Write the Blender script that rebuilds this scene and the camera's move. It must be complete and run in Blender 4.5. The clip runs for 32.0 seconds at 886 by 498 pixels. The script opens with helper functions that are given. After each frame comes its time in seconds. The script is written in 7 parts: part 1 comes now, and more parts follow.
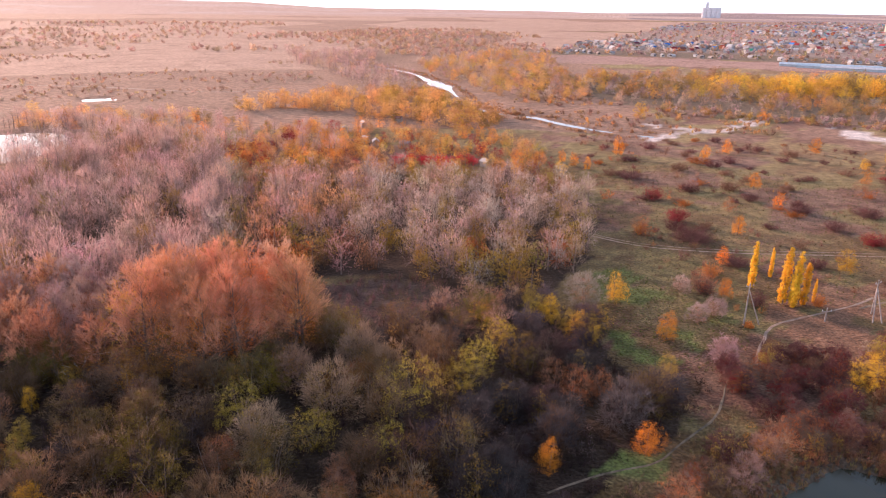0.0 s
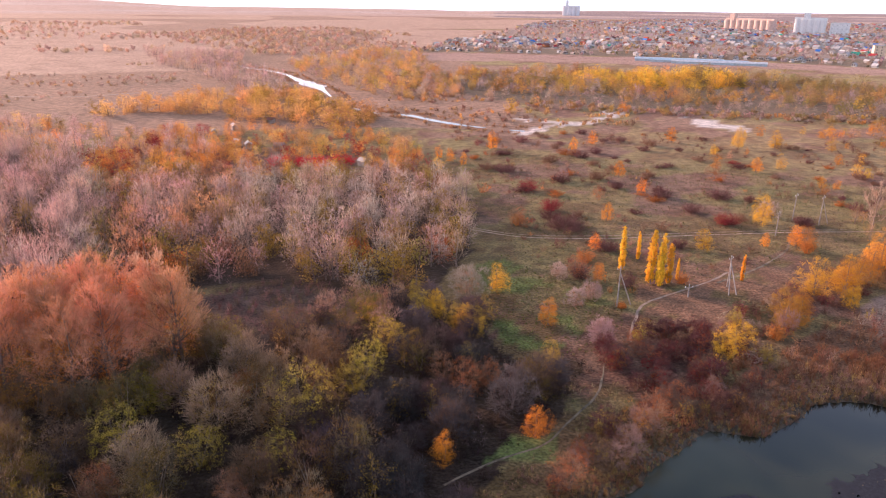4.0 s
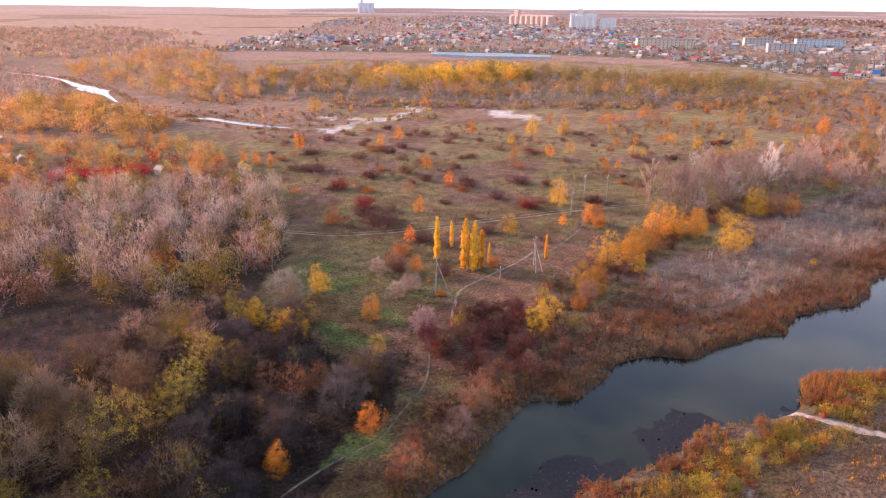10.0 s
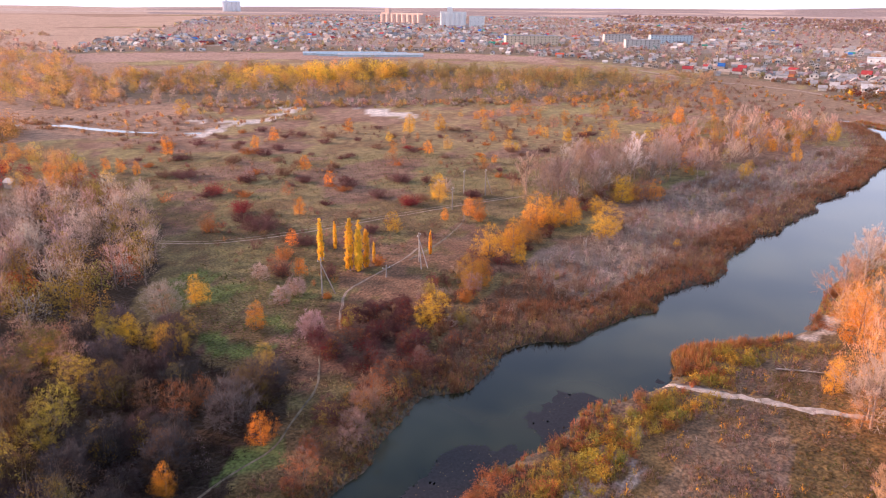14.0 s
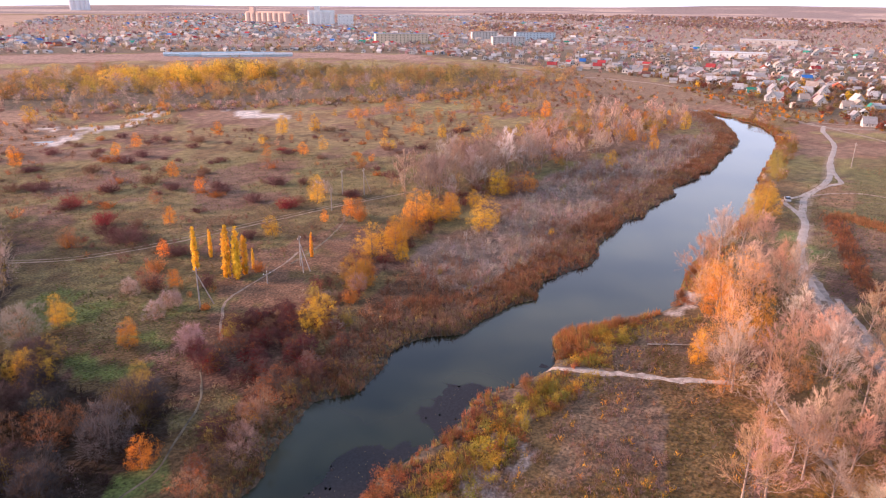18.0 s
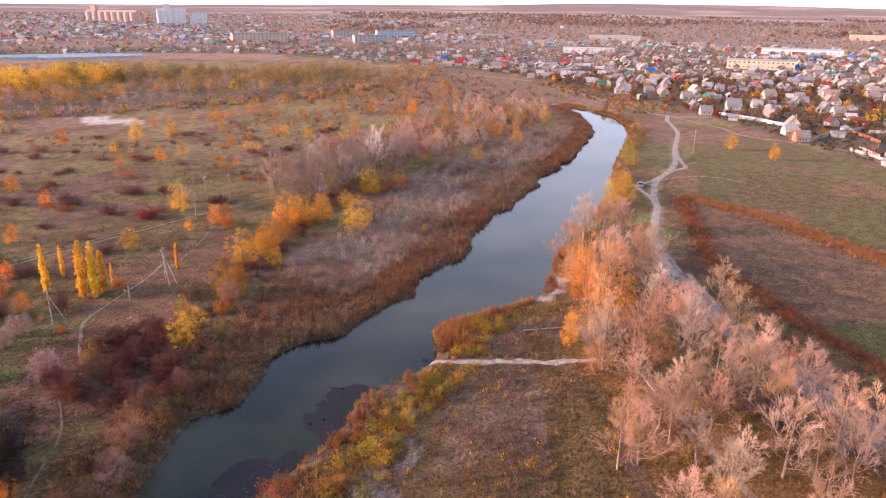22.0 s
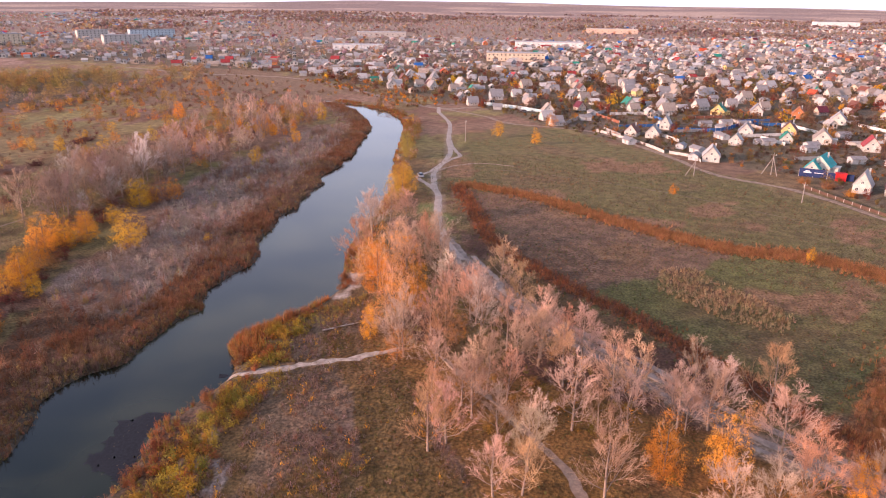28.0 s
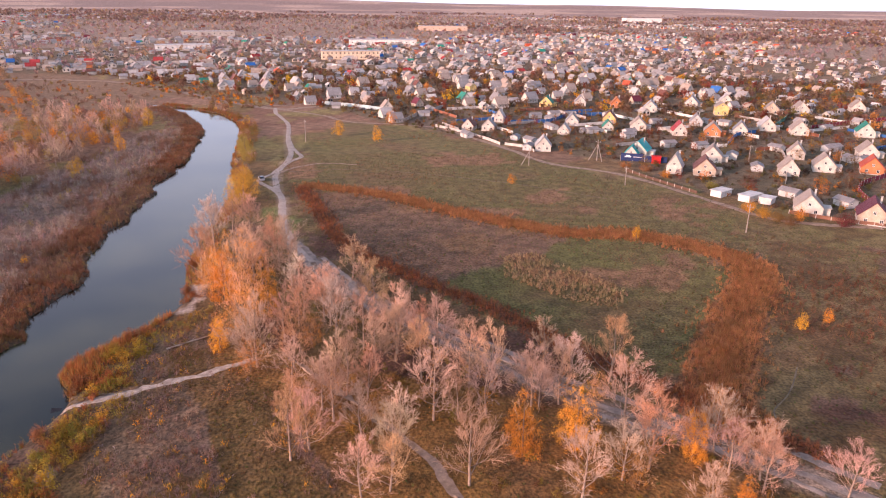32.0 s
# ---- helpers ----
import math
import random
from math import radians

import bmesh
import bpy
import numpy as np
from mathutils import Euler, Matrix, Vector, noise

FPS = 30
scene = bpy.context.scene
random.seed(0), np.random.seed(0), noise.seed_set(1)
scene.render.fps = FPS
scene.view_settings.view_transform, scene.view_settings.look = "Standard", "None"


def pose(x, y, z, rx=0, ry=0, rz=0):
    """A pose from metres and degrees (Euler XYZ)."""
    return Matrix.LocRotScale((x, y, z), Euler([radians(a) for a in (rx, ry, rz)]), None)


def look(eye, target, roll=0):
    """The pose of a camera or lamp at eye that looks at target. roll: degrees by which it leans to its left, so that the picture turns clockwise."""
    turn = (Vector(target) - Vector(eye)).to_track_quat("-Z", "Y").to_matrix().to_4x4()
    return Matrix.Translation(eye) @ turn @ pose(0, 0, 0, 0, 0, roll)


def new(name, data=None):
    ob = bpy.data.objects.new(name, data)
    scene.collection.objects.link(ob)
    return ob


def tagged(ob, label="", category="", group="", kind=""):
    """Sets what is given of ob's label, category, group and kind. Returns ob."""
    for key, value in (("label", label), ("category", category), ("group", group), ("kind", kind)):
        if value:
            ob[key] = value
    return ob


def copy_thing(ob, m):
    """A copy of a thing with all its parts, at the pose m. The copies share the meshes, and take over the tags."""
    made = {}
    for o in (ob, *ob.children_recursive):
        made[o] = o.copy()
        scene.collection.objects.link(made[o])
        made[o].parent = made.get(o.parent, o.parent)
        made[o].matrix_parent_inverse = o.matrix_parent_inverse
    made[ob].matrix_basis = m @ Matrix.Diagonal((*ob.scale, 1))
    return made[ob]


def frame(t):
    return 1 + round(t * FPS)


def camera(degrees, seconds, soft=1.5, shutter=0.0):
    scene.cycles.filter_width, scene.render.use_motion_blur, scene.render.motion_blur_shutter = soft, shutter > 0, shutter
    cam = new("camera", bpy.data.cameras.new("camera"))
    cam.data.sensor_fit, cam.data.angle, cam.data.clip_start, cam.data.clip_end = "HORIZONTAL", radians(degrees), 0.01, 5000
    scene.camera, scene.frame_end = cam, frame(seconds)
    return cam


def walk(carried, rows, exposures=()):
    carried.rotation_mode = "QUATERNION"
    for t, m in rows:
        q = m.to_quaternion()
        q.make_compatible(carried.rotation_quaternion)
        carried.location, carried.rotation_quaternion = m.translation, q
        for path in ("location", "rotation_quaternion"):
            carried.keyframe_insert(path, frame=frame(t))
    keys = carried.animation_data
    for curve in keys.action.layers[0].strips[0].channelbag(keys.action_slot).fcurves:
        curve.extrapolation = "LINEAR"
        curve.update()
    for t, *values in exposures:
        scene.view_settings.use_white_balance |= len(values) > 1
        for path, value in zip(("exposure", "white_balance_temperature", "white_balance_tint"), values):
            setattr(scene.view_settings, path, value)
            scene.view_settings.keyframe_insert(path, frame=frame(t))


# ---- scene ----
# ---- camera: hovers in one place and turns to the right ----
cam = camera(64.69, 32.0, 1.05)
EYE, DOWN, LEAN = (0, 0, 56), 19.47, 0.766
TURNS = [
    (0, 0.00), (1, 2.40), (2, 4.90), (3, 7.47), (3.5, 8.80), (5.5, 14.13),
    (6, 15.44), (7, 18.08), (8, 20.71), (9, 23.33), (10, 25.92), (11, 28.42),
    (12, 30.90), (13, 33.39), (14, 35.93), (14.5, 37.18), (16.5, 42.27), (17, 43.55),
    (18, 46.11), (19, 48.68), (20, 51.29), (20.5, 52.62), (21, 54.00), (21.5, 55.46),
    (22, 56.94), (23, 59.87), (24, 62.77), (25, 65.77), (25.5, 67.29), (27.5, 73.36),
    (28, 74.97), (29, 78.22), (30, 81.48), (31, 84.74), (32, 87.98),
]
walk(cam, [(t, pose(*EYE, 90 - DOWN, 0, -turned) @ pose(0, 0, 0, 0, 0, LEAN)) for t, turned in TURNS], [(0, 1.62, 5300, 11), (16, 1.64, 5200, 11), (32, 1.24, 5350, 13)])

# ---- light ----
SUN_AZ, SUN_EL = -40.0, 12.0
world = bpy.data.worlds.new("world")
scene.world = world
world.use_nodes = True
wn = world.node_tree.nodes
sky = wn.new("ShaderNodeTexSky")
sky.sky_type = "NISHITA"
sky.sun_disc = False
sky.sun_elevation, sky.sun_rotation = radians(SUN_EL), radians(SUN_AZ % 360)
sky.air_density, sky.dust_density, sky.ozone_density = 0.8, 2.5, 0.6
wn["Background"].inputs["Strength"].default_value = 0.10
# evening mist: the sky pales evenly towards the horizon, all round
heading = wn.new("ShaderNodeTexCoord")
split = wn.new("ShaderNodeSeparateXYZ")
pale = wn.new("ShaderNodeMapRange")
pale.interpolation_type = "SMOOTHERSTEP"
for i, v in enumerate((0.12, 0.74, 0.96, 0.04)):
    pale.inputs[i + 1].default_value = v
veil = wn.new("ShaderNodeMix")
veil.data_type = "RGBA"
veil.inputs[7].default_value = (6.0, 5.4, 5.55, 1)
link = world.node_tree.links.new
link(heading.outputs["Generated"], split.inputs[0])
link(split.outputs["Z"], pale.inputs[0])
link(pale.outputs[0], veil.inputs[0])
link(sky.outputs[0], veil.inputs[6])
# the glow of the low sun in the hazy air round it
toward = wn.new("ShaderNodeVectorMath")
toward.operation = "DOT_PRODUCT"
toward.inputs[1].default_value = (math.sin(radians(SUN_AZ)) * math.cos(radians(SUN_EL)), math.cos(radians(SUN_AZ)) * math.cos(radians(SUN_EL)), math.sin(radians(SUN_EL)))
lobe = wn.new("ShaderNodeMath")
lobe.operation = "POWER"
lobe.use_clamp = True
lobe.inputs[1].default_value = 5.0
aglow = wn.new("ShaderNodeMix")
aglow.data_type, aglow.blend_type, aglow.clamp_result = "RGBA", "ADD", False
aglow.inputs[7].default_value = (9.0, 6.2, 4.2, 1)
link(heading.outputs["Generated"], toward.inputs[0])
link(toward.outputs["Value"], lobe.inputs[0])
link(lobe.outputs[0], aglow.inputs[0])
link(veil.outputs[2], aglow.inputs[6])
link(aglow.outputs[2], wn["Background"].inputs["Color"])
sun_data = bpy.data.lights.new("sun", "SUN")
sun_data.energy, sun_data.angle, sun_data.color = 3.0, radians(5.0), (1.0, 0.53, 0.33)
sun = new("sun", sun_data)
sun.matrix_basis = look((math.sin(radians(SUN_AZ)) * math.cos(radians(SUN_EL)) * 100,
                         math.cos(radians(SUN_AZ)) * math.cos(radians(SUN_EL)) * 100,
                         math.sin(radians(SUN_EL)) * 100), (0, 0, 0))


# ---- materials ----
def material(name, rough=0.8, metal=0.0):
    m = bpy.data.materials.new(name)
    m.use_nodes = True
    b = m.node_tree.nodes["Principled BSDF"]
    b.inputs["Roughness"].default_value = rough
    b.inputs["Metallic"].default_value = metal
    b.inputs["Specular IOR Level"].default_value = 0.25
    return m, m.node_tree, b


def node(nt, kind, **values):
    n = nt.nodes.new(kind)
    for key, v in values.items():
        n.inputs[key.replace("_", " ")].default_value = v
    return n


def mixed(nt, blend, fac, a, b):
    """A colour mix: fac, a, b are sockets or values."""
    n = nt.nodes.new("ShaderNodeMix")
    n.data_type, n.blend_type = "RGBA", blend
    for sock, v in ((n.inputs[0], fac), (n.inputs[6], a), (n.inputs[7], b)):
        if isinstance(v, bpy.types.NodeSocket):
            nt.links.new(v, sock)
        else:
            sock.default_value = v
    return n.outputs[2]


def ramp(nt, source, low, high, a=0.0, b=1.0):
    n = nt.nodes.new("ShaderNodeMapRange")
    n.inputs[1].default_value, n.inputs[2].default_value = low, high
    n.inputs[3].default_value, n.inputs[4].default_value = a, b
    nt.links.new(source, n.inputs[0])
    return n.outputs[0]


def noisy(nt, scale, detail=4.0, space="Position"):
    n = node(nt, "ShaderNodeTexNoise", Scale=scale, Detail=detail)
    if space == "Position":
        nt.links.new(nt.nodes.new("ShaderNodeNewGeometry").outputs["Position"], n.inputs["Vector"])
    else:
        nt.links.new(nt.nodes.new("ShaderNodeTexCoord").outputs["Object"], n.inputs["Vector"])
    return n.outputs[0]


def bumped(nt, bsdf, height, strength, distance):
    n = node(nt, "ShaderNodeBump", Strength=strength, Distance=distance)
    nt.links.new(height, n.inputs["Height"])
    nt.links.new(n.outputs[0], bsdf.inputs["Normal"])


def grey(nt, value):
    n = nt.nodes.new("ShaderNodeCombineColor")
    for i in range(3):
        nt.links.new(value, n.inputs[i])
    return n.outputs[0]


def tint_source(nt, shared):
    if shared:
        return nt.nodes.new("ShaderNodeObjectInfo").outputs["Color"]
    n = nt.nodes.new("ShaderNodeAttribute")
    n.attribute_name = "tint"
    return n.outputs["Color"]


def foliage(name, shared, through_light):
    """Leaves or twigs: each one a little lighter or darker than the next, and let through by the light."""
    m, nt, b = material(name, 0.75)
    b.inputs["Specular IOR Level"].default_value = 0.12
    each = nt.nodes.new("ShaderNodeNewGeometry").outputs["Random Per Island"]
    col = mixed(nt, "MULTIPLY", 1.0, tint_source(nt, shared), grey(nt, ramp(nt, each, 0, 1, 0.82, 1.18)))
    blot = noisy(nt, 0.35, 3.0)
    col = mixed(nt, "MULTIPLY", 1.0, col, grey(nt, ramp(nt, blot, 0.3, 0.7, 0.75, 1.25)))
    nt.links.new(col, b.inputs["Base Color"])
    t = nt.nodes.new("ShaderNodeBsdfTranslucent")
    nt.links.new(col, t.inputs["Color"])
    mx = nt.nodes.new("ShaderNodeMixShader")
    mx.inputs[0].default_value = through_light
    nt.links.new(b.outputs[0], mx.inputs[1])
    nt.links.new(t.outputs[0], mx.inputs[2])
    nt.links.new(mx.outputs[0], nt.nodes["Material Output"].inputs["Surface"])
    return m


def painted(name, rough, fine, coarse, metal=0.0, wave=0.0):
    """A surface in the object's own colour, with weathering at two scales and, where asked, corrugation."""
    m, nt, b = material(name, rough, metal)
    col = nt.nodes.new("ShaderNodeObjectInfo").outputs["Color"]
    col = mixed(nt, "MULTIPLY", 1.0, col, grey(nt, ramp(nt, noisy(nt, coarse, 3.0, "Object"), 0.3, 0.7, 0.78, 1.12)))
    col = mixed(nt, "MULTIPLY", 1.0, col, grey(nt, ramp(nt, noisy(nt, fine, 5.0, "Object"), 0.3, 0.7, 0.88, 1.1)))
    nt.links.new(col, b.inputs["Base Color"])
    if wave:
        w = node(nt, "ShaderNodeTexWave", Scale=wave, Distortion=0.3)
        w.bands_direction = "Y"
        nt.links.new(nt.nodes.new("ShaderNodeTexCoord").outputs["Object"], w.inputs["Vector"])
        bumped(nt, b, w.outputs["Fac"], 0.5, 0.08)
    else:
        bumped(nt, b, noisy(nt, fine * 2, 4.0, "Object"), 0.3, 0.03)
    return m


def plain(name, colour, rough, spots=1.0, low=0.7, high=1.25, bump=0.2, metal=0.0):
    m, nt, b = material(name, rough, metal)
    col = mixed(nt, "MULTIPLY", 1.0, (*colour, 1), grey(nt, ramp(nt, noisy(nt, spots, 5.0), 0.3, 0.7, low, high)))
    col = mixed(nt, "MULTIPLY", 1.0, col, grey(nt, ramp(nt, noisy(nt, spots * 7, 3.0), 0.3, 0.7, 0.85, 1.15)))
    nt.links.new(col, b.inputs["Base Color"])
    bumped(nt, b, noisy(nt, spots * 9, 4.0), bump, 0.05)
    return m


LEAF = foliage("leaves", True, 0.32)
TWIG = foliage("twigs", True, 0.2)
MANY = foliage("massed_foliage", False, 0.54)
BARK = plain("bark", (0.2, 0.15, 0.12), 0.9, 3.0)
PALE_BARK = plain("pale_bark", (0.32, 0.235, 0.18), 0.9, 3.0)
WALL = painted("rendered_wall", 0.85, 3.0, 0.5)
ROOF = painted("sheet_roof", 0.6, 2.0, 0.4, 0.0, 3.0)
TIMBER = plain("grey_timber", (0.33, 0.28, 0.24), 0.85, 2.0)
CONCRETE = plain("concrete", (0.5, 0.47, 0.43), 0.85, 1.2)
SAND = plain("pale_sand", (0.48, 0.39, 0.32), 0.95, 0.8, 0.5, 1.25, 0.6)
ROADBED = plain("sandy_road", (0.33, 0.265, 0.22), 0.95, 0.5, 0.55, 1.25, 0.5)
PALE_ROAD = plain("pale_dusty_road", (0.42, 0.345, 0.29), 0.95, 0.3, 0.8, 1.15, 0.3)
DIRT = plain("trodden_earth", (0.31, 0.225, 0.165), 0.95, 0.6, 0.55, 1.3, 0.5)
WORN = plain("grassy_earth", (0.19, 0.145, 0.095), 0.95, 0.7, 0.5, 1.3, 0.5)
BLACK = plain("dark_rubber", (0.02, 0.02, 0.022), 0.7, 3.0)
METAL = painted("car_paint", 0.3, 5.0, 1.0, 0.3)


def pane_glass():
    m, nt, b = material("window_glass", 0.08)
    b.inputs["Base Color"].default_value = (0.03, 0.035, 0.045, 1)
    b.inputs["Specular IOR Level"].default_value = 0.6
    return m


GLASS = pane_glass()


def water_surface():
    m, nt, b = material("river_water", 0.05)
    b.inputs["IOR"].default_value = 1.33
    b.inputs["Specular IOR Level"].default_value = 0.65
    murk = ramp(nt, noisy(nt, 0.032, 3.0), 0.38, 0.6)
    col = mixed(nt, "MIX", murk, (0.0035, 0.006, 0.0035, 1), (0.046, 0.046, 0.022, 1))
    nt.links.new(col, b.inputs["Base Color"])
    nt.links.new(ramp(nt, noisy(nt, 0.03, 2.0), 0.35, 0.65, 0.015, 0.06), b.inputs["Roughness"])
    bumped(nt, b, noisy(nt, 1.6, 3.0), 0.03, 0.04)
    return m


WATER = water_surface()


def ground_surface():
    m, nt, b = material("ground_cover", 0.95)
    b.inputs["Specular IOR Level"].default_value = 0.05
    b.inputs["Sheen Weight"].default_value = 0.08
    b.inputs["Sheen Roughness"].default_value = 0.5
    b.inputs["Sheen Tint"].default_value = (1.0, 0.8, 0.66, 1)
    col = tint_source(nt, False)
    wide = noisy(nt, 0.045, 5.0)
    col = mixed(nt, "MIX", ramp(nt, wide, 0.52, 0.68, 0, 0.5), col, (0.15, 0.083, 0.046, 1))
    mid = noisy(nt, 0.3, 5.0)
    col = mixed(nt, "MULTIPLY", 1.0, col, grey(nt, ramp(nt, mid, 0.35, 0.65, 0.68, 1.3)))
    fine = noisy(nt, 2.2, 4.0)
    col = mixed(nt, "MULTIPLY", 1.0, col, grey(nt, ramp(nt, fine, 0.35, 0.65, 0.6, 1.4)))
    nt.links.new(col, b.inputs["Base Color"])
    bumped(nt, b, noisy(nt, 1.3, 5.0), 0.9, 0.4)
    return m


GROUND = ground_surface()

# ---- plan of the valley: banks, creek, ways ----
BANK_L = [(-25, 38), (10, 53), (28.7, 62.8), (35.6, 66), (42.6, 71), (53, 76.5), (58, 74), (64, 75.3), (70, 79.5), (77, 79.8),
          (87, 77), (97.7, 79.2), (105.5, 77.7), (113, 81), (125, 80), (136.7, 80.7), (148, 87), (165.4, 90.3), (195, 95),
          (230, 101.5), (265, 107), (300, 116), (318, 121), (341, 134.8), (365, 151.5), (379, 166), (388, 180)]
BANK_R = [(-5, 22), (22, 44), (44.4, 55.4), (53, 56), (62, 57.5), (70, 60), (78, 58.6), (85, 58), (90, 59.5), (94.5, 63.2),
          (100, 63.8), (107, 60), (119, 56), (130, 57.6), (146, 62.5), (170, 67), (194, 71), (212, 74), (240, 84), (284, 96),
          (312, 104), (334, 112.5), (359, 128), (369, 139), (378, 153), (392, 180)]
CREEK = [(-95, 720, 1), (-66, 658, 1.2), (-41, 620, 1.4), (-28, 595, 1.6), (-21, 574, 1.4), (-13, 545, 3.2), (-4, 511, 7.5), (3, 482, 2.6), (9, 440, 0.4), (15, 408, 0.35), (24, 384, 1.7), (34, 371, 0.25), (40, 369, 0.3), (46, 367, 2),
         (60, 343, 2.6), (70, 331, 2.2), (82, 322, 0.35), (94, 314, 1.5)]
POND = (-176, 272, 26, 34)
FAR_POND = (-202, 413, 10, 8)
GLADE = (-10, 127, 16, 12)
rng = np.random.default_rng(7)


def spline(points, step=3.0):
    """A smooth line through the points."""
    p = np.array(points, float)
    ends = np.vstack([2 * p[0] - p[1], p, 2 * p[-1] - p[-2]])
    out = []
    for i in range(1, len(ends) - 2):
        a, b, c, d = ends[i - 1:i + 3]
        n = max(2, int(np.linalg.norm((c - b)[:2]) / step))
        for s in np.linspace(0, 1, n, endpoint=False):
            out.append(0.5 * (2 * b + (c - a) * s + (2 * a - 5 * b + 4 * c - d) * s * s + (3 * b - a - 3 * c + d) * s ** 3))
    out.append(p[-1])
    return np.array(out)


def away(p, line):
    """How far the points p lie from a line."""
    best = np.full(len(p), 1e9)
    for a, b in zip(line[:-1], line[1:]):
        d = b - a
        s = np.clip(((p - a) @ d) / (d @ d + 1e-9), 0, 1)
        best = np.minimum(best, np.hypot(*(p - a - s[:, None] * d).T))
    return best


def inside(p, poly):
    x, y = p.T
    hit = np.zeros(len(p), bool)
    for (x0, y0), (x1, y1) in zip(poly, np.roll(np.array(poly, float), -1, 0)):
        cut = (y0 > y) != (y1 > y)
        hit ^= cut & (x < (x1 - x0) * (y - y0) / (y1 - y0 + 1e-12) + x0)
    return hit


def value_noise(p, size, seed):
    q = np.asarray(p, float) / size
    i = np.floor(q).astype(int)
    f = q - i
    f = f * f * (3 - 2 * f)

    def h(a, b):
        v = np.sin(a * 127.1 + b * 311.7 + seed * 74.7) * 43758.5453
        return v - np.floor(v)
    a, b = i.T
    return ((h(a, b) * (1 - f[:, 0]) + h(a + 1, b) * f[:, 0]) * (1 - f[:, 1])
            + (h(a, b + 1) * (1 - f[:, 0]) + h(a + 1, b + 1) * f[:, 0]) * f[:, 1])


def cloud(p, size, seed):
    return 0.55 * value_noise(p, size, seed) + 0.3 * value_noise(p, size / 2.3, seed + 1) + 0.15 * value_noise(p, size / 5, seed + 2)


LEFT_LINE, RIGHT_LINE, CREEK_LINE = spline(BANK_L, 2.5), spline(BANK_R, 2.5), spline(CREEK, 5.0)
lobes = 3.4 * np.clip((LEFT_LINE[:, :1] - 50) / 20, 0, 1) * (np.stack([value_noise(LEFT_LINE, 8.0, 14), value_noise(LEFT_LINE, 7.0, 15)], 1) - 0.5)
LEFT_LINE += lobes
for line, seed in ((LEFT_LINE, 3), (RIGHT_LINE, 9)):
    line += 1.6 * (np.stack([value_noise(line, 4.0, seed), value_noise(line, 4.0, seed + 1)], 1) - 0.5)
# the river goes on upstream, behind the thicket
LEFT_ALL = np.vstack([spline([(-160, -30), (-90, 10), (-55, 26), (-25, 38)], 4.0)[:-1], LEFT_LINE])
RIGHT_ALL = np.vstack([spline([(-150, -52), (-80, -12), (-40, 8), (-5, 22)], 4.0)[:-1], RIGHT_LINE])
RIVER = np.vstack([LEFT_ALL, RIGHT_ALL[::-1]])
BAND = spline([(216, 51), (211, 37), (204, 22), (190, 4), (174, -25), (173, -42), (165, -55), (156, -64), (142, -62), (124, -52), (105, -43), (92, -38), (84, -40)], 2.0)
ROADSIDE = spline([(212, 52), (184, 40), (161, 30), (141, 13), (125, -5), (111, -17), (98, -29), (90, -36), (80, -48)], 2.0)


def ground_z(p):
    """The height of the ground: flat, with the river's bed, the creek's and the pond's cut into it, and hills far away."""
    p = np.asarray(p, float).reshape(-1, 2)
    r = np.hypot(*p.T)
    z = 0.5 * (cloud(p, 30, 20) - 0.5) * np.clip((r - 40) / 40, 0, 1)
    near = (p[:, 0] > -180) & (p[:, 0] < 420) & (p[:, 1] > -80) & (p[:, 1] < 210)
    if near.any():
        q = p[near]
        d = np.minimum(away(q, LEFT_ALL), away(q, RIGHT_ALL))
        d = np.where(inside(q, RIVER), -d, d)
        z[near] = np.where(d < 0, np.maximum(-0.9 + d * 0.5, -2.0), z[near] * np.clip(d / 6, 0, 1) - 0.9 * np.exp(-np.maximum(d, 0) / 1.2))
    far = (p[:, 0] > -120) & (p[:, 0] < 110) & (p[:, 1] > 300) & (p[:, 1] < 740)
    if far.any():
        q = p[far]
        d = away(q, CREEK_LINE[:, :2])
        k = np.argmin(np.hypot(q[:, None, 0] - CREEK_LINE[None, ::3, 0], q[:, None, 1] - CREEK_LINE[None, ::3, 1]), 1)
        w = CREEK_LINE[::3, 2][k]
        z[far] = np.minimum(z[far], np.clip((d - w - 9) * 0.04 - 0.5, -0.5, 0.4))
    for x, y, a, b in (POND, FAR_POND):
        e = np.hypot((p[:, 0] - x) / a, (p[:, 1] - y) / b)
        z = np.minimum(z, np.clip((e - 1) * min(12, a / 3) - 0.9, -2, 9))
    az = np.degrees(np.arctan2(p[:, 0], p[:, 1]))
    rise = np.interp(az, [-180, -35, -15, -9, 8, 12, 22, 40, 70, 100, 130, 180], [40, 46, 40, 12, 6, 0, 14, 26, 52, 44, 34, 40])
    z += rise * np.clip((r - 2900) / 1900, 0, 1) ** 1.3 * (0.75 + 0.5 * value_noise(p, 900, 5))
    return z


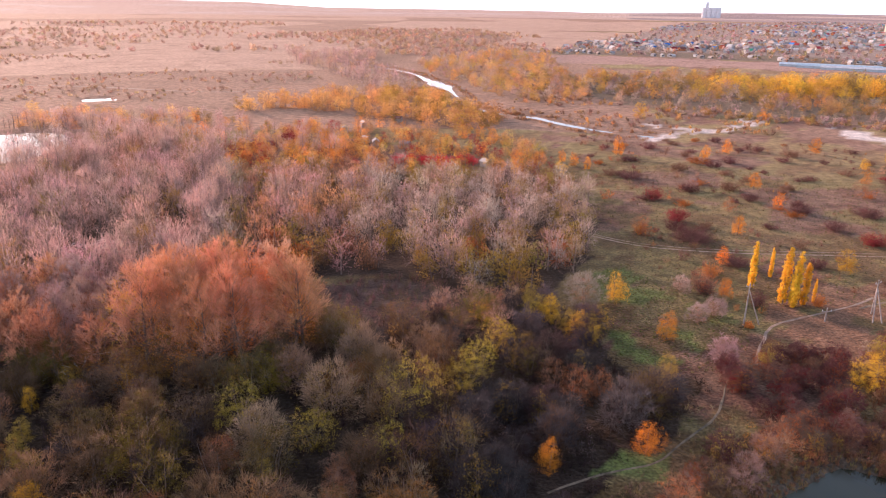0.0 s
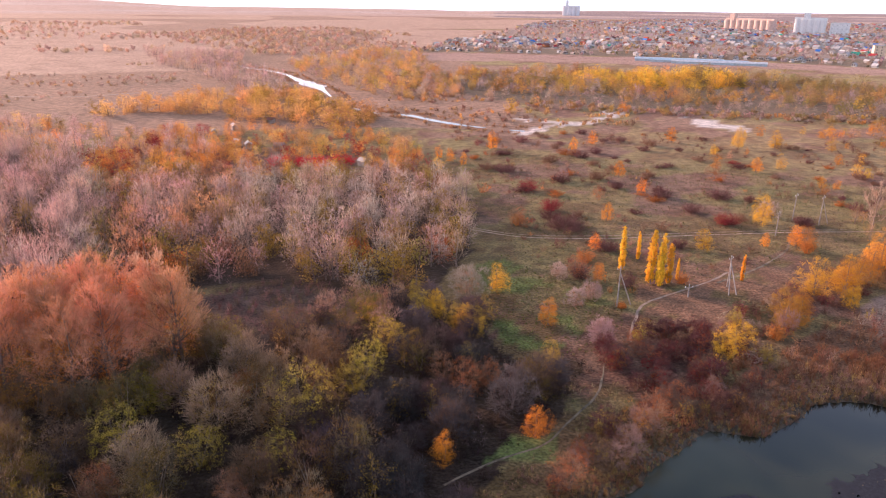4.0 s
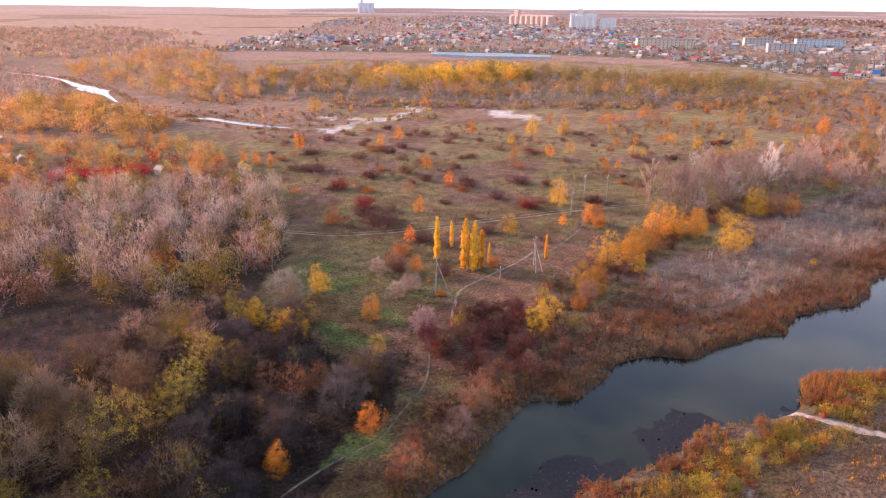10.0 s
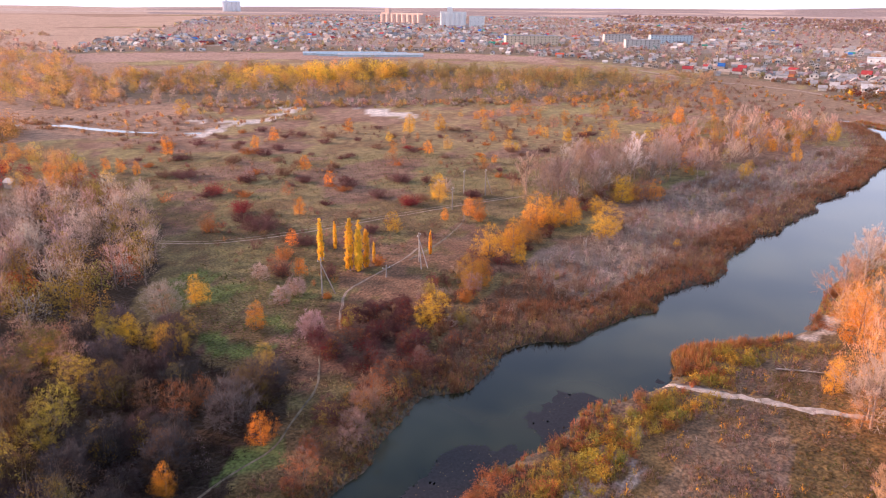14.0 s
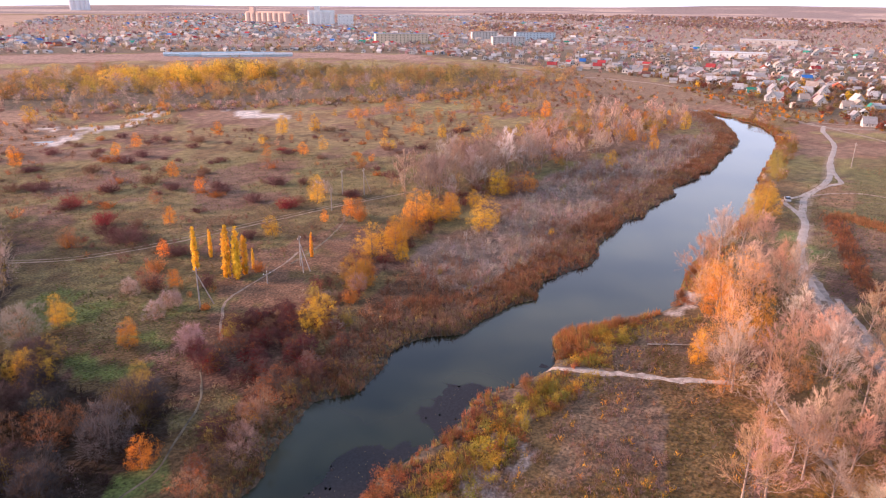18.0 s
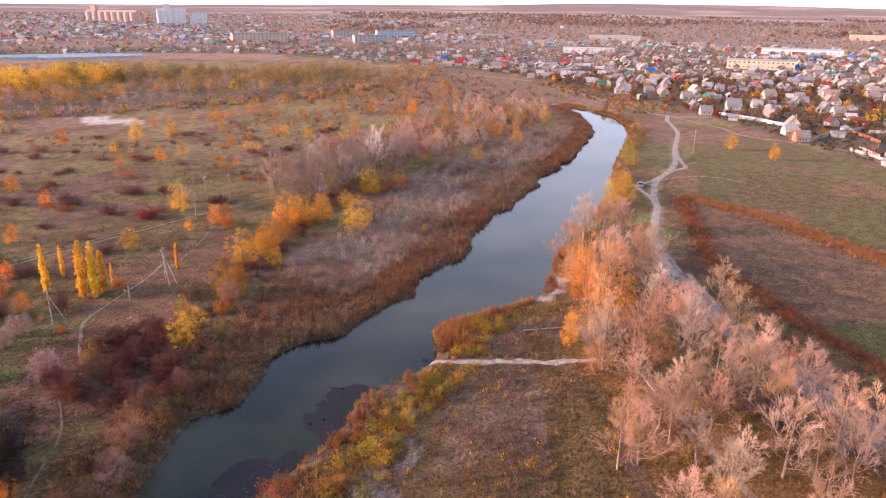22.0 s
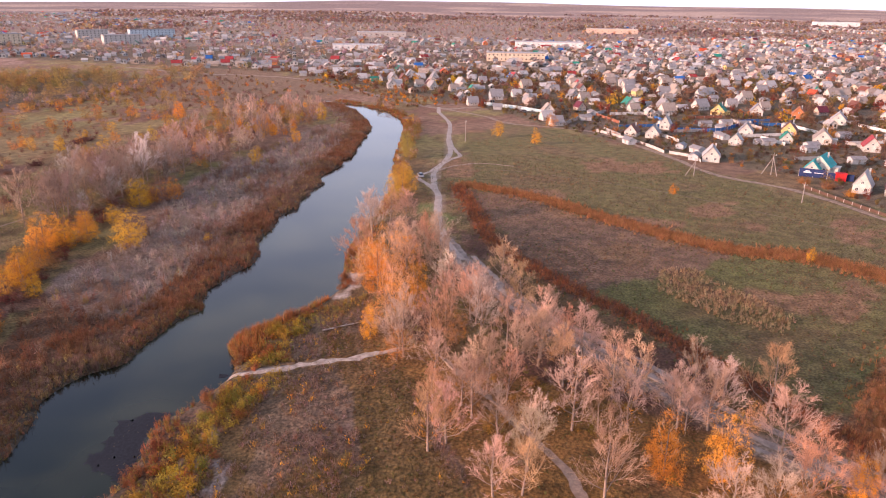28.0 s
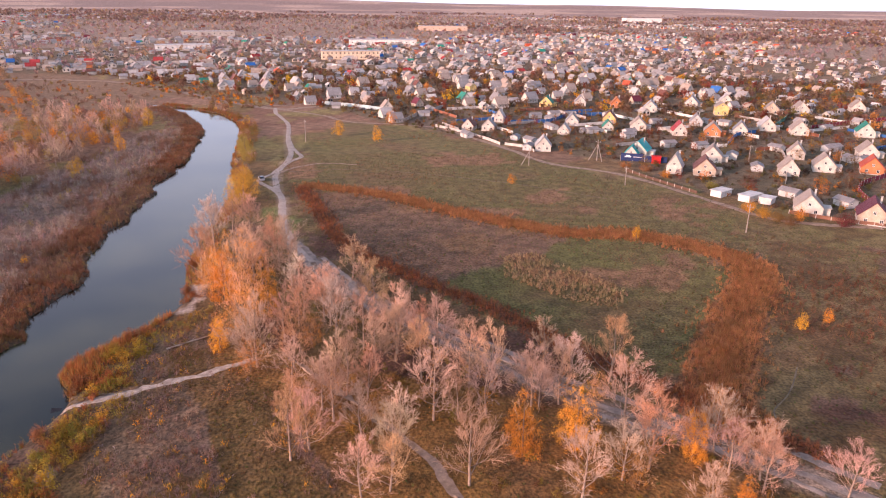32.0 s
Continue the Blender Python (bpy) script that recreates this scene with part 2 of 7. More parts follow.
WOOD_NEAR = [(-80, 60), (-40, 48), (0, 48), (16, 66), (25, 76), (31, 82), (38, 90), (43, 96), (40, 98), (33, 97), (28, 104), (27, 113), (25, 122), (19, 128), (5, 117), (-20, 115), (-45, 97), (-80, 100)]
WOOD_LEFT = [(-60, 118), (-45, 130), (-48, 160), (-70, 230), (-95, 268), (-140, 275), (-148, 240), (-145, 200), (-125, 150), (-85, 108)]
WOOD_MID = [(-48, 130), (-26, 138), (-10, 142), (6, 130), (20, 130), (34, 152), (41, 178), (42, 212), (30, 234), (0, 236), (-30, 240), (-60, 238), (-68, 225), (-48, 165)]
GARDENS = [(-85, 242), (-30, 240), (20, 238), (40, 250), (30, 300), (-20, 330), (-70, 320)]
FAR_BAND = [(60, 570), (58, 500), (120, 405), (192, 364), (255, 340), (320, 318), (385, 326), (443, 348), (480, 400), (430, 440), (350, 535), (180, 600)]
FIELD = [(60, 720), (190, 712), (410, 632), (520, 520), (560, 590), (455, 712), (220, 815), (90, 830)]
TOWN = [(100, 850), (230, 825), (470, 715), (560, 590), (545, 400), (525, 270), (470, 190), (405, 100), (345, 40), (322, 20), (285, -25), (262, -55), (205, -85), (180, -130),
        (150, -400), (700, -900), (2600, -1500), (3400, 200), (3000, 2000), (1700, 3000), (700, 2200)]
MARSH = [(66, 84), (78, 86), (95, 86), (115, 88), (140, 92), (165, 97), (200, 103), (260, 115), (310, 128), (300, 140), (255, 140), (210, 140), (170, 130), (140, 116), (112, 112), (92, 104), (76, 95)]
ROAD = [(58, -66), (70, -50.5), (73.8, -44.5), (80.4, -37.6), (85.1, -28.7), (88.2, -22.2), (94.9, -14.5), (103.3, -5.5), (119.6, 13), (131.2, 23.5), (147, 34.6),
        (159.7, 42.3), (171.4, 47.2), (185.8, 51.6), (200.8, 55.8), (207.1, 58.5), (219.2, 62.3), (229.6, 64.9), (248.4, 66.3), (264.1, 68.4), (280.9, 73.3), (299.8, 78.6), (321.6, 83.6), (337.3, 88.8), (363, 100.3), (383.2, 106.6)]
LANE = [(66, 12), (92, 30), (104, 42), (112, 44), (100, 22), (86, -30), (66, -40)]
BANK_FIELD = [(44, 50), (62, 54), (78, 55), (90, 56), (102, 58), (116, 53), (122, 48), (104, 40), (92, 30), (80, 20), (68, 14), (40, 20)]
CORNER = [(27, 122), (30, 106), (36, 99), (44, 100), (53, 108), (56, 116), (50, 127), (42, 150), (31, 142)]
BANK_GRASS = [(110, 50), (98, 37), (92, 29), (76, 22), (68, 14), (50, 16), (58, 27), (68, 28), (80, 35), (91, 41), (104, 49)]
REED_LOOP = [(184, 40), (216, 51), (204, 22), (190, 4), (174, -26), (173, -43), (156, -65), (124, -53), (91, -38), (110, -18), (140, 15)]
MEADOW = [(44, 118), (120, 140), (200, 165), (310, 190), (360, 200), (420, 230), (470, 300), (390, 322), (320, 314), (250, 335), (190, 300), (100, 310), (60, 330), (45, 250), (44, 180)]


def zone_colours(p):
    """The ground's colour, by what grows or lies there, with far haze and the woods' shade mixed in."""
    r = np.hypot(*p.T)
    q = p + 7 * np.stack([cloud(p, 14, 31) - 0.5, cloud(p, 14, 37) - 0.5], 1) * np.clip(r / 120, 0.5, 6)[:, None]
    a, b = cloud(p, 26, 41)[:, None], cloud(p, 70, 47)[:, None]
    c = np.array([0.22, 0.145, 0.068]) * (1 - b) + np.array([0.165, 0.15, 0.044]) * b
    c = np.where(a > 0.56, np.array([0.185, 0.108, 0.07]), c)
    # darker near, paler past 180 m: distance haze put into the colour
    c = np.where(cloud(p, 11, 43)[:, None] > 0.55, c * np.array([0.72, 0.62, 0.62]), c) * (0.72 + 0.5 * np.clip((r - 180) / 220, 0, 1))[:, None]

    def lay(mask, colour, other=None):
        k = np.array(colour, float) if other is None else np.array(colour) * (1 - a) + np.array(other) * a
        c[mask] = np.broadcast_to(k, c.shape)[mask]
    az = np.degrees(np.arctan2(p[:, 0], p[:, 1]))
    left = az < 14 + 16 * (cloud(p, 300, 119) - 0.5)
    # far plain, town, hills and field: tones paled, haze painted in
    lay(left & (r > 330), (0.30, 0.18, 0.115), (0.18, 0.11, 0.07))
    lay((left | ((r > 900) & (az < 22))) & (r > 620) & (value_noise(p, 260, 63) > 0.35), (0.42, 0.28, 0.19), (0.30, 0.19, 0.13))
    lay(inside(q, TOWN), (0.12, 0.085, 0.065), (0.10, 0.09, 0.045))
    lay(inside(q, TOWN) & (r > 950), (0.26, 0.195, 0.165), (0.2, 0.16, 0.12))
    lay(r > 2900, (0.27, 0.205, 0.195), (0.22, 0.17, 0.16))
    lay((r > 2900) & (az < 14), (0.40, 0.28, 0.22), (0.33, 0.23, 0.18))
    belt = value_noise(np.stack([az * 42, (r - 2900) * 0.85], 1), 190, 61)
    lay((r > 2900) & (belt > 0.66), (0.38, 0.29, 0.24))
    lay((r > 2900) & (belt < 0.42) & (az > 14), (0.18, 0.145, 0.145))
    lay(inside(q, [(330, 185), (420, 175), (500, 235), (545, 330), (520, 400), (470, 330), (390, 318), (340, 270)]), (0.21, 0.13, 0.08), (0.16, 0.105, 0.06))
    lay(inside(q, FIELD), (0.32, 0.2, 0.155), (0.27, 0.165, 0.125))
    # brown woodland floor, darkened: the trees' shade is in this colour
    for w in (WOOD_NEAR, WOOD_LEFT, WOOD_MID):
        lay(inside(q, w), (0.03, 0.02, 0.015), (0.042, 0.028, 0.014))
    lay(inside(q, FAR_BAND), (0.10, 0.075, 0.045))
    lay(np.hypot((q[:, 0] - GLADE[0]) / GLADE[2], (q[:, 1] - GLADE[1]) / GLADE[3]) < 1, (0.085, 0.05, 0.042), (0.07, 0.052, 0.035))
    lay(inside(q, MARSH), (0.22, 0.16, 0.13), (0.18, 0.125, 0.09))
    lay(inside(q, MARSH) & (q[:, 0] < 98), (0.13, 0.066, 0.036), (0.1, 0.06, 0.034))
    lay(inside(q, REED_LOOP), (0.108, 0.112, 0.03), (0.125, 0.088, 0.036))
    lay(inside(q, REED_LOOP) & (p[:, 0] + 0.8 * p[:, 1] > 134 + 60 * (cloud(p, 30, 171) - 0.5)), (0.165, 0.1, 0.062), (0.125, 0.07, 0.042))
    lay(inside(q, REED_LOOP) & (cloud(p, 16, 172) > 0.68), (0.2, 0.11, 0.055), (0.17, 0.1, 0.05))
    lay(inside(q, BANK_FIELD), (0.19, 0.12, 0.095), (0.15, 0.1, 0.05))
    lay(inside(q, BANK_FIELD) & (cloud(p, 13, 206) > 0.55), (0.14, 0.105, 0.04), (0.16, 0.085, 0.035))
    lay(inside(q, [(66, 12), (92, 30), (104, 42), (112, 44), (100, 22), (86, -30), (66, -40)]), (0.24, 0.115, 0.036), (0.15, 0.088, 0.024))
    lay(inside(q, BANK_GRASS), (0.12, 0.086, 0.03), (0.14, 0.072, 0.027))
    lay((away(p, BAND) < np.interp(p[:, 0], [80, 150, 175], [6, 5, 2.2])) & (r < 330), (0.29, 0.135, 0.055), (0.22, 0.105, 0.05))
    lay((away(p, ROADSIDE) < 2.2) & (r < 330), (0.16, 0.07, 0.035))
    lay((away(p, LEFT_LINE) < 9) & (p[:, 1] > 60 + 0.08 * p[:, 0]) & (p[:, 0] > 50) & (r < 400), (0.15, 0.075, 0.04), (0.13, 0.08, 0.05))
    lay(inside(q, [(104, -50), (128, -58), (160, -72), (205, -78), (255, -34), (320, 18), (350, 60), (300, 72), (220, 60), (200, 20), (184, -2), (178, -45), (150, -62)]), (0.105, 0.112, 0.03), (0.125, 0.09, 0.036))
    lay(inside(q, [(69, 140), (85, 137), (103, 139), (100, 123), (78, 110), (64, 99), (57, 104), (62, 121)]) & (cloud(p, 9, 179) > 0.4), (0.17, 0.083, 0.05), (0.14, 0.085, 0.045))
    lay(inside(q, [(104, -50), (128, -58), (160, -72), (205, -78), (255, -34), (320, 18), (350, 60), (300, 72), (220, 60), (200, 20), (184, -2), (178, -45), (150, -62)]) & (cloud(p, 26, 181) > 0.6), (0.22, 0.125, 0.065), (0.18, 0.1, 0.05))
    green = (cloud(p, 20, 71) > 0.42)
    lay(inside(q, CORNER) & green, (0.105, 0.118, 0.03))
    lay(inside(q, [(20, 74), (29, 73), (31, 79), (24, 80)]) & green, (0.11, 0.135, 0.035))
    lay(inside(q, [(160, 47), (215, 66), (212, 60), (165, 40)]) & green, (0.135, 0.155, 0.045))
    sand = inside(q, [(186, 324), (190, 348), (203, 338), (203, 312), (190, 299)]) | (away(q, spline([(91, 314), (112, 326), (130, 329), (150, 350), (167, 374)])) < 3.8)
    lay(sand | (away(q, spline([(103, 342), (120, 336), (132, 330)])) < 2.4), (0.56, 0.49, 0.43))
    lay(away(q, spline([(119, 55), (124, 55.5), (131, 57)])) < 2.4, (0.52, 0.44, 0.37))
    lay((away(p, spline(ROAD, 3)) < np.where(p[:, 0] < 150, 2.7, 1.3) + 2.0 * (cloud(p, 8, 164) - 0.5)) & (r < 330), (0.29, 0.22, 0.165), (0.22, 0.16, 0.11))
    speck = cloud(p, 3.2, 83)
    lay(inside(q, [(46, 40), (60, 43), (72, 48), (76, 53), (66, 53), (50, 49)]) & (speck > 0.55), (0.4, 0.31, 0.255), (0.3, 0.22, 0.175))
    d = np.minimum(away(p, LEFT_LINE), away(p, RIGHT_LINE)) if len(p) else r
    lay((d < 2.0) & (r < 430), (0.10, 0.075, 0.05))
    return c


def mesh_from(name, verts, tris, mats, index=None, tint=None, smooth=False):
    """A mesh from arrays of corners and triangles."""
    me = bpy.data.meshes.new(name)
    verts, tris = np.asarray(verts, np.float32), np.asarray(tris, np.int32)
    me.vertices.add(len(verts))
    me.vertices.foreach_set("co", verts.ravel())
    me.loops.add(tris.size)
    me.loops.foreach_set("vertex_index", tris.ravel())
    me.polygons.add(len(tris))
    me.polygons.foreach_set("loop_start", np.arange(0, tris.size, tris.shape[1], dtype=np.int32))
    me.polygons.foreach_set("loop_total", np.full(len(tris), tris.shape[1], np.int32))
    for m in mats:
        me.materials.append(m)
    if index is not None:
        me.polygons.foreach_set("material_index", np.asarray(index, np.int32))
    me.polygons.foreach_set("use_smooth", np.full(len(tris), smooth, bool))
    me.update(calc_edges=True)
    if tint is not None:
        layer = me.color_attributes.new("tint", "FLOAT_COLOR", "POINT")
        layer.data.foreach_set("color", np.hstack([np.asarray(tint, np.float32), np.ones((len(verts), 1), np.float32)]).ravel())
    return me


def build_ground():
    """One sheet to the horizon, finest where the camera looks."""
    az = np.radians(np.concatenate([np.arange(-42, 128, 0.46), np.arange(128, 318, 4.0)]))
    rad = 26 * 1.0170 ** np.arange(353)
    rad = np.concatenate([[3, 7, 11, 15, 19, 23], rad[rad < 4880]])
    na, nr = len(az), len(rad)
    p = np.stack([(rad[:, None] * np.sin(az)).ravel(), (rad[:, None] * np.cos(az)).ravel()], 1)
    p = np.vstack([p, [[0, 0]]])
    v = np.column_stack([p, ground_z(p)])
    i, j = np.meshgrid(np.arange(nr - 1), np.arange(na), indexing="ij")
    a, b = i * na + j, i * na + (j + 1) % na
    quads = np.stack([a, b, b + na, a + na], -1).reshape(-1, 4)
    t1, t2 = quads[:, [0, 3, 2]], quads[:, [0, 2, 1]]
    k = np.arange(na)
    fan = np.stack([np.full(na, nr * na), k, (k + 1) % na], 1)
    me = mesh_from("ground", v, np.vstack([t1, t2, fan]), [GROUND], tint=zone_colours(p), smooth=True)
    return tagged(new("ground", me), "autumn meadow and forest floor with dry grass to the horizon", "ground", kind="structure")


build_ground()


def sheet(name, poly, z, mat, label, category):
    bm = bmesh.new()
    face = bm.faces.new([bm.verts.new((x, y, z)) for x, y in poly])
    bmesh.ops.triangulate(bm, faces=[face])
    bmesh.ops.recalc_face_normals(bm, faces=bm.faces)
    me = bpy.data.meshes.new(name)
    bm.to_mesh(me)
    me.materials.append(mat)
    return tagged(new(name, me), label, category, kind="structure")


sheet("water_river", [(-175, -75), (-60, -20), (30, 20), (430, 90), (430, 215), (330, 200), (-60, 85), (-175, 0)], -0.75, WATER, "calm dark green river water reflecting the evening sky", "river")
side = np.gradient(CREEK_LINE[:, :2], axis=0)
side = np.stack([-side[:, 1], side[:, 0]], 1) / np.linalg.norm(side, axis=1)[:, None]
edge = [CREEK_LINE[:, :2] + s * side * (CREEK_LINE[:, 2:] * (0.5 + value_noise(CREEK_LINE[:, :2], 9, seed)[:, None])) for s, seed in ((1, 141), (-1, 142))]
wet = CREEK_LINE[:, 2] > 0.55
starts = [i for i in range(len(wet)) if wet[i] and (i == 0 or not wet[i - 1])]
for a in starts:
    b = a + next((i for i, k in enumerate(wet[a:]) if not k), len(wet) - a)
    if b - a > 1:
        sheet("water_creek", np.vstack([edge[0][a:b], edge[1][a:b][::-1]]), -0.42, WATER, "narrow shining creek in the far flood plain", "creek")
for at, label in ((POND, "small bright pond behind bare trees"), (FAR_POND, "tiny bright pool on the far plain")):
    sheet("water_pond", [(at[0] + at[2] * 1.2 * math.cos(a), at[1] + at[3] * 1.2 * math.sin(a)) for a in np.linspace(0, 6.1, 30)], -0.75, WATER, label, "pond")


def way(name, points, width, mat, label, lift=0.03, ragged=0.4):
    """A trodden way: a thin strip that follows the ground."""
    c = spline(points, 0.8)
    c = c + min(0.35, 0.4 * width) * (np.stack([value_noise(c, 2.2, 70), value_noise(c, 2.2, 77)], 1) - 0.5)
    t = np.gradient(c, axis=0)
    t /= np.linalg.norm(t, axis=1)[:, None] + 1e-9
    n = np.stack([-t[:, 1], t[:, 0]], 1)
    rows = []
    for k, s in enumerate((-0.5, -0.25, 0.0, 0.25, 0.5)):
        fray = value_noise(c, 6.0, 50 + k) - 0.5 + (0.8 * value_noise(c, 1.3, 60 + k) - 0.4 if width < 2 else 0.0)
        e = width * s * (1 + ragged * fray * 1.7)[:, None]
        p = c + n * e
        rows.append(np.column_stack([p, ground_z(p) + (lift if abs(s) < 0.4 else 0.012)]))
    v = np.stack(rows, 1).reshape(-1, 3)
    m = len(c)
    f = [(i * 5 + k, i * 5 + k + 1, i * 5 + k + 6, i * 5 + k + 5) for i in range(m - 1) for k in range(4)]
    return tagged(new(name, mesh_from(name, v, f, [mat], smooth=True)), label, "path", kind="structure")


way("path_meadow", [(52, 103), (53.3, 105.6), (57.3, 112.3), (61.2, 117.7), (68.4, 121.6), (75, 124.4), (82, 127.7), (88, 132)], 0.5, DIRT, "narrow trodden footpath through the meadow")
way("track_meadow", [(37.9, 170.4), (47.7, 162.8), (58.7, 159.5), (70.6, 158), (95.4, 157.1), (115, 156.5), (137, 154.3), (150, 154)], 0.6, DIRT, "pale wheel track across the meadow")
way("track_meadow", [(37.9, 172.4), (47.7, 164.8), (58.7, 161.5), (70.6, 160), (95.4, 159.1), (115, 158.3), (137, 156)], 0.35, DIRT, "pale wheel track across the meadow")
way("track_ruts", [(82, 126), (92, 131), (100, 135.6), (110, 143), (115, 148.7), (121, 153)], 0.6, WORN, "dark wheel ruts in the meadow")
way("path_thicket", [(13, 70), (15.8, 71.6), (21.7, 74.2), (27.9, 76.3), (33.1, 81), (39.4, 87), (42.5, 92), (45, 97), (48.5, 101), (52, 103)], 0.36, WORN, "footpath at the edge of the thicket")
way("road_sandy", [(x + 0.9, y - 0.9) for x, y in ROAD[:12]], 1.5, ROADBED, "sandy dirt road along the river", 0.05, 0.7)
way("road_sandy", [(x - 0.9, y + 0.9) for x, y in ROAD[:12]], 1.3, ROADBED, "sandy dirt road along the river", 0.05, 0.7)
way("road_pale", ROAD[10:], 2.0, PALE_ROAD, "narrow pale sandy road winding across the meadow", 0.06, 0.22)
way("track_side", [(74, -52), (84, -40), (89, -30), (99, -15), (108, -6), (123, 12), (134, 22), (150, 33)], 1.5, ROADBED, "second wheel track beside the sandy road")
way("road_fork", [(204, 57), (211.3, 61.9), (217.7, 66.8), (222.2, 68.7), (226.1, 67.5), (231.8, 66.3), (238, 66)], 1.6, PALE_ROAD, "pale loop of the sandy dirt road", 0.07, 0.2)
way("road_fork", [(240, 65.8), (249.9, 65.1), (254.4, 64.1), (259.1, 63.3), (267.1, 66.7), (275.5, 70.5), (289.5, 75.4)], 1.6, PALE_ROAD, "pale loop of the sandy dirt road", 0.07, 0.2)
way("track_side_meadow", [(230, 65), (235.6, 63.4), (241.5, 60.2), (247, 55.6), (248.7, 50.4), (247, 40)], 1.2, DIRT, "faint side track into the meadow", 0.05)
way("track_meadow_line", [(233, 64), (236, 54), (240, 41), (237, 20), (228, -5), (216, -30), (200, -55)], 0.5, WORN, "faint wheel line along the meadow", 0.04)
way("road_bend", [(414, 150), (401.6, 138.5), (394.6, 129), (388, 121), (386, 115), (390, 113), (393, 106), (397, 95.6)], 2.6, DIRT, "dirt road along the river's bend", 0.04)
way("path_corner", [(104.4, -54.9), (97, -50.8), (92.8, -47.4), (90.4, -45.6), (86, -45), (82.6, -43.8)], 0.25, WORN, "thin pale footpath through russet scrub", 0.04)
way("road_grove", [(60, -6), (70.2, 1), (76.2, 4.1), (82.2, 9.1), (88.3, 14.7), (92.8, 18.9), (97.6, 24.3), (104, 30)], 1.25, DIRT, "dirt road under the bare poplars", 0.025, 1.1)
way("path_landing", [(84, 59), (85.8, 57.1), (89, 51.8), (92.8, 46), (97.5, 39), (102, 34)], 1.6, SAND, "pale sandy path down to the river", 0.03, 1.1)
way("road_town", [(520, 420), (497, 340), (499, 298), (491, 244), (444, 182), (404, 140), (379, 105), (385, 92), (396, 80)], 5.0, DIRT, "dirt road along the edge of the town")
way("road_edge", [(379, 105), (360, 75), (342, 58), (331, 19), (292, -10), (257, -30), (241, -53), (215, -70), (190, -86), (184, -112)], 2.5, DIRT, "grassy track in front of the houses")
way("path_dry_meadow", [(240, 168), (262, 172), (290, 172), (330, 190), (360, 215)], 1.6, SAND, "pale path through the dry meadow")
way("road_plain", [(-330, 480), (-230, 470), (-150, 452), (-110, 470)], 3.0, DIRT, "faint track across the far plain")


# ---- plants ----
def stick(out, p0, p1, r0, r1, n):
    """A tapered prism from p0 to p1."""
    V, F = out
    p0, p1 = np.array(p0, float), np.array(p1, float)
    d = p1 - p0
    d /= np.linalg.norm(d) + 1e-9
    u = np.cross(d, (0.3, 0.9, 0.2))
    u /= np.linalg.norm(u) + 1e-9
    w = np.cross(d, u)
    k = sum(len(x) for x in V)
    ang = np.arange(n) * 2 * math.pi / n
    ring = np.cos(ang)[:, None] * u + np.sin(ang)[:, None] * w
    V.append(np.vstack([p0 + ring * r0, p1 + ring * r1]))
    for i in range(n):
        j = (i + 1) % n
        F.append((k + i, k + j, k + n + j))
        F.append((k + i, k + n + j, k + n + i))


def tube(out, path, radii, n, join=False):
    """A bent tapered stem along the path. join: it grows out of the nearest wood that is there already."""
    V, F = out
    path = np.array(path, float)
    k = sum(len(x) for x in V)
    foot = int(np.argmin(((np.vstack(V) - path[0]) ** 2).sum(1))) if join and k else None
    d = path[-1] - path[0]
    d /= np.linalg.norm(d) + 1e-9
    u = np.cross(d, (0.31, 0.9, 0.2))
    u /= np.linalg.norm(u) + 1e-9
    w = np.cross(d, u)
    ang = np.arange(n) * 2 * math.pi / n
    ring = np.cos(ang)[:, None] * u + np.sin(ang)[:, None] * w
    V.append(np.vstack([p + ring * r for p, r in zip(path, radii)]))
    for s in range(len(path) - 1):
        for i in range(n):
            a, b = k + s * n + i, k + s * n + (i + 1) % n
            F.append((a, b, b + n))
            F.append((a, b + n, a + n))
    if foot is not None:
        F.append((k, k + 1, foot))


def blades(base, tip, width, g):
    """Thin triangles from base to tip."""
    d = tip - base
    side = np.cross(d, g.normal(size=d.shape))
    side /= np.linalg.norm(side, axis=1)[:, None] + 1e-9
    v = np.stack([base - side * width, base + side * width, tip], 1).reshape(-1, 3)
    return v, np.arange(len(v)).reshape(-1, 3)


def flakes(centre, size, g, facing=None):
    """Leaf triangles round the centres, of any turn or with their faces about the given ways."""
    n = len(centre)
    if facing is None:
        a = g.normal(size=(n, 3))
        b = np.cross(a, g.normal(size=(n, 3)))
    else:
        out = facing + g.normal(size=(n, 3)) * 0.42
        a = np.cross(out, g.normal(size=(n, 3)))
        b = np.cross(out, a)
    a /= np.linalg.norm(a, axis=1)[:, None] + 1e-9
    b /= np.linalg.norm(b, axis=1)[:, None] + 1e-9
    s = size * g.uniform(0.6, 1.4, (n, 1))
    v = np.stack([centre - a * s * 0.5 - b * s * 0.35, centre - a * s * 0.4 + b * s * 0.4, centre + a * s * 0.6], 1).reshape(-1, 3)
    return v, np.arange(len(v)).reshape(-1, 3)


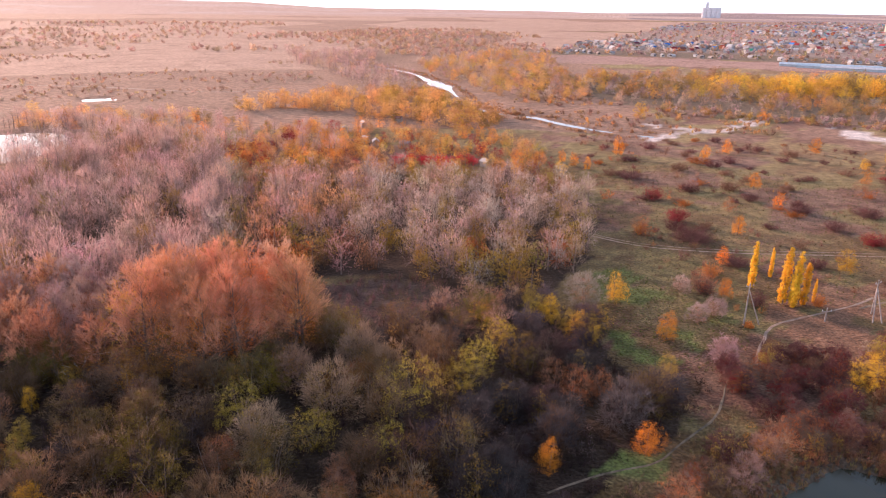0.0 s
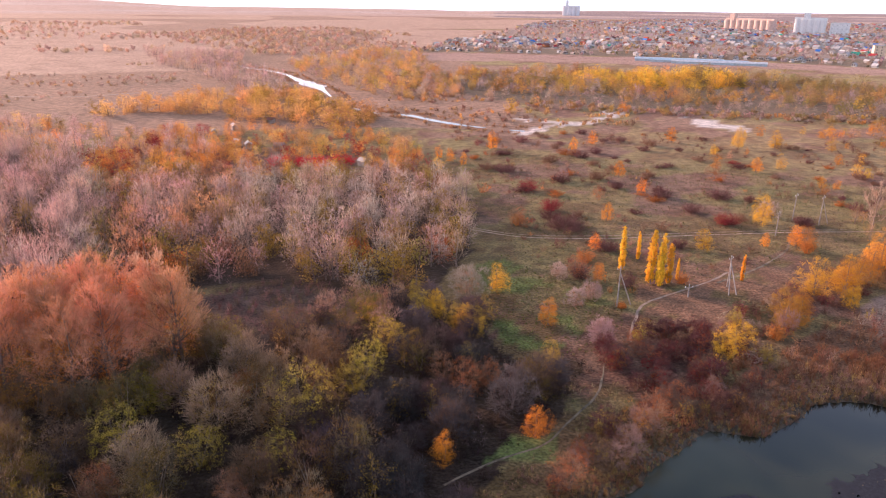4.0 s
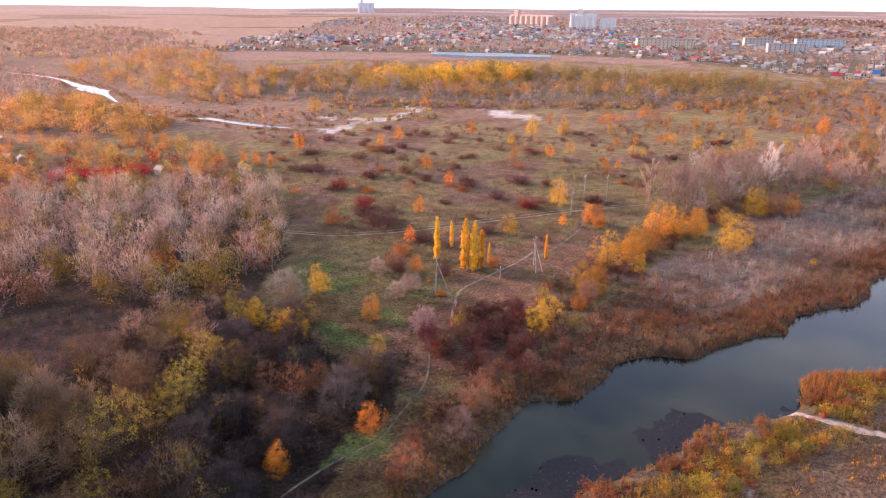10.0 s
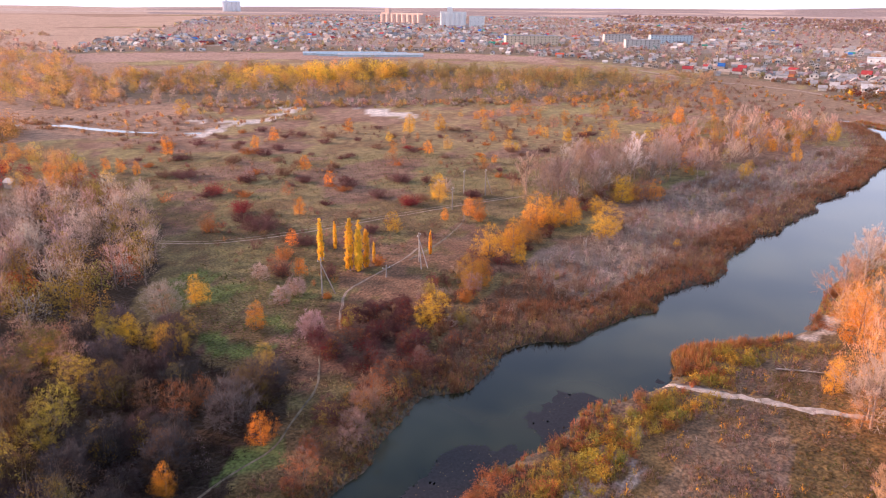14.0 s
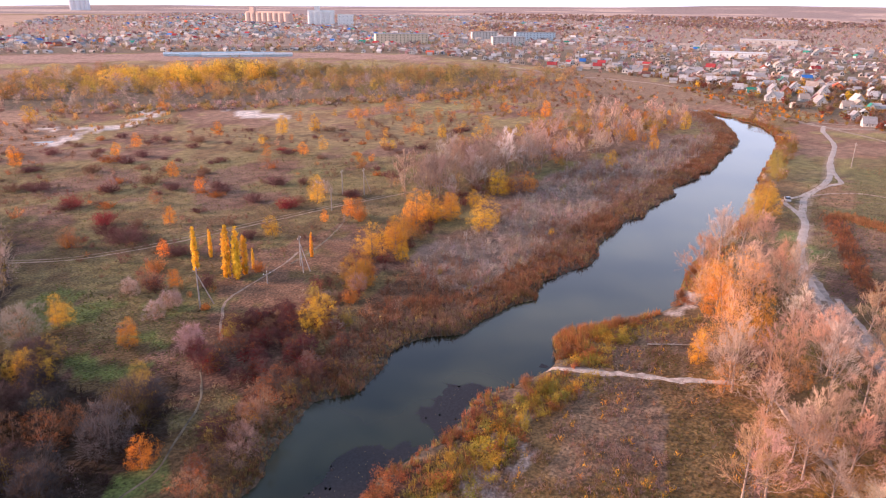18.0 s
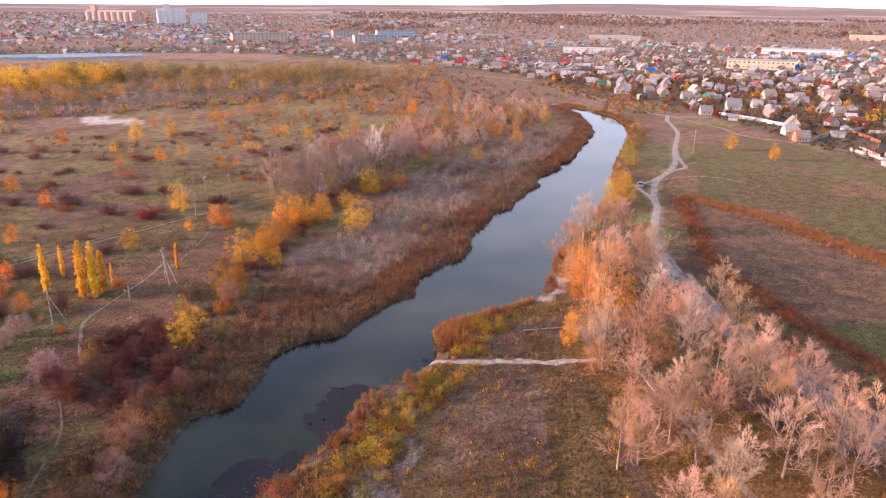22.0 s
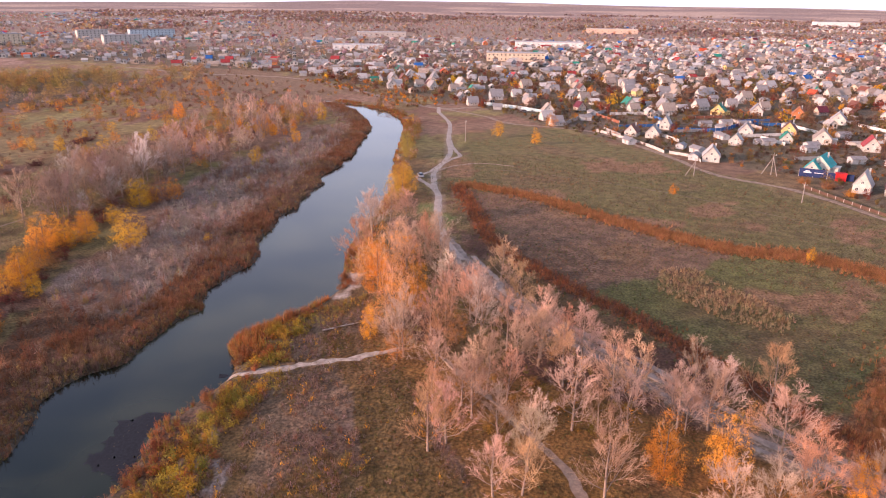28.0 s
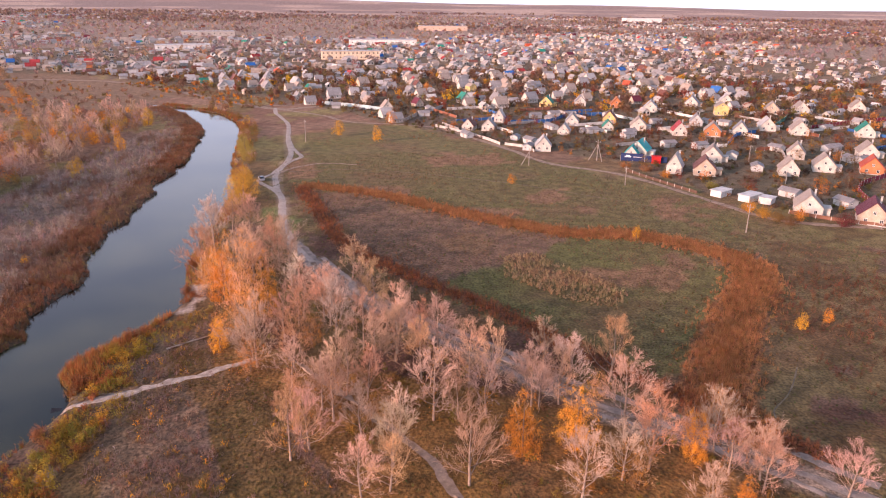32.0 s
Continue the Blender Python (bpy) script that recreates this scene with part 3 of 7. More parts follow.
def egg(g, h, radius, clumps, per, low=0.1, belly=0.45, spread=0.09, shell=0.2):
    """Points in clumps that fill an egg-shaped crown unevenly, and the way outwards at each."""
    z = g.uniform(low, 1.0, clumps)
    t = np.where(z < belly, (belly - z) / (belly - low + 0.12), (z - belly) / (1.03 - belly))
    r = radius * np.sqrt(np.clip(1 - t * t, 0.02, 1)) * g.uniform(shell, 1.0, clumps) ** 0.45
    ang = g.uniform(0, 6.283, clumps)
    r *= 1 + 0.16 * np.sin(ang * 2 + g.uniform(0, 6)) + 0.12 * np.sin(ang * 3 + z * 5)
    c = np.stack([np.cos(ang) * r, np.sin(ang) * r, z * h], 1)
    lobes = np.column_stack([g.normal(size=(4, 2)) * radius * 0.34, g.uniform(0.62, 1.0, 4)])
    lobes[0] = (0, 0, 1.0)
    which = g.integers(0, 4, clumps)
    c[:, :2] = c[:, :2] * 0.72 + lobes[which, :2]
    c[:, 2] *= lobes[which, 2]
    k = np.repeat(np.arange(clumps), per)
    p = c[k] + g.normal(size=(len(k), 3)) * h * spread * np.array([1, 1, 0.8])
    p[:, 2] = np.maximum(p[:, 2], 0.15)
    out = p - np.array([0, 0, 0.3 * h])
    out /= np.linalg.norm(out, axis=1)[:, None] + 1e-9
    own = p - c[k]
    own /= np.linalg.norm(own, axis=1)[:, None] + 1e-9
    return p, out * 0.8 + own * 0.75 + np.array([0, 0, 0.12])


def grow(seed, h, wide, rising, limbs, subs, twigs, twig_len, twig_w, leaf, start=0.22, stems=1, droop=0.0, sprays=None, masses=None):
    """A tree: its wood, its twigs and its leaves as arrays. rising: 0 limbs lie flat, 1 they stand."""
    g = np.random.default_rng(seed)
    wood = ([], [])
    tb, tt, lc, lo = [], [], [], []
    for s in range(stems):
        lean = g.normal(size=2) * h * (0.035 if stems == 1 else 0.16)
        foot = np.array([*(g.normal(size=2) * (0.0 if stems == 1 else 0.3)), -0.3])
        top = np.array([foot[0] + lean[0], foot[1] + lean[1], h * (0.86 if stems == 1 else g.uniform(0.65, 0.85))])
        mid = (foot + top) / 2 + np.array([*(g.normal(size=2) * h * 0.015), 0])
        r = h * (0.016 if stems == 1 else 0.010)
        tube(wood, [foot, (foot + mid) / 2, mid, (mid + top) / 2, top], [r * 1.25, r, r * 0.8, r * 0.5, r * 0.22], 5, s > 0)
        m = max(2, limbs // stems)
        for i in range(m):
            f = start + (0.92 - start) * (i + g.uniform(0, 1)) / m
            root = foot + (mid - foot) * f * 2 if f < 0.5 else mid + (top - mid) * (f - 0.5) * 2
            ang = i * 2.4 + g.uniform(-0.5, 0.5) + s
            up = rising + g.normal() * 0.12
            d = np.array([math.cos(ang) * (1 - up * 0.75), math.sin(ang) * (1 - up * 0.75), up])
            d /= np.linalg.norm(d)
            length = wide * h * (1.15 - 0.75 * abs(f - 0.42) - 0.25 * f) * g.uniform(0.75, 1.2)
            end = root + d * length + np.array([0, 0, length * 0.15 - droop * length * 0.5])
            knee = root + d * length * 0.5 + g.normal(size=3) * length * 0.04
            tube(wood, [root, knee, end], [r * 0.5 * (1.1 - f), r * 0.3 * (1.1 - f), r * 0.1], 3, True)
            for k in range(subs):
                q = g.uniform(0.3, 1.0)
                p = root + (knee - root) * q * 2 if q < 0.5 else knee + (end - knee) * (q - 0.5) * 2
                e = d * 0.75 + g.normal(size=3) * 0.45 + np.array([0, 0, 0.25 + 0.35 * rising - droop])
                e /= np.linalg.norm(e)
                ln = length * g.uniform(0.3, 0.55)
                tip = p + e * ln
                tb.append(p[None])
                tt.append(tip[None])
                u = g.uniform(0.15, 1.0, twigs)[:, None]
                b0 = p + (tip - p) * u
                w = e * 0.8 + g.normal(size=(twigs, 3)) * 0.5 + np.array([0, 0, 0.2 - droop])
                w /= np.linalg.norm(w, axis=1)[:, None]
                t1 = b0 + w * twig_len * g.uniform(0.5, 1.2, (twigs, 1))
                tb.append(b0)
                tt.append(t1)
    if sprays:
        p, way_out = egg(g, h, *sprays)
        way_out = way_out * 0.6 + np.array([0, 0, 0.3]) + g.normal(size=p.shape) * 0.35
        tb.append(p)
        tt.append(p + way_out * twig_len * g.uniform(0.6, 1.2, (len(p), 1)))
    if masses:
        at, faces = egg(g, h, *masses)
        lc.append(at)
        lo.append(faces)
    wv, wf = np.vstack(wood[0]), np.array(wood[1])
    cv, cf = blades(np.vstack(tb), np.vstack(tt), twig_w, g)
    lv, lf = flakes(np.vstack(lc), leaf, g, np.vstack(lo)) if lc else (np.zeros((0, 3)), np.zeros((0, 3), int))
    return (wv, wf), (cv, cf), (lv, lf)


def plumes(seed, h, limbs, start, lift, reach, fan, counts, twig_w, leaf, low_leaves=None, stems=1):
    """A bare tree of upright plumes: trunk, curved limbs, and three orders of ever finer branches on them."""
    g = np.random.default_rng(seed)
    wood = ([], [])
    base, way_up, size = [], [], []
    for s in range(stems):
        r = h * 0.015 / stems ** 0.4
        foot = np.array([*(g.normal(size=2) * (0.0 if stems == 1 else 0.35)), -0.3])
        top = foot + np.array([*(g.normal(size=2) * h * (0.04 if stems == 1 else 0.13)), h * g.uniform(0.8, 0.92)])
        mid = (foot + top) / 2 + np.array([*(g.normal(size=2) * h * 0.02), 0])
        tube(wood, [foot, (foot + mid) / 2, mid, (mid + top) / 2, top], [r * 1.3, r, r * 0.75, r * 0.45, r * 0.15], 5, s > 0)
        m = max(3, limbs // stems)
        for i in range(m):
            f = start + (0.97 - start) * (i + g.uniform(0, 1)) / m
            root = foot + (mid - foot) * f * 2 if f < 0.5 else mid + (top - mid) * (f - 0.5) * 2
            ang = i * 2.4 + g.uniform(-0.6, 0.6) + s * 1.7
            up = min(0.93, lift + 0.3 * f + g.normal() * 0.07)
            d = np.array([math.cos(ang) * (1 - up), math.sin(ang) * (1 - up), up])
            d /= np.linalg.norm(d)
            length = reach * h * (1.08 - 0.72 * f) * g.uniform(0.7, 1.15)
            knee = root + d * length * 0.45 + g.normal(size=3) * length * 0.03
            bend = d + np.array([0, 0, 0.4])
            end = knee + bend / np.linalg.norm(bend) * length * 0.55
            tube(wood, [root, knee, end], [r * 0.55 * (1.15 - f), r * 0.33 * (1.15 - f), r * 0.08], 3, True)
            for u in g.uniform(0.22, 1.0, counts[0]):
                q = root + (knee - root) * u / 0.45 if u < 0.45 else knee + (end - knee) * (u - 0.45) / 0.55
                e = (d if u < 0.45 else bend) + g.normal(size=3) * fan + np.array([0, 0, 0.25])
                base.append(q)
                way_up.append(e / np.linalg.norm(e))
                size.append(length * g.uniform(0.34, 0.6) * (1.2 - 0.5 * u))
    p, d, n = np.array(base), np.array(way_up), np.array(size)[:, None]
    v, f = blades(p, p + d * n, twig_w * 1.25, g)
    V, F, k = [v], [f], len(v)
    for count, wide, share in ((counts[1], 1.0, 0.58), (counts[2], 0.75, 0.62)):
        u = g.uniform(0.25, 1.0, (len(p) * count, 1))
        p = np.repeat(p, count, 0) + np.repeat(d * n, count, 0) * u
        d = np.repeat(d, count, 0) + g.normal(size=(len(u), 3)) * fan * 0.95 + np.array([0, 0, 0.12])
        d /= np.linalg.norm(d, axis=1)[:, None]
        n = np.repeat(n, count, 0) * share * g.uniform(0.6, 1.25, (len(u), 1)) * (1.2 - 0.35 * u)
        v, f = blades(p, p + d * n, twig_w * wide, g)
        V.append(v)
        F.append(f + k)
        k += len(v)
    leaves = (np.zeros((0, 3)), np.zeros((0, 3), int))
    if low_leaves:
        at, faces = egg(g, h, *low_leaves)
        leaves = flakes(at, leaf, g, faces)
    return (np.vstack(wood[0]), np.array(wood[1])), (np.vstack(V), np.vstack(F)), leaves


def shrub(seed, h, wide, stems, twigs, leaves, leaf, twig_w=0.03):
    """A bush: stems that fan out from the ground, twigs, leaves."""
    g = np.random.default_rng(seed)
    ang, rr = g.uniform(0, 6.283, stems), np.sqrt(g.uniform(0, 1, stems))
    top = np.stack([np.cos(ang) * rr * wide, np.sin(ang) * rr * wide, h * (1.0 - 0.55 * rr ** 2) * g.uniform(0.75, 1.1, stems)], 1)
    base = top * np.array([0.25, 0.25, 0]) + np.array([0, 0, -0.1])
    k = g.integers(0, stems, twigs)
    u = g.uniform(0.3, 1.0, (twigs, 1))
    b0 = base[k] + (top[k] - base[k]) * u
    t1 = b0 + (top[k] - base[k]) * 0.25 + g.normal(size=(twigs, 3)) * h * 0.16
    v1, f1 = blades(np.vstack([base, b0]), np.vstack([top, t1]), twig_w, g)
    k = g.integers(0, stems, max(leaves, 1))
    lc = base[k] + (top[k] - base[k]) * g.uniform(0.35, 1.05, (len(k), 1)) + g.normal(size=(len(k), 3)) * h * 0.13
    v2, f2 = flakes(lc[:leaves], leaf, g, (lc / np.array([wide, wide, h]))[:leaves] * 1.1 + np.array([0, 0, 0.1]))
    v2[:, 2] = np.maximum(v2[:, 2], 0.02)
    return np.vstack([v1, v2]), np.vstack([f1, f2 + len(v1)]), len(f1)


def tree_kind(name, bark, variants, made=grow, **how):
    """A few trees of one kind, as meshes that their copies share."""
    out = []
    for i in range(variants):
        w, c, l = made(sum(map(ord, name)) * 10 + i, **how)
        out.append((mesh_from(name + "_trunk", *w, [bark], smooth=True), mesh_from(name + "_twigs", *c, [TWIG]),
                    mesh_from(name + "_leaves", *l, [LEAF]) if len(l[0]) else None))
    return out


def plant(kind, x, y, scale, twig, leaf, name, label, category="tree", group="", squash=1.0):
    """One tree at its place: trunk, twigs, leaves under one root."""
    trunk, twigs, leaves = kind[int(rng.integers(len(kind)))]
    root = tagged(new(name), label, category, group)
    root.matrix_basis = Matrix.LocRotScale((x, y, float(ground_z([(x, y)])[0]) - 0.05), Euler((0, 0, rng.uniform(0, 6.28))), (scale * squash, scale * squash, scale))
    for part_name, me, col in (("trunk", trunk, None), ("crown", twigs, twig), ("leaves", leaves, leaf)):
        if me is None or (part_name == "leaves" and leaf is None):
            continue
        o = new(part_name, me)
        o.parent = root
        if col is not None:
            o.color = (*np.clip(np.array(col) * rng.uniform(0.8, 1.2) * (1 + rng.normal(size=3) * (0.055 if part_name == 'leaves' else 0.04)), 0.004, 0.9), 1)
    return root


BARE = tree_kind("bare_poplar", PALE_BARK, 6, plumes, h=12, limbs=18, start=0.14, lift=0.34, reach=0.5, fan=0.46, counts=(7, 7, 7), twig_w=0.018, leaf=0.15, low_leaves=(1.9, 12, 12, 0.1, 0.3, 0.04))
GROVE = tree_kind("grove_tree", PALE_BARK, 4, plumes, h=12, limbs=14, start=0.1, lift=0.38, reach=0.48, fan=0.46, counts=(6, 6, 5), twig_w=0.032, leaf=0.3, low_leaves=(2.4, 6, 8, 0.1, 0.3, 0.05))
TALL = tree_kind("tall_willow", BARK, 5, plumes, h=15, limbs=22, start=0.1, lift=0.3, reach=0.5, fan=0.42, counts=(7, 7, 7), twig_w=0.024, leaf=0.17, low_leaves=(4.6, 110, 20, 0.05, 0.5, 0.04))
ROUND = tree_kind("round_tree", BARK, 6, h=7, wide=0.34, rising=0.4, limbs=10, subs=4, twigs=4, twig_len=0.7, twig_w=0.022, leaf=0.118, start=0.1, masses=(2.7, 160, 34, 0.1, 0.42, 0.045, 0.4))
THIN = tree_kind("thin_leaved", BARK, 6, h=7, wide=0.36, rising=0.5, limbs=8, subs=4, twigs=4, twig_len=0.7, twig_w=0.026, leaf=0.12, start=0.08, stems=2,
                 sprays=(3.3, 80, 14, 0.06, 0.48, 0.04, 0.5), masses=(3.3, 90, 24, 0.1, 0.5, 0.04, 0.5))
BUSHY = tree_kind("thicket", BARK, 6, h=6, wide=0.42, rising=0.55, limbs=9, subs=4, twigs=5, twig_len=0.75, twig_w=0.026, leaf=0.18, start=0.05, stems=3,
                  sprays=(3.3, 150, 20, 0.05, 0.46, 0.035, 0.7), masses=(3.0, 60, 14, 0.08, 0.4, 0.045))
BROAD = tree_kind("broad_tree", BARK, 5, h=7.5, wide=0.36, rising=0.45, limbs=10, subs=4, twigs=4, twig_len=0.7, twig_w=0.024, leaf=0.115, start=0.08, stems=2,
                  sprays=(4.0, 50, 10, 0.06, 0.45, 0.04, 0.6), masses=(4.1, 200, 32, 0.06, 0.44, 0.034, 0.55))
FULL = tree_kind("full_willow", BARK, 4, h=8, wide=0.36, rising=0.4, limbs=10, subs=4, twigs=4, twig_len=0.8, twig_w=0.022, leaf=0.125, start=0.05, masses=(3.6, 250, 32, 0.05, 0.38, 0.036, 0.5))
SPIRE = tree_kind("spire_poplar", PALE_BARK, 4, h=11, wide=0.08, rising=0.95, limbs=16, subs=3, twigs=3, twig_len=0.4, twig_w=0.02, leaf=0.24, start=0.07, masses=(0.78, 260, 22, 0.03, 0.36, 0.014))

PINK, MAUVE, ASH = (0.59, 0.405, 0.3), (0.42, 0.285, 0.245), (0.42, 0.325, 0.27)
BLUEGREY, BROWN, RUST = (0.11, 0.082, 0.08), (0.22, 0.12, 0.07), (0.30, 0.10, 0.03)
ORANGE, YELLOW, OLIVE, RED = (0.72, 0.28, 0.022), (0.72, 0.4, 0.03), (0.27, 0.17, 0.035), (0.24, 0.03, 0.03)
GOLD, GREENISH, SALMON = (0.78, 0.37, 0.024), (0.36, 0.27, 0.045), (0.58, 0.285, 0.155)


def scatter(poly, gap, seed, keep=None):
    """Places in a polygon, none nearer to another than about gap."""
    g = np.random.default_rng(seed)
    q = np.array(poly, float)
    lo, hi = q.min(0), q.max(0)
    nx, ny = np.ceil((hi - lo) / gap).astype(int) + 1
    p = lo + (np.stack(np.meshgrid(np.arange(nx), np.arange(ny), indexing="ij"), -1).reshape(-1, 2) + g.uniform(-0.3, 1.3, (nx * ny, 2))) * gap
    p = p[inside(p, poly)]
    if keep is not None and len(p):
        p = p[keep(p)]
    return p


def pick(g, *choices):
    """One of several (weight, value)."""
    w = np.array([c[0] for c in choices], float)
    return choices[int(g.choice(len(w), p=w / w.sum()))][1]


def in_ellipse(p, e, grow_by=1.0):
    return np.hypot((p[:, 0] - e[0]) / (e[2] * grow_by), (p[:, 1] - e[1]) / (e[3] * grow_by)) < 1


CLUMP = (-37.5, 107, 14, 11)
PATH_LINES = [spline(q) for q in ([(13, 70), (15.8, 71.6), (21.7, 74.2), (27.9, 76.3), (33.1, 81), (39.4, 87), (42, 92)],
                                  [(58, -66), (73.8, -44.5), (85.1, -28.7), (94.9, -14.5), (119.6, 13), (147, 33.8), (178, 49.2), (204, 57)],
                                  [(60, -6), (70.2, 1), (82.2, 9.1), (92.8, 18.9), (104, 30)], [(84, 59), (92.8, 46), (102, 34)])]


def off_paths(p, d=1.6):
    ok = np.ones(len(p), bool)
    for line in PATH_LINES:
        ok &= away(p, line) > d
    return ok


# places of the large trees of the thicket
STANDING = np.array([(-7, 78), (-4, 87), (6, 99), (9, 106), (-17, 78), (4, 93), (-28, 84), (-13.8, 101), (-3, 104), (-15.6, 87), (-8, 97), (-22, 94), (-24, 78), (10, 111), (17, 119), (22, 114), (27, 78), (14, 75), (20, 91), (24, 91), (25, 75.5), (12.5, 72.5)], float)
# the thicket below the camera
g = np.random.default_rng(11)
for x, y in scatter(WOOD_NEAR, 4.8, 5, lambda p: off_paths(p, 1.6) & ~in_ellipse(p, GLADE, 1.05) & ~in_ellipse(p, CLUMP, 0.9) & (np.hypot(*p.T) > 56) & (np.min(np.hypot(p[:, None, 0] - STANDING[None, :, 0], p[:, None, 1] - STANDING[None, :, 1]), 1) > 4.2)):
    side = x + 0.35 * (y - 80)
    what = pick(g, (1.0 if side < -4 else 5, "grey"), (3.4 if side < 8 else 0.7, "brown"), (3.0 if side < 8 else 0.5, "olive"), (1.1, "yellow"), (1.8 if side < -15 else 0.7, "rust"))
    if what == "grey":
        plant(BUSHY, x, y, g.uniform(0.65, 1.15), pick(g, (3, (0.07, 0.056, 0.055)), (0.9, (0.15, 0.118, 0.108)), (1, (0.095, 0.06, 0.053))), OLIVE if g.random() < 0.2 else (0.12, 0.085, 0.07), "bare_tree", "grey leafless shrubby tree in a dense thicket", group="thicket trees")
    elif what == "brown":
        plant(pick(g, (1, BUSHY), (1, THIN)), x, y, g.uniform(0.8, 1.25), pick(g, (2, (0.2, 0.125, 0.07)), (1, (0.125, 0.08, 0.053))), (0.17, 0.09, 0.028), "brown_tree", "brown half-bare tree in a dense thicket", group="thicket trees")
    elif what == "olive":
        plant(pick(g, (2, BROAD), (1, THIN)), x, y, g.uniform(0.7, 1.2), (0.2, 0.14, 0.08), pick(g, (3, (0.16, 0.112, 0.02)), (1, (0.26, 0.19, 0.022)), (1.5, (0.2, 0.105, 0.024))), "olive_tree", "olive green and brown autumn tree in the thicket", group="thicket trees")
    elif what == "yellow":
        plant(ROUND, x, y, g.uniform(0.5, 0.75), (0.25, 0.17, 0.08), pick(g, (1, YELLOW), (1.5, (0.46, 0.32, 0.05))), "yellow_tree", "small yellow autumn tree in the thicket", group="thicket trees")
    else:
        plant(THIN, x, y, g.uniform(0.5, 0.8), (0.3, 0.17, 0.11), (0.34, 0.14, 0.05), "rusty_tree", "small rust brown autumn tree in the thicket", group="thicket trees")

# tall willows with salmon twigs
for x, y in scatter([(CLUMP[0] + CLUMP[2] * math.cos(a), CLUMP[1] + CLUMP[3] * math.sin(a)) for a in np.linspace(0, 6.1, 24)], 4.6, 6):
    plant(TALL, x, y, g.uniform(0.95, 1.25), pick(g, (4, (0.64, 0.32, 0.18)), (2, (0.6, 0.36, 0.24))), pick(g, (3, (0.74, 0.27, 0.05)), (1, (0.56, 0.3, 0.05))), "tall_willow", "tall half-bare willow with salmon orange twigs", group="tall willows")
for x, y in scatter([(-80, 100), (-58, 92), (-50, 102), (-62, 120), (-85, 118)], 5.5, 8):
    plant(TALL, x, y, g.uniform(0.65, 0.9), pick(g, (1, SALMON), (2, MAUVE)), RUST, "tall_willow", "tall bare willow with pinkish grey twigs", group="tall willows")

# the strip of shrubs between the footpath and the river
for x, y in scatter([(23, 66), (29, 66.5), (38, 71.5), (48, 77.5), (58, 80), (66, 86), (70, 98), (64, 106), (54, 106), (45, 102), (43, 95), (46, 91), (45, 84), (38, 78), (30, 73)], 3.0, 9, lambda p: off_paths(p, 1.5) & (away(p, LEFT_LINE) > 1.6)):
    upper = y > 86
    col = pick(g, (5 if upper else 1, (0.17, 0.022, 0.022)), (2, BROWN), (2.2, RUST), (0.5 if upper else 2.2, (0.54, 0.25, 0.05)), (0.5 if upper else 1.4, (0.4, 0.27, 0.05)))
    twig = pick(g, (3, (0.105, 0.045, 0.042)), (2, (0.145, 0.09, 0.07)), (0 if upper else 1, (0.28, 0.18, 0.135)))
    kind, k = pick(g, (1.6, (BUSHY, 0.62)), (1, (THIN, 0.5)), (1, (BROAD, 0.4)))
    plant(kind, x, y, g.uniform(0.55, 1.1) * k, twig, col, "shrub", "dark red and brown shrub near the river" if upper else "brown and rust coloured shrub on the river bank", "bush", "riverside shrubs", 1.15)


def landmark(places, kind, full, twig, leaf, name, label, squash=1.0):
    for x, y, h in places:
        plant(kind, x, y, h / full, twig, leaf, name, label, "tree", label, squash)


landmark([(40, 112, 5.5), (57, 131, 4.4), (64, 150, 4.4), (107, 147, 3.6), (76, 172, 5.4), (100, 220, 6), (99, 200, 4.7), (101, 267, 5.6), (113, 278, 6.1), (68, 272, 7.5), (152, 221, 5.8),
          (149, 278, 6.6), (190, 228, 4.6), (161, 198, 4.1), (165, 196, 3.3), (114, 145, 5.7), (222, 279, 4.9), (219, 230, 4.8)], ROUND, 7, (0.35, 0.16, 0.06), ORANGE, "orange_tree", "small bright orange autumn tree in the meadow")
landmark([(164, 364, 6.3), (44, 258, 4.8), (47, 251, 5.2), (51, 245, 4.9), (27, 78, 4.8), (14, 75, 4.5), (300, 216, 9), (122, -68, 3), (223, -14, 3.6), (337, 38, 6.8)],
         ROUND, 7, (0.35, 0.16, 0.06), ORANGE, "orange_tree", "small bright orange autumn tree in the meadow")
landmark([(34, 128, 6.5), (90, 146, 5.7), (117, 164, 8.6), (172, 264, 9), (186, 260, 8), (153, 251, 4.5), (185, 207, 4.1), (218, 211, 6.3), (244, 222, 3.9), (298, 243, 4.3), (102, 368, 8.7), (20, 118, 5.4),
          (24, 111, 5.8), (119, -62, 3.3), (302, 56, 7.4), (291, 39, 7.1), (312, 163, 5.6), (276, 151, 5), (225, 131, 6), (262, 134, 7), (316, 147, 8.9), (170, -43, 3.6)],
         ROUND, 7, (0.35, 0.2, 0.06), YELLOW, "yellow_tree", "yellow autumn tree standing in dry grass")
landmark([(67.2, 95.2, 7.2), (98.5, 117.3, 8.2), (105.5, 117.1, 8.4), (102.2, 111.1, 4.6), (123.4, 128.5, 9.8), (128, 127, 7.5), (132.9, 124.9, 7.8), (132.4, 112.5, 9.6), (146.9, 129.3, 5), (162, 132.6, 8.4), (167.4, 132.4, 5), (141.5, 97.7, 2.2)],
         FULL, 8, (0.3, 0.17, 0.05), (0.68, 0.36, 0.026), "golden_willow", "rounded golden yellow willow beside the marsh")
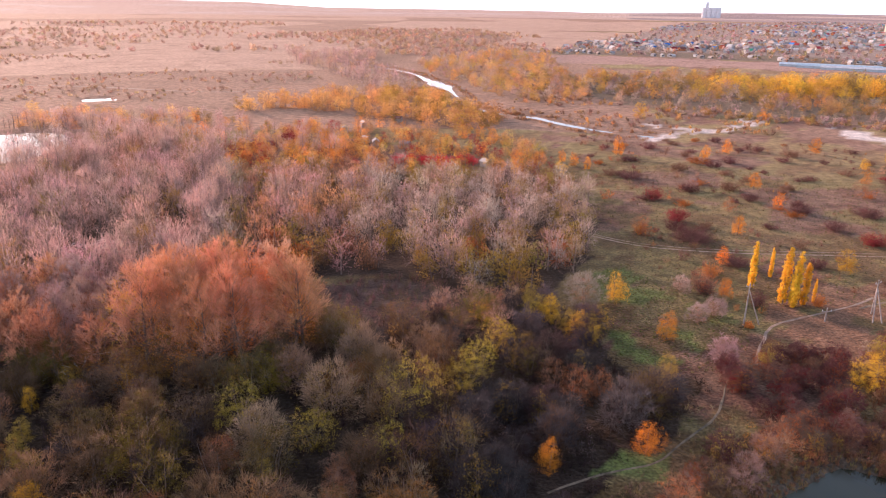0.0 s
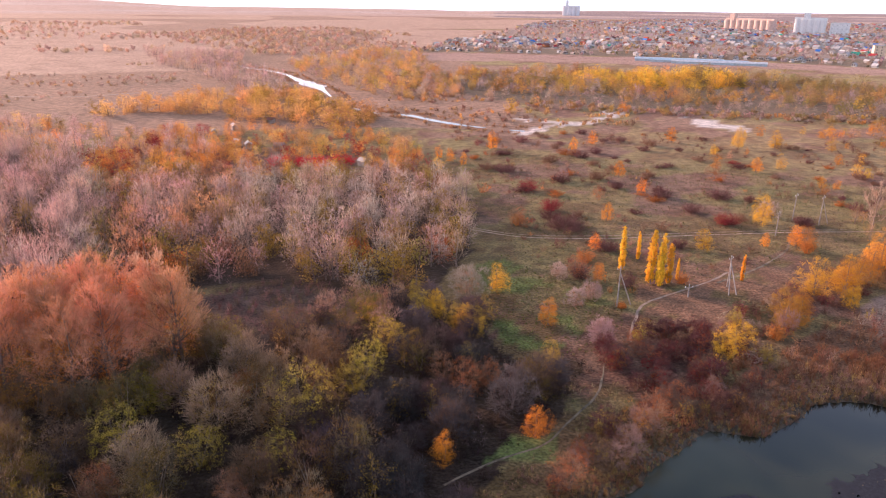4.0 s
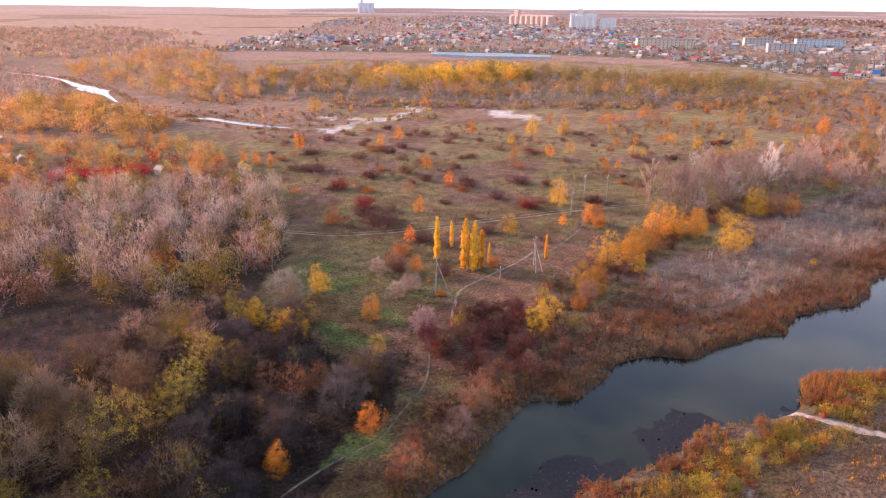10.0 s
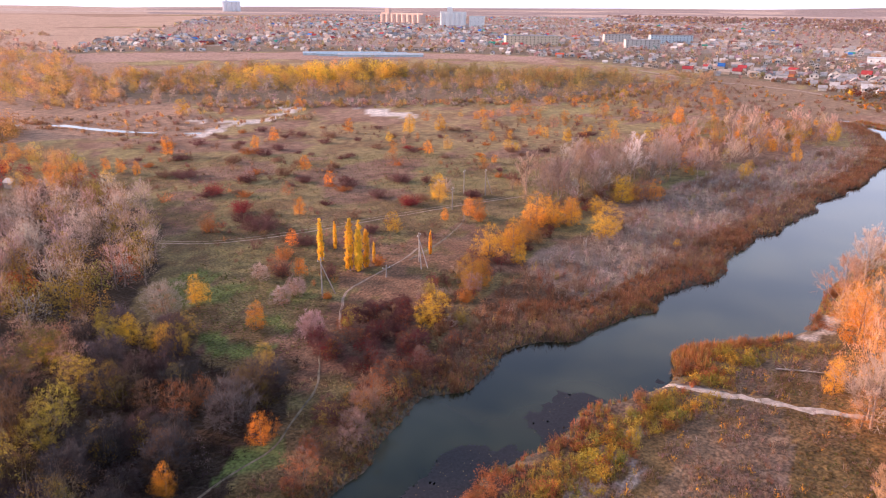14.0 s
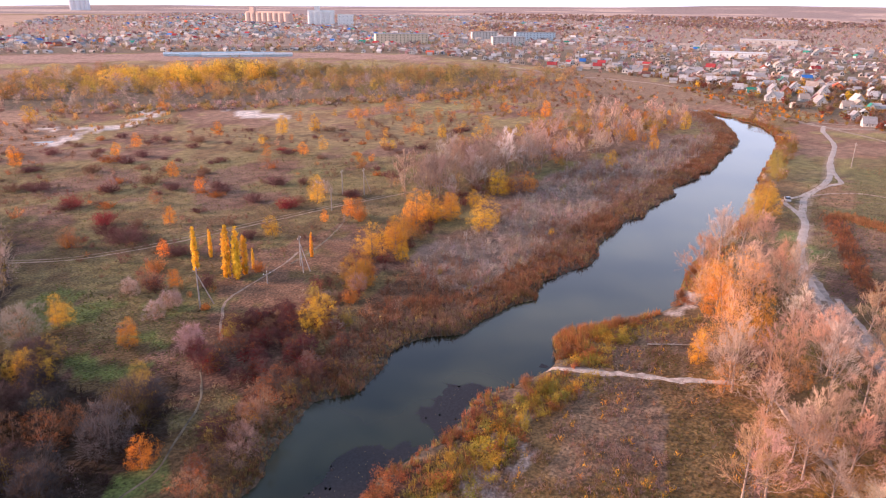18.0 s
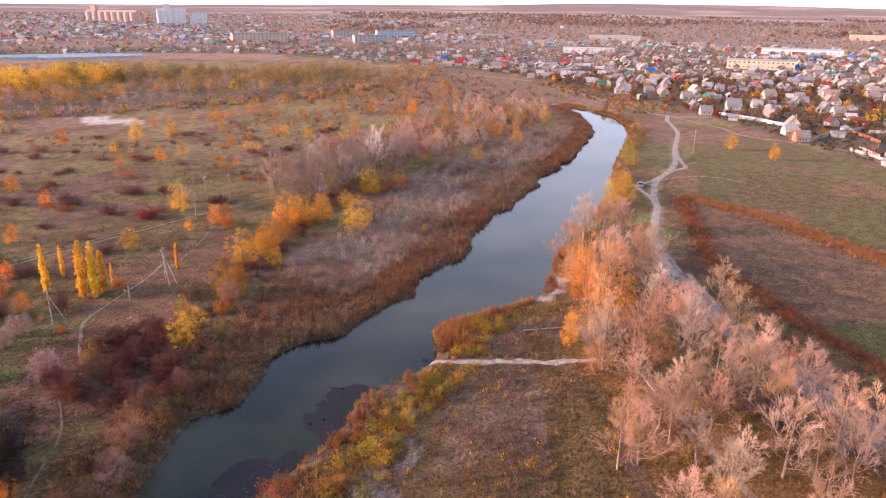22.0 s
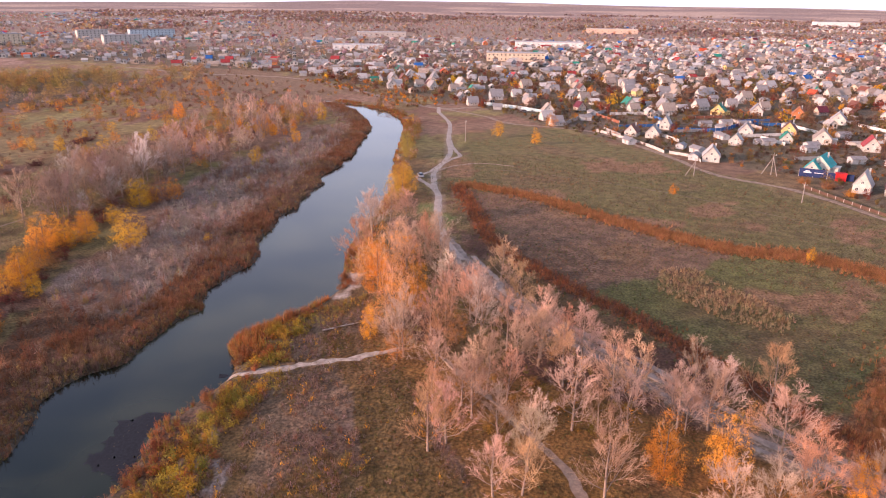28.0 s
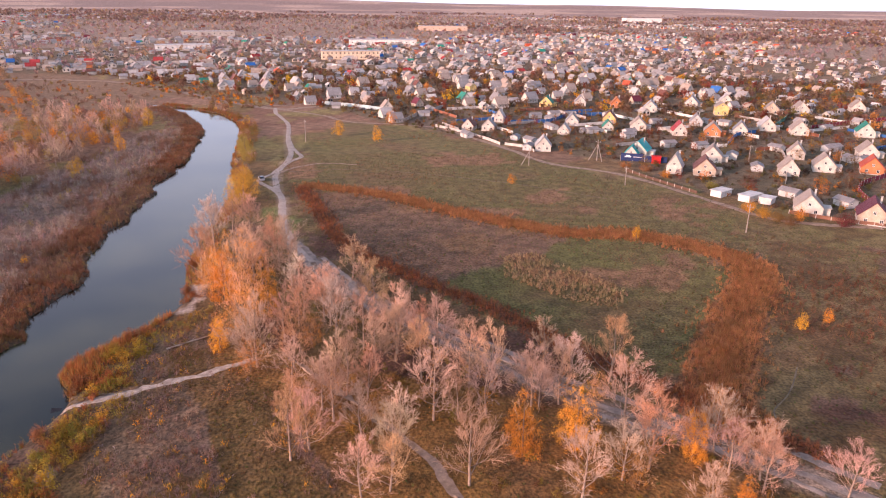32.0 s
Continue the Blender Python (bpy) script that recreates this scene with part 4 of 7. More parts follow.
landmark([(82.9, 104.5, 8), (86.5, 105.5, 6), (108, 120.5, 6), (115.7, 143.6, 6), (172.3, 128.6, 7), (139, 131, 5.5), (91, 111, 4.6), (112.5, 122, 6.4), (118, 125, 6.8)], FULL, 8, (0.26, 0.14, 0.07), (0.46, 0.205, 0.035), "orange_willow", "rounded orange brown willow beside the marsh")
landmark([(71.5, 92.6, 3.4), (74.4, 106.8, 3.6), (102.2, 99, 1.6)], FULL, 8, (0.3, 0.2, 0.08), (0.38, 0.27, 0.05), "olive_willow", "low olive green willow beside the marsh")
landmark([(20, 91, 5.7), (43, 76, 6.5), (28, 67, 5), (53, 133, 5.4), (51, 171, 5.4), (82, 194, 4.3), (130, 211, 6), (106, 165, 3.7), (24, 91, 4.8), (168, 131, 7)],
         THIN, 7, (0.33, 0.18, 0.1), (0.4, 0.13, 0.04), "rusty_tree", "rust brown half-bare autumn tree")
landmark([(49, 133.7, 3.6), (52, 122.4, 4), (48.2, 120, 3.4), (46.8, 104.2, 4.6), (27.6, 126.5, 6.5), (80, 220, 4), (124, 170, 4.5), (83, 103.7, 4)], BUSHY, 6, (0.42, 0.3, 0.255), (0.38, 0.2, 0.12), "mauve_shrub", "small mauve grey leafless tree at the meadow edge")
landmark([(-7, 78, 4.8), (-4, 87, 9.4), (6, 99, 6.3), (9, 106, 6.4), (-17, 78, 6), (4, 93, 6.5), (-28, 84, 7)], BROAD, 7.5, (0.25, 0.18, 0.09), (0.54, 0.38, 0.05), "olive_tree", "large olive yellow tree in the thicket")
landmark([(-49, 96, 6), (-44, 95, 5), (-38, 94, 5.5), (-31, 95, 5), (-24, 98, 5), (-54, 98, 6)], BROAD, 7.5, (0.4, 0.22, 0.1), (0.48, 0.24, 0.05), "orange_tree", "orange brown tree at the foot of tall willows")
landmark([(-13.8, 101, 7.2), (-3, 104, 6.2), (-15.6, 87, 8), (-8, 97, 6), (-22, 94, 6.5), (-24, 78, 7)], BUSHY, 6, (0.37, 0.25, 0.155), (0.34, 0.2, 0.07), "brown_tree", "large rounded light brown leafless tree in the thicket")
landmark([(17, 119, 5.5), (22, 114, 5), (26, 112, 4.6), (29, 117, 4.2)], BROAD, 7.5, (0.3, 0.2, 0.08), (0.52, 0.34, 0.05), "yellow_tree", "yellow leaved tree at the edge of the woods")
landmark([(10, 111, 6), (9, 119, 6.5), (5, 126, 6), (13, 124, 5.5), (0, 120, 6)], THIN, 7, (0.46, 0.29, 0.2), (0.36, 0.19, 0.09), "brown_tree", "light brown half-bare tree beside a glade")
landmark([(200, 67, 9.5), (192, 67, 7), (206, 71, 7.5), (214, 70, 6), (222, 73, 5)], FULL, 8, (0.35, 0.2, 0.06), (0.6, 0.34, 0.05), "yellow_willow", "yellow willow on the river bank")
landmark([(257, 84, 8), (249, 81, 6.5), (264, 87, 7), (272, 89, 6)], FULL, 8, (0.25, 0.2, 0.08), (0.36, 0.27, 0.06), "green_willow", "olive green willow on the river bank")
landmark([(64.5, 136, 10.2), (71.5, 142.5, 6.8), (67.6, 127.8, 11.8), (69.5, 127.2, 11.3), (71.4, 127.4, 9), (74.3, 129, 5), (88.2, 126.8, 6), (68.6, 126.4, 9.6)], SPIRE, 11, (0.5, 0.3, 0.05), (0.88, 0.5, 0.03), "columnar_poplar",
         "slender golden columnar poplar in the meadow")

# the bare poplars on the near bank
MORE_POPLARS = [(99.3, 27.4), (115.2, 24.5), (119.4, 17.2), (90.6, 14.2), (80.9, 8.6), (75.1, 21.9), (77.5, 20), (84.4, 18.1), (81.3, 13.7), (85.3, 4), (87.1, -3.4), (93.2, -15.5), (89.8, -10.1), (101.8, -12.9),
                (73.5, -20.1), (74.5, -37.5), (71.8, -26.6), (76.5, -28), (118.1, 36.2), (102.2, 11.2), (108.4, 7.9), (95.7, -1), (69.8, 8.5), (121, 26), (106, 17), (99.1, 33.2), (93, 26.2), (92.6, 19.2), (104.5, 33.8), (99, 13.9), (96.8, 6.5), (74.6, 8.6)]
ROW = [(136, 56), (143, 50), (100.7, 34.3), (84.8, 23.9), (109.7, 22.5), (91.4, 17.5), (102.7, 4), (71.4, -1.1), (94.2, -4.4), (86.3, -23), (81.6, -14.8), (78.7, -8.5), (68.6, 11.8), (80.1, -33.5),
       (72.3, -37), (71.8, -47), (137, 24), (124, 20), (86.1, 0.5), (98, -23), (147, 40), (128, 47), (120, 45), (114, 40), (108, 31), (118, 30), (133, 42), (140, 46), (150, 58), (160, 62), (126, 33), (113, 12), (76, -24), *MORE_POPLARS]
BRIGHT = [(130, 46, 13), (104, 41, 6.4), (78, -8, 9.6), (80, -15, 9.4), (78, -30, 7.6), (70, -34, 4), (118, 42, 11), (124, 47, 11.5), (112, 39, 9), (119, 37, 9.5), (98, 34, 6), (126, 50, 9), (138, 53, 8), (108, 42, 5.5), (133, 52, 8), (73, -22, 5), (92, -20, 5), (107, 26, 6), (84, 12, 5)]


def clear_of_bright(x, y, wide=2.6, reach=9.0):
    """Whether a bare tree at x, y leaves the orange ones free towards the open bank."""
    for a, b, h in BRIGHT[:10]:
        d = math.hypot(a, b)
        ahead, side = ((a - x) * a + (b - y) * b) / d, abs((a - x) * b - (b - y) * a) / d
        if side < wide and -2.5 < ahead < reach:
            return False
    return True


for x, y in ROW:
    if not clear_of_bright(x, y):
        continue
    plant(BARE, x, y, g.uniform(0.68, 1.08) * (0.92 if x < 90 else 1.0), pick(g, (5, PINK), (2, (0.52, 0.33, 0.22)), (1.5, (0.6, 0.36, 0.2)), (1, (0.6, 0.45, 0.36))), pick(g, (1, (0.5, 0.3, 0.2)), (2, ORANGE), (1, (0.3, 0.2, 0.04))), "bare_poplar",
          "leafless poplar with pale pink twigs by a dirt road", group="bare poplars")
for x, y in scatter([(168, 63), (140, 54), (116, 44), (98, 30), (82, 16), (68, 6), (62, -30), (70, -48), (84, -36), (98, -14), (126, 22), (150, 42), (172, 55)], 6.6, 12, lambda p: off_paths(p, 2.4) & (g.random(len(p)) < np.where(p[:, 0] + p[:, 1] > 150, 0.8, 0.3))):
    if not clear_of_bright(x, y):
        continue
    plant(BARE, x, y, g.uniform(0.55, 0.95), (0.6, 0.355, 0.215) if x + y > 140 and g.random() < 0.7 else pick(g, (4, PINK), (1, (0.55, 0.36, 0.24))), pick(g, (2, ORANGE), (1, OLIVE)), "bare_poplar", "leafless poplar with pale pink twigs by a dirt road", group="bare poplars")
landmark(BRIGHT[1:6] + BRIGHT[7:10:2], FULL, 8, (0.58, 0.34, 0.18), (0.8, 0.34, 0.035), "orange_poplar", "young poplar with orange leaves among bare trees", 0.66)
landmark(BRIGHT[:1] + BRIGHT[6:10:2], THIN, 7, (0.6, 0.36, 0.2), (0.72, 0.32, 0.06), "orange_poplar", "tall poplar with thin orange leaves and pale twigs", 0.72)
landmark(BRIGHT[10:], THIN, 7, (0.58, 0.34, 0.18), (0.68, 0.3, 0.05), "orange_poplar", "half-bare poplar with orange leaves among bare trees", 0.8)

# pale grove and mixed trees along the marsh
for x, y in scatter([(140, 140), (160, 142), (205, 145), (215, 165), (180, 172), (140, 160)], 5.6, 13):
    plant(GROVE, x, y, g.uniform(0.6, 1.2), pick(g, (2, (0.44, 0.3, 0.21)), (1.5, (0.36, 0.26, 0.2)), (1, (0.5, 0.41, 0.35))), BROWN, "bare_grove_tree", "leafless pinkish grey tree in a grove", group="grove")
for x, y in scatter([(205, 142), (330, 150), (365, 175), (345, 205), (260, 190), (215, 172)], 6.8, 14):
    if g.random() < 0.45:
        plant(GROVE, x, y, g.uniform(0.4, 0.85), pick(g, (3, PINK), (1, MAUVE)), BROWN, "bare_grove_tree", "leafless pinkish grey tree in a grove", group="grove")
    elif g.random() < 0.6:
        plant(ROUND, x, y, g.uniform(0.45, 0.8), (0.3, 0.17, 0.08), pick(g, (2, ORANGE), (1, YELLOW), (1, OLIVE)), "orange_tree", "small bright orange autumn tree in the meadow", group="grove")

landmark([(184.9, 148.9, 17), (189, 150.5, 13), (194.6, 147.6, 6.4)], GROVE, 12, (0.62, 0.54, 0.47), BROWN, "bare_grove_tree", "tall leafless whitish grey tree in a grove")

# ---- masses of plants, too many to count ----
def merge(*pieces):
    """Several (verts, tris) as one, with the piece's number for each triangle."""
    V, F, I, k = [], [], [], 0
    for n, (v, f) in enumerate(pieces):
        V.append(v)
        F.append(f + k)
        I.append(np.full(len(f), n))
        k += len(v)
    return np.vstack(V), np.vstack(F), np.concatenate(I)


def small_tree(seed, made=grow, **how):
    w, c, l = made(seed, **how)
    return merge(w, (np.vstack([c[0], l[0]]), np.vstack([c[1], l[1] + len(c[0])])))


def small_bush(seed, **how):
    v, f, n = shrub(seed, **how)
    return v, f, np.ones(len(f), int)


def mass(name, templates, places, scales, colours, label, category, seed, sink=0.05):
    """Many plants as one object of kind stuff."""
    g = np.random.default_rng(seed)
    z = ground_z(places)
    V, F, I, C, k = [], [], [], [], 0
    for (x, y), h, s, col in zip(places, z, scales, colours):
        v, f, m = templates[int(g.integers(len(templates)))]
        a = g.uniform(0, 6.283)
        r = np.array([[math.cos(a), math.sin(a), 0], [-math.sin(a), math.cos(a), 0], [0, 0, 1]])
        V.append(v @ r * s + (x, y, h - sink))
        F.append(f + k)
        I.append(m)
        C.append(np.broadcast_to(np.clip(np.array(col) * g.uniform(0.8, 1.2) * (1 + g.normal(size=3) * 0.06), 0.004, 0.9), (len(v), 3)))
        k += len(v)
    if not V:
        return None
    me = mesh_from(name, np.vstack(V), np.vstack(F), [BARK, MANY], np.concatenate(I), np.vstack(C))
    return tagged(new(name, me), label, category, kind="stuff")


def choose(g, n, *choices):
    w = np.array([c[0] for c in choices], float)
    k = g.choice(len(w), n, p=w / w.sum())
    return np.array([c[1] for c in choices], float)[k]


def along(line, lo, hi, n, g, start=0.0, end=1.0):
    """Places beside a line, between lo and hi metres to its left."""
    t = np.gradient(line, axis=0)
    t /= np.linalg.norm(t, axis=1)[:, None] + 1e-9
    u = g.uniform(start, end, n) * (len(line) - 1.001)
    k = u.astype(int)
    f = (u - k)[:, None]
    off = g.uniform(lo, hi, n)
    normal = np.stack([-t[k, 1], t[k, 0]], 1) * (1 - f) + np.stack([-t[k + 1, 1], t[k + 1, 0]], 1) * f
    return line[k] * (1 - f) + line[k + 1] * f + normal * off[:, None] + g.normal(size=(n, 2)) * 0.6


MID_BARE = [small_tree(300 + i, h=11, wide=0.36, rising=0.62, limbs=9, subs=4, twigs=4, twig_len=1.1, twig_w=0.036, leaf=0.35, start=0.12, sprays=(3.7, 70, 7, 0.16, 0.58, 0.045, 0.5)) for i in range(8)]
MID_LEAFY = [small_tree(320 + i, h=8, wide=0.3, rising=0.4, limbs=4, subs=2, twigs=2, twig_len=0.9, twig_w=0.04, leaf=0.36, start=0.1, masses=(3.1, 44, 13, 0.06, 0.42, 0.075, 0.7)) for i in range(7)]
LOW_LEAFY = [small_tree(340 + i, h=8, wide=0.3, rising=0.4, limbs=3, subs=1, twigs=1, twig_len=1.0, twig_w=0.06, leaf=0.5, start=0.08, masses=(4.3, 36, 14, 0.02, 0.4, 0.095, 0.75)) for i in range(8)]
LOW_BARE = [small_tree(360 + i, h=9, wide=0.32, rising=0.6, limbs=4, subs=2, twigs=2, twig_len=1.5, twig_w=0.12, leaf=0.7, start=0.1, sprays=(3.4, 18, 5, 0.12, 0.5, 0.07)) for i in range(5)]
BUSH = [small_bush(400 + i, h=2.0, wide=1.6, stems=12, twigs=36, leaves=150, leaf=0.22) for i in range(5)]
DRY_BUSH = [small_bush(420 + i, h=2.0, wide=1.1, stems=12, twigs=34, leaves=4, leaf=0.22, twig_w=0.035) for i in range(5)]
FAR_BUSH = [small_bush(440 + i, h=2.4, wide=1.7, stems=4, twigs=4, leaves=64, leaf=0.55, twig_w=0.06) for i in range(6)]
TINY_BUSH = [small_bush(450 + i, h=2.4, wide=1.7, stems=2, twigs=0, leaves=13, leaf=1.3, twig_w=0.1) for i in range(5)]
REED = [small_bush(460 + i, h=1.9, wide=0.75, stems=11, twigs=2, leaves=2, leaf=0.3, twig_w=0.05) for i in range(5)]
SEDGE = [small_bush(470 + i, h=1.9, wide=0.95, stems=10, twigs=0, leaves=0, leaf=0.3, twig_w=0.07) for i in range(5)]
TUFT = [small_bush(480 + i, h=0.55, wide=0.32, stems=5, twigs=0, leaves=0, leaf=0.1, twig_w=0.045) for i in range(4)]
WEED = [small_bush(500 + i, h=1.0, wide=0.5, stems=6, twigs=6, leaves=4, leaf=0.16, twig_w=0.028) for i in range(4)]

g = np.random.default_rng(21)
p = scatter(WOOD_LEFT, 5.2, 22, lambda p: ~in_ellipse(p, CLUMP, 1.0) & ~in_ellipse(p, POND, 1.15) & ~in_ellipse(p, (-80, 155, 9, 7)))
mass("bare_woods", MID_BARE, p, g.uniform(0.75, 1.2, len(p)), choose(g, len(p), (5, MAUVE), (2, (0.38, 0.26, 0.23)), (1, BROWN), (0.4, OLIVE)), "dense leafless woods with mauve grey twigs", "woods", 23)
p = scatter(WOOD_MID, 5.0, 24, lambda p: ~in_ellipse(p, GLADE, 1.0) & ~in_ellipse(p, CLUMP, 1.0))
grey_part = p[:, 0] + 0.1 * (p[:, 1] - 180) > -20
k = g.random(len(p)) < np.where(p[:, 1] < 158, 0.35, 0.75)
mass("grey_woods", MID_BARE, p[k], g.uniform(0.65, 1.0, k.sum()) * np.where(p[k][:, 1] > 212, 0.7, 1.0), np.where(grey_part[k][:, None], choose(g, k.sum(), (4, ASH), (1, MAUVE), (1, (0.4, 0.3, 0.2))), choose(g, k.sum(), (3, MAUVE), (1, SALMON), (1, BROWN))),
     "dense leafless woods with ash grey twigs", "woods", 25)
k = ~k
mass("mixed_woods", MID_LEAFY, p[k], g.uniform(0.7, 1.05, k.sum()), choose(g, k.sum(), (3, OLIVE), (2, BROWN), (1, (0.3, 0.2, 0.05)), (0.8, RUST)), "olive and brown autumn woods", "woods", 26)
# AMBER is an orange leaf colour made paler, some haze painted in
AMBER, TAWNY = (0.60, 0.335, 0.11), (0.46, 0.285, 0.14)
p = scatter([(-75, 226), (-30, 232), (20, 232), (44, 238), (40, 247), (0, 244), (-50, 252), (-80, 252)], 5.0, 27, lambda p: g.random(len(p)) < 0.85)
mass("orange_wood_edge", MID_LEAFY, p, g.uniform(0.45, 0.8, len(p)), choose(g, len(p), (4, (0.58, 0.23, 0.05)), (2, (0.58, 0.33, 0.06)), (2, BROWN), (0.6, RED)), "row of orange autumn trees at the edge of the woods", "woods", 28)
p = scatter(GARDENS, 5.0, 29, lambda p: g.random(len(p)) < np.where(p[:, 1] < 290, 0.85, 0.62) * np.where((p[:, 0] > -22) & (p[:, 0] < 15) & (p[:, 1] < 258), 0, 1))
mass("garden_trees", MID_LEAFY, p, g.uniform(0.4, 0.95, len(p)), choose(g, len(p), (4, (0.58, 0.26, 0.06)), (2, (0.55, 0.34, 0.08)), (1, RED), (2, TAWNY)), "orange and red garden trees", "trees", 30)
off_creek = lambda p: away(p, CREEK_LINE[:, :2]) > 9
p = scatter([(-112, 372), (-81, 380), (-55, 372), (-24, 342), (-5, 338), (5, 321), (22, 336), (30, 352), (24, 372), (8, 400), (0, 430), (-12, 458), (-25, 462), (-52, 445), (-80, 440), (-112, 402)], 8.0, 31, lambda p: (away(p, CREEK_LINE[:, :2]) > 5) & (g.random(len(p)) < np.where(p[:, 0] < -48, 0.65, 0.95)))
mass("orange_belt", LOW_LEAFY, p, g.uniform(0.6, 1.25, len(p)), choose(g, len(p), (4, AMBER), (2, (0.54, 0.32, 0.07)), (2.5, (0.44, 0.24, 0.1)), (1, OLIVE)), "belt of orange autumn trees by the creek", "trees", 32)
p = scatter([(-205, 315), (-176, 300), (-120, 280), (-80, 262), (-46, 252), (-30, 262), (-44, 300), (-90, 330), (-135, 352), (-190, 350)], 6.0, 191, lambda p: ~in_ellipse(p, POND, 1.15))
k = g.random(len(p)) < np.where(p[:, 1] + 0.45 * p[:, 0] < 248, 0.7, 0.3)
mass("wood_edge", MID_BARE, p[k], g.uniform(0.55, 0.9, k.sum()), choose(g, k.sum(), (4, MAUVE), (1, (0.46, 0.33, 0.29)), (1, SALMON)), "mauve leafless trees at the back of the woods", "woods", 192)
k = ~k & (g.random(len(p)) < 0.6)
mass("wood_edge_trees", MID_LEAFY, p[k], g.uniform(0.45, 0.85, k.sum()), choose(g, k.sum(), (3, (0.58, 0.27, 0.07)), (2, AMBER), (2, TAWNY), (1, OLIVE)), "orange and tawny trees at the back of the woods", "trees", 193)
p = scatter([(-185, 830), (-75, 800), (-68, 675), (-34, 590), (-22, 520), (-6, 455), (-45, 462), (-92, 580), (-135, 668)], 7.6, 143, lambda p: off_creek(p) & (cloud(p, 50, 144) > 0.33))
mass("bare_creek_woods", LOW_BARE, p, g.uniform(0.6, 1.1, len(p)), choose(g, len(p), (4, MAUVE), (2, (0.42, 0.3, 0.26)), (1, TAWNY)), "leafless mauve woods along the creek", "woods", 145)
p = scatter([(-8, 585), (-30, 690), (20, 780), (55, 860), (115, 820), (100, 640), (95, 505), (110, 420), (62, 425), (40, 440), (28, 470), (14, 520)], 9.5, 42, lambda p: off_creek(p) & (g.random(len(p)) < np.where(p[:, 1] < 470, 0.7, 0.95)))
mass("creek_woods", LOW_LEAFY, p, g.uniform(0.5, 1.1, len(p)), choose(g, len(p), (2.5, AMBER), (3, TAWNY), (3, (0.42, 0.3, 0.24)), (1, (0.52, 0.34, 0.08))), "brown and orange woods beside the creek", "woods", 41)
# far woods: browns lifted towards the ground's tone, haze put into the tint
p = scatter([(-260, 1272), (-140, 1540), (40, 1590), (170, 1345), (130, 930), (55, 872), (0, 770), (-70, 800), (-160, 960)], 15, 38, lambda p: cloud(p, 120, 99) + 0.2 * g.random(len(p)) > 0.47)
mass("far_woods", FAR_BUSH, p, g.uniform(1.4, 3.0, len(p)), choose(g, len(p), (4, (0.46, 0.32, 0.24)), (3, (0.48, 0.33, 0.21))), "far brown woods on both sides of the creek", "woods", 39)
p = scatter([(-900, 900), (-400, 760), (-190, 830), (-160, 960), (-260, 1272), (-420, 1900), (-1300, 1600)], 19, 40, lambda p: cloud(p, 170, 146) + 0.25 * g.random(len(p)) > 0.56)
mass("plain_woods", FAR_BUSH, p, g.uniform(1.2, 3.2, len(p)), choose(g, len(p), (4, (0.5, 0.36, 0.28)), (3, (0.52, 0.36, 0.24)), (2, (0.42, 0.3, 0.22))), "far brown woods on the plain", "woods", 147)
# shrubs in front of the dense belt
p = along(spline([(120, 398), (190, 358), (255, 333), (320, 311), (385, 318), (440, 338)]), -14, 12, 420, g)
mass("belt_shrubs", FAR_BUSH, p, g.uniform(0.5, 1.7, len(p)), choose(g, len(p), (3, (0.4, 0.28, 0.23)), (3, (0.4, 0.25, 0.12)), (1, (0.54, 0.3, 0.09)), (1, (0.3, 0.21, 0.08))), "mauve and tawny shrubs in front of the tree belt", "shrubs", 175)
# the dense belt beyond the creek
p = scatter(FAR_BAND, 8.4, 33, lambda p: off_creek(p))
front = p[:, 1] - np.interp(p[:, 0], [60, 190, 320, 440, 500], [480, 365, 318, 348, 400])
size = (0.45 + 0.8 * value_noise(p, 24, 148)) * np.clip(0.75 + front / 80, 0.75, 1.0) * g.uniform(0.7, 1.25, len(p))
k = (cloud(p, 60, 91) + 0.12 * np.exp(-((p[:, 0] - 270) / 50) ** 2) > 0.55) & (front < 60) & (p[:, 0] < 340) & (g.random(len(p)) < 0.7)
mass("bare_belt", LOW_BARE, p[k], size[k] * 0.7, choose(g, k.sum(), (3, MAUVE), (2, ASH), (1, TAWNY)), "belt of leafless trees beyond the creek", "trees", 34)
k = ~k & (g.random(len(p)) < np.where(front < 30, 0.55, 0.95))
gold = np.exp(-((p[k][:, 0] - 245) / 85) ** 2 - ((p[k][:, 1] - 500) / 60) ** 2) + 0.5 * (cloud(p[k], 30, 95) - 0.5)
green = p[k][:, 0] > 330 + 60 * (cloud(p[k], 40, 149) - 0.5)
col = np.where(green[:, None], choose(g, k.sum(), (4, (0.3, 0.22, 0.08)), (2, (0.36, 0.24, 0.11)), (1.5, (0.48, 0.29, 0.09))), choose(g, k.sum(), (2.5, (0.5, 0.27, 0.08)), (3, (0.38, 0.24, 0.1)), (2.5, (0.3, 0.21, 0.07)), (2.5, (0.4, 0.29, 0.24)), (0.6, (0.62, 0.36, 0.06))))
col = np.where((gold > 0.55)[:, None], choose(g, k.sum(), (4, (0.7, 0.44, 0.05)), (1, AMBER), (1.2, (0.3, 0.2, 0.07))), col)
mass("autumn_belt", LOW_LEAFY, p[k], size[k] * np.where(gold > 0.55, 1.22, g.uniform(0.7, 1.15, k.sum())), col, "dense belt of golden and olive trees beyond the creek", "trees", 35)
p = scatter([(405, 318), (476, 312), (556, 368), (519, 388), (450, 350)], 9, 165, lambda p: g.random(len(p)) < 0.55)
mass("edge_trees", LOW_LEAFY, p, g.uniform(0.4, 0.95, len(p)), choose(g, len(p), (3, TAWNY), (2, (0.3, 0.22, 0.09)), (1, AMBER)), "brown and olive trees between the belt and the town", "trees", 166)
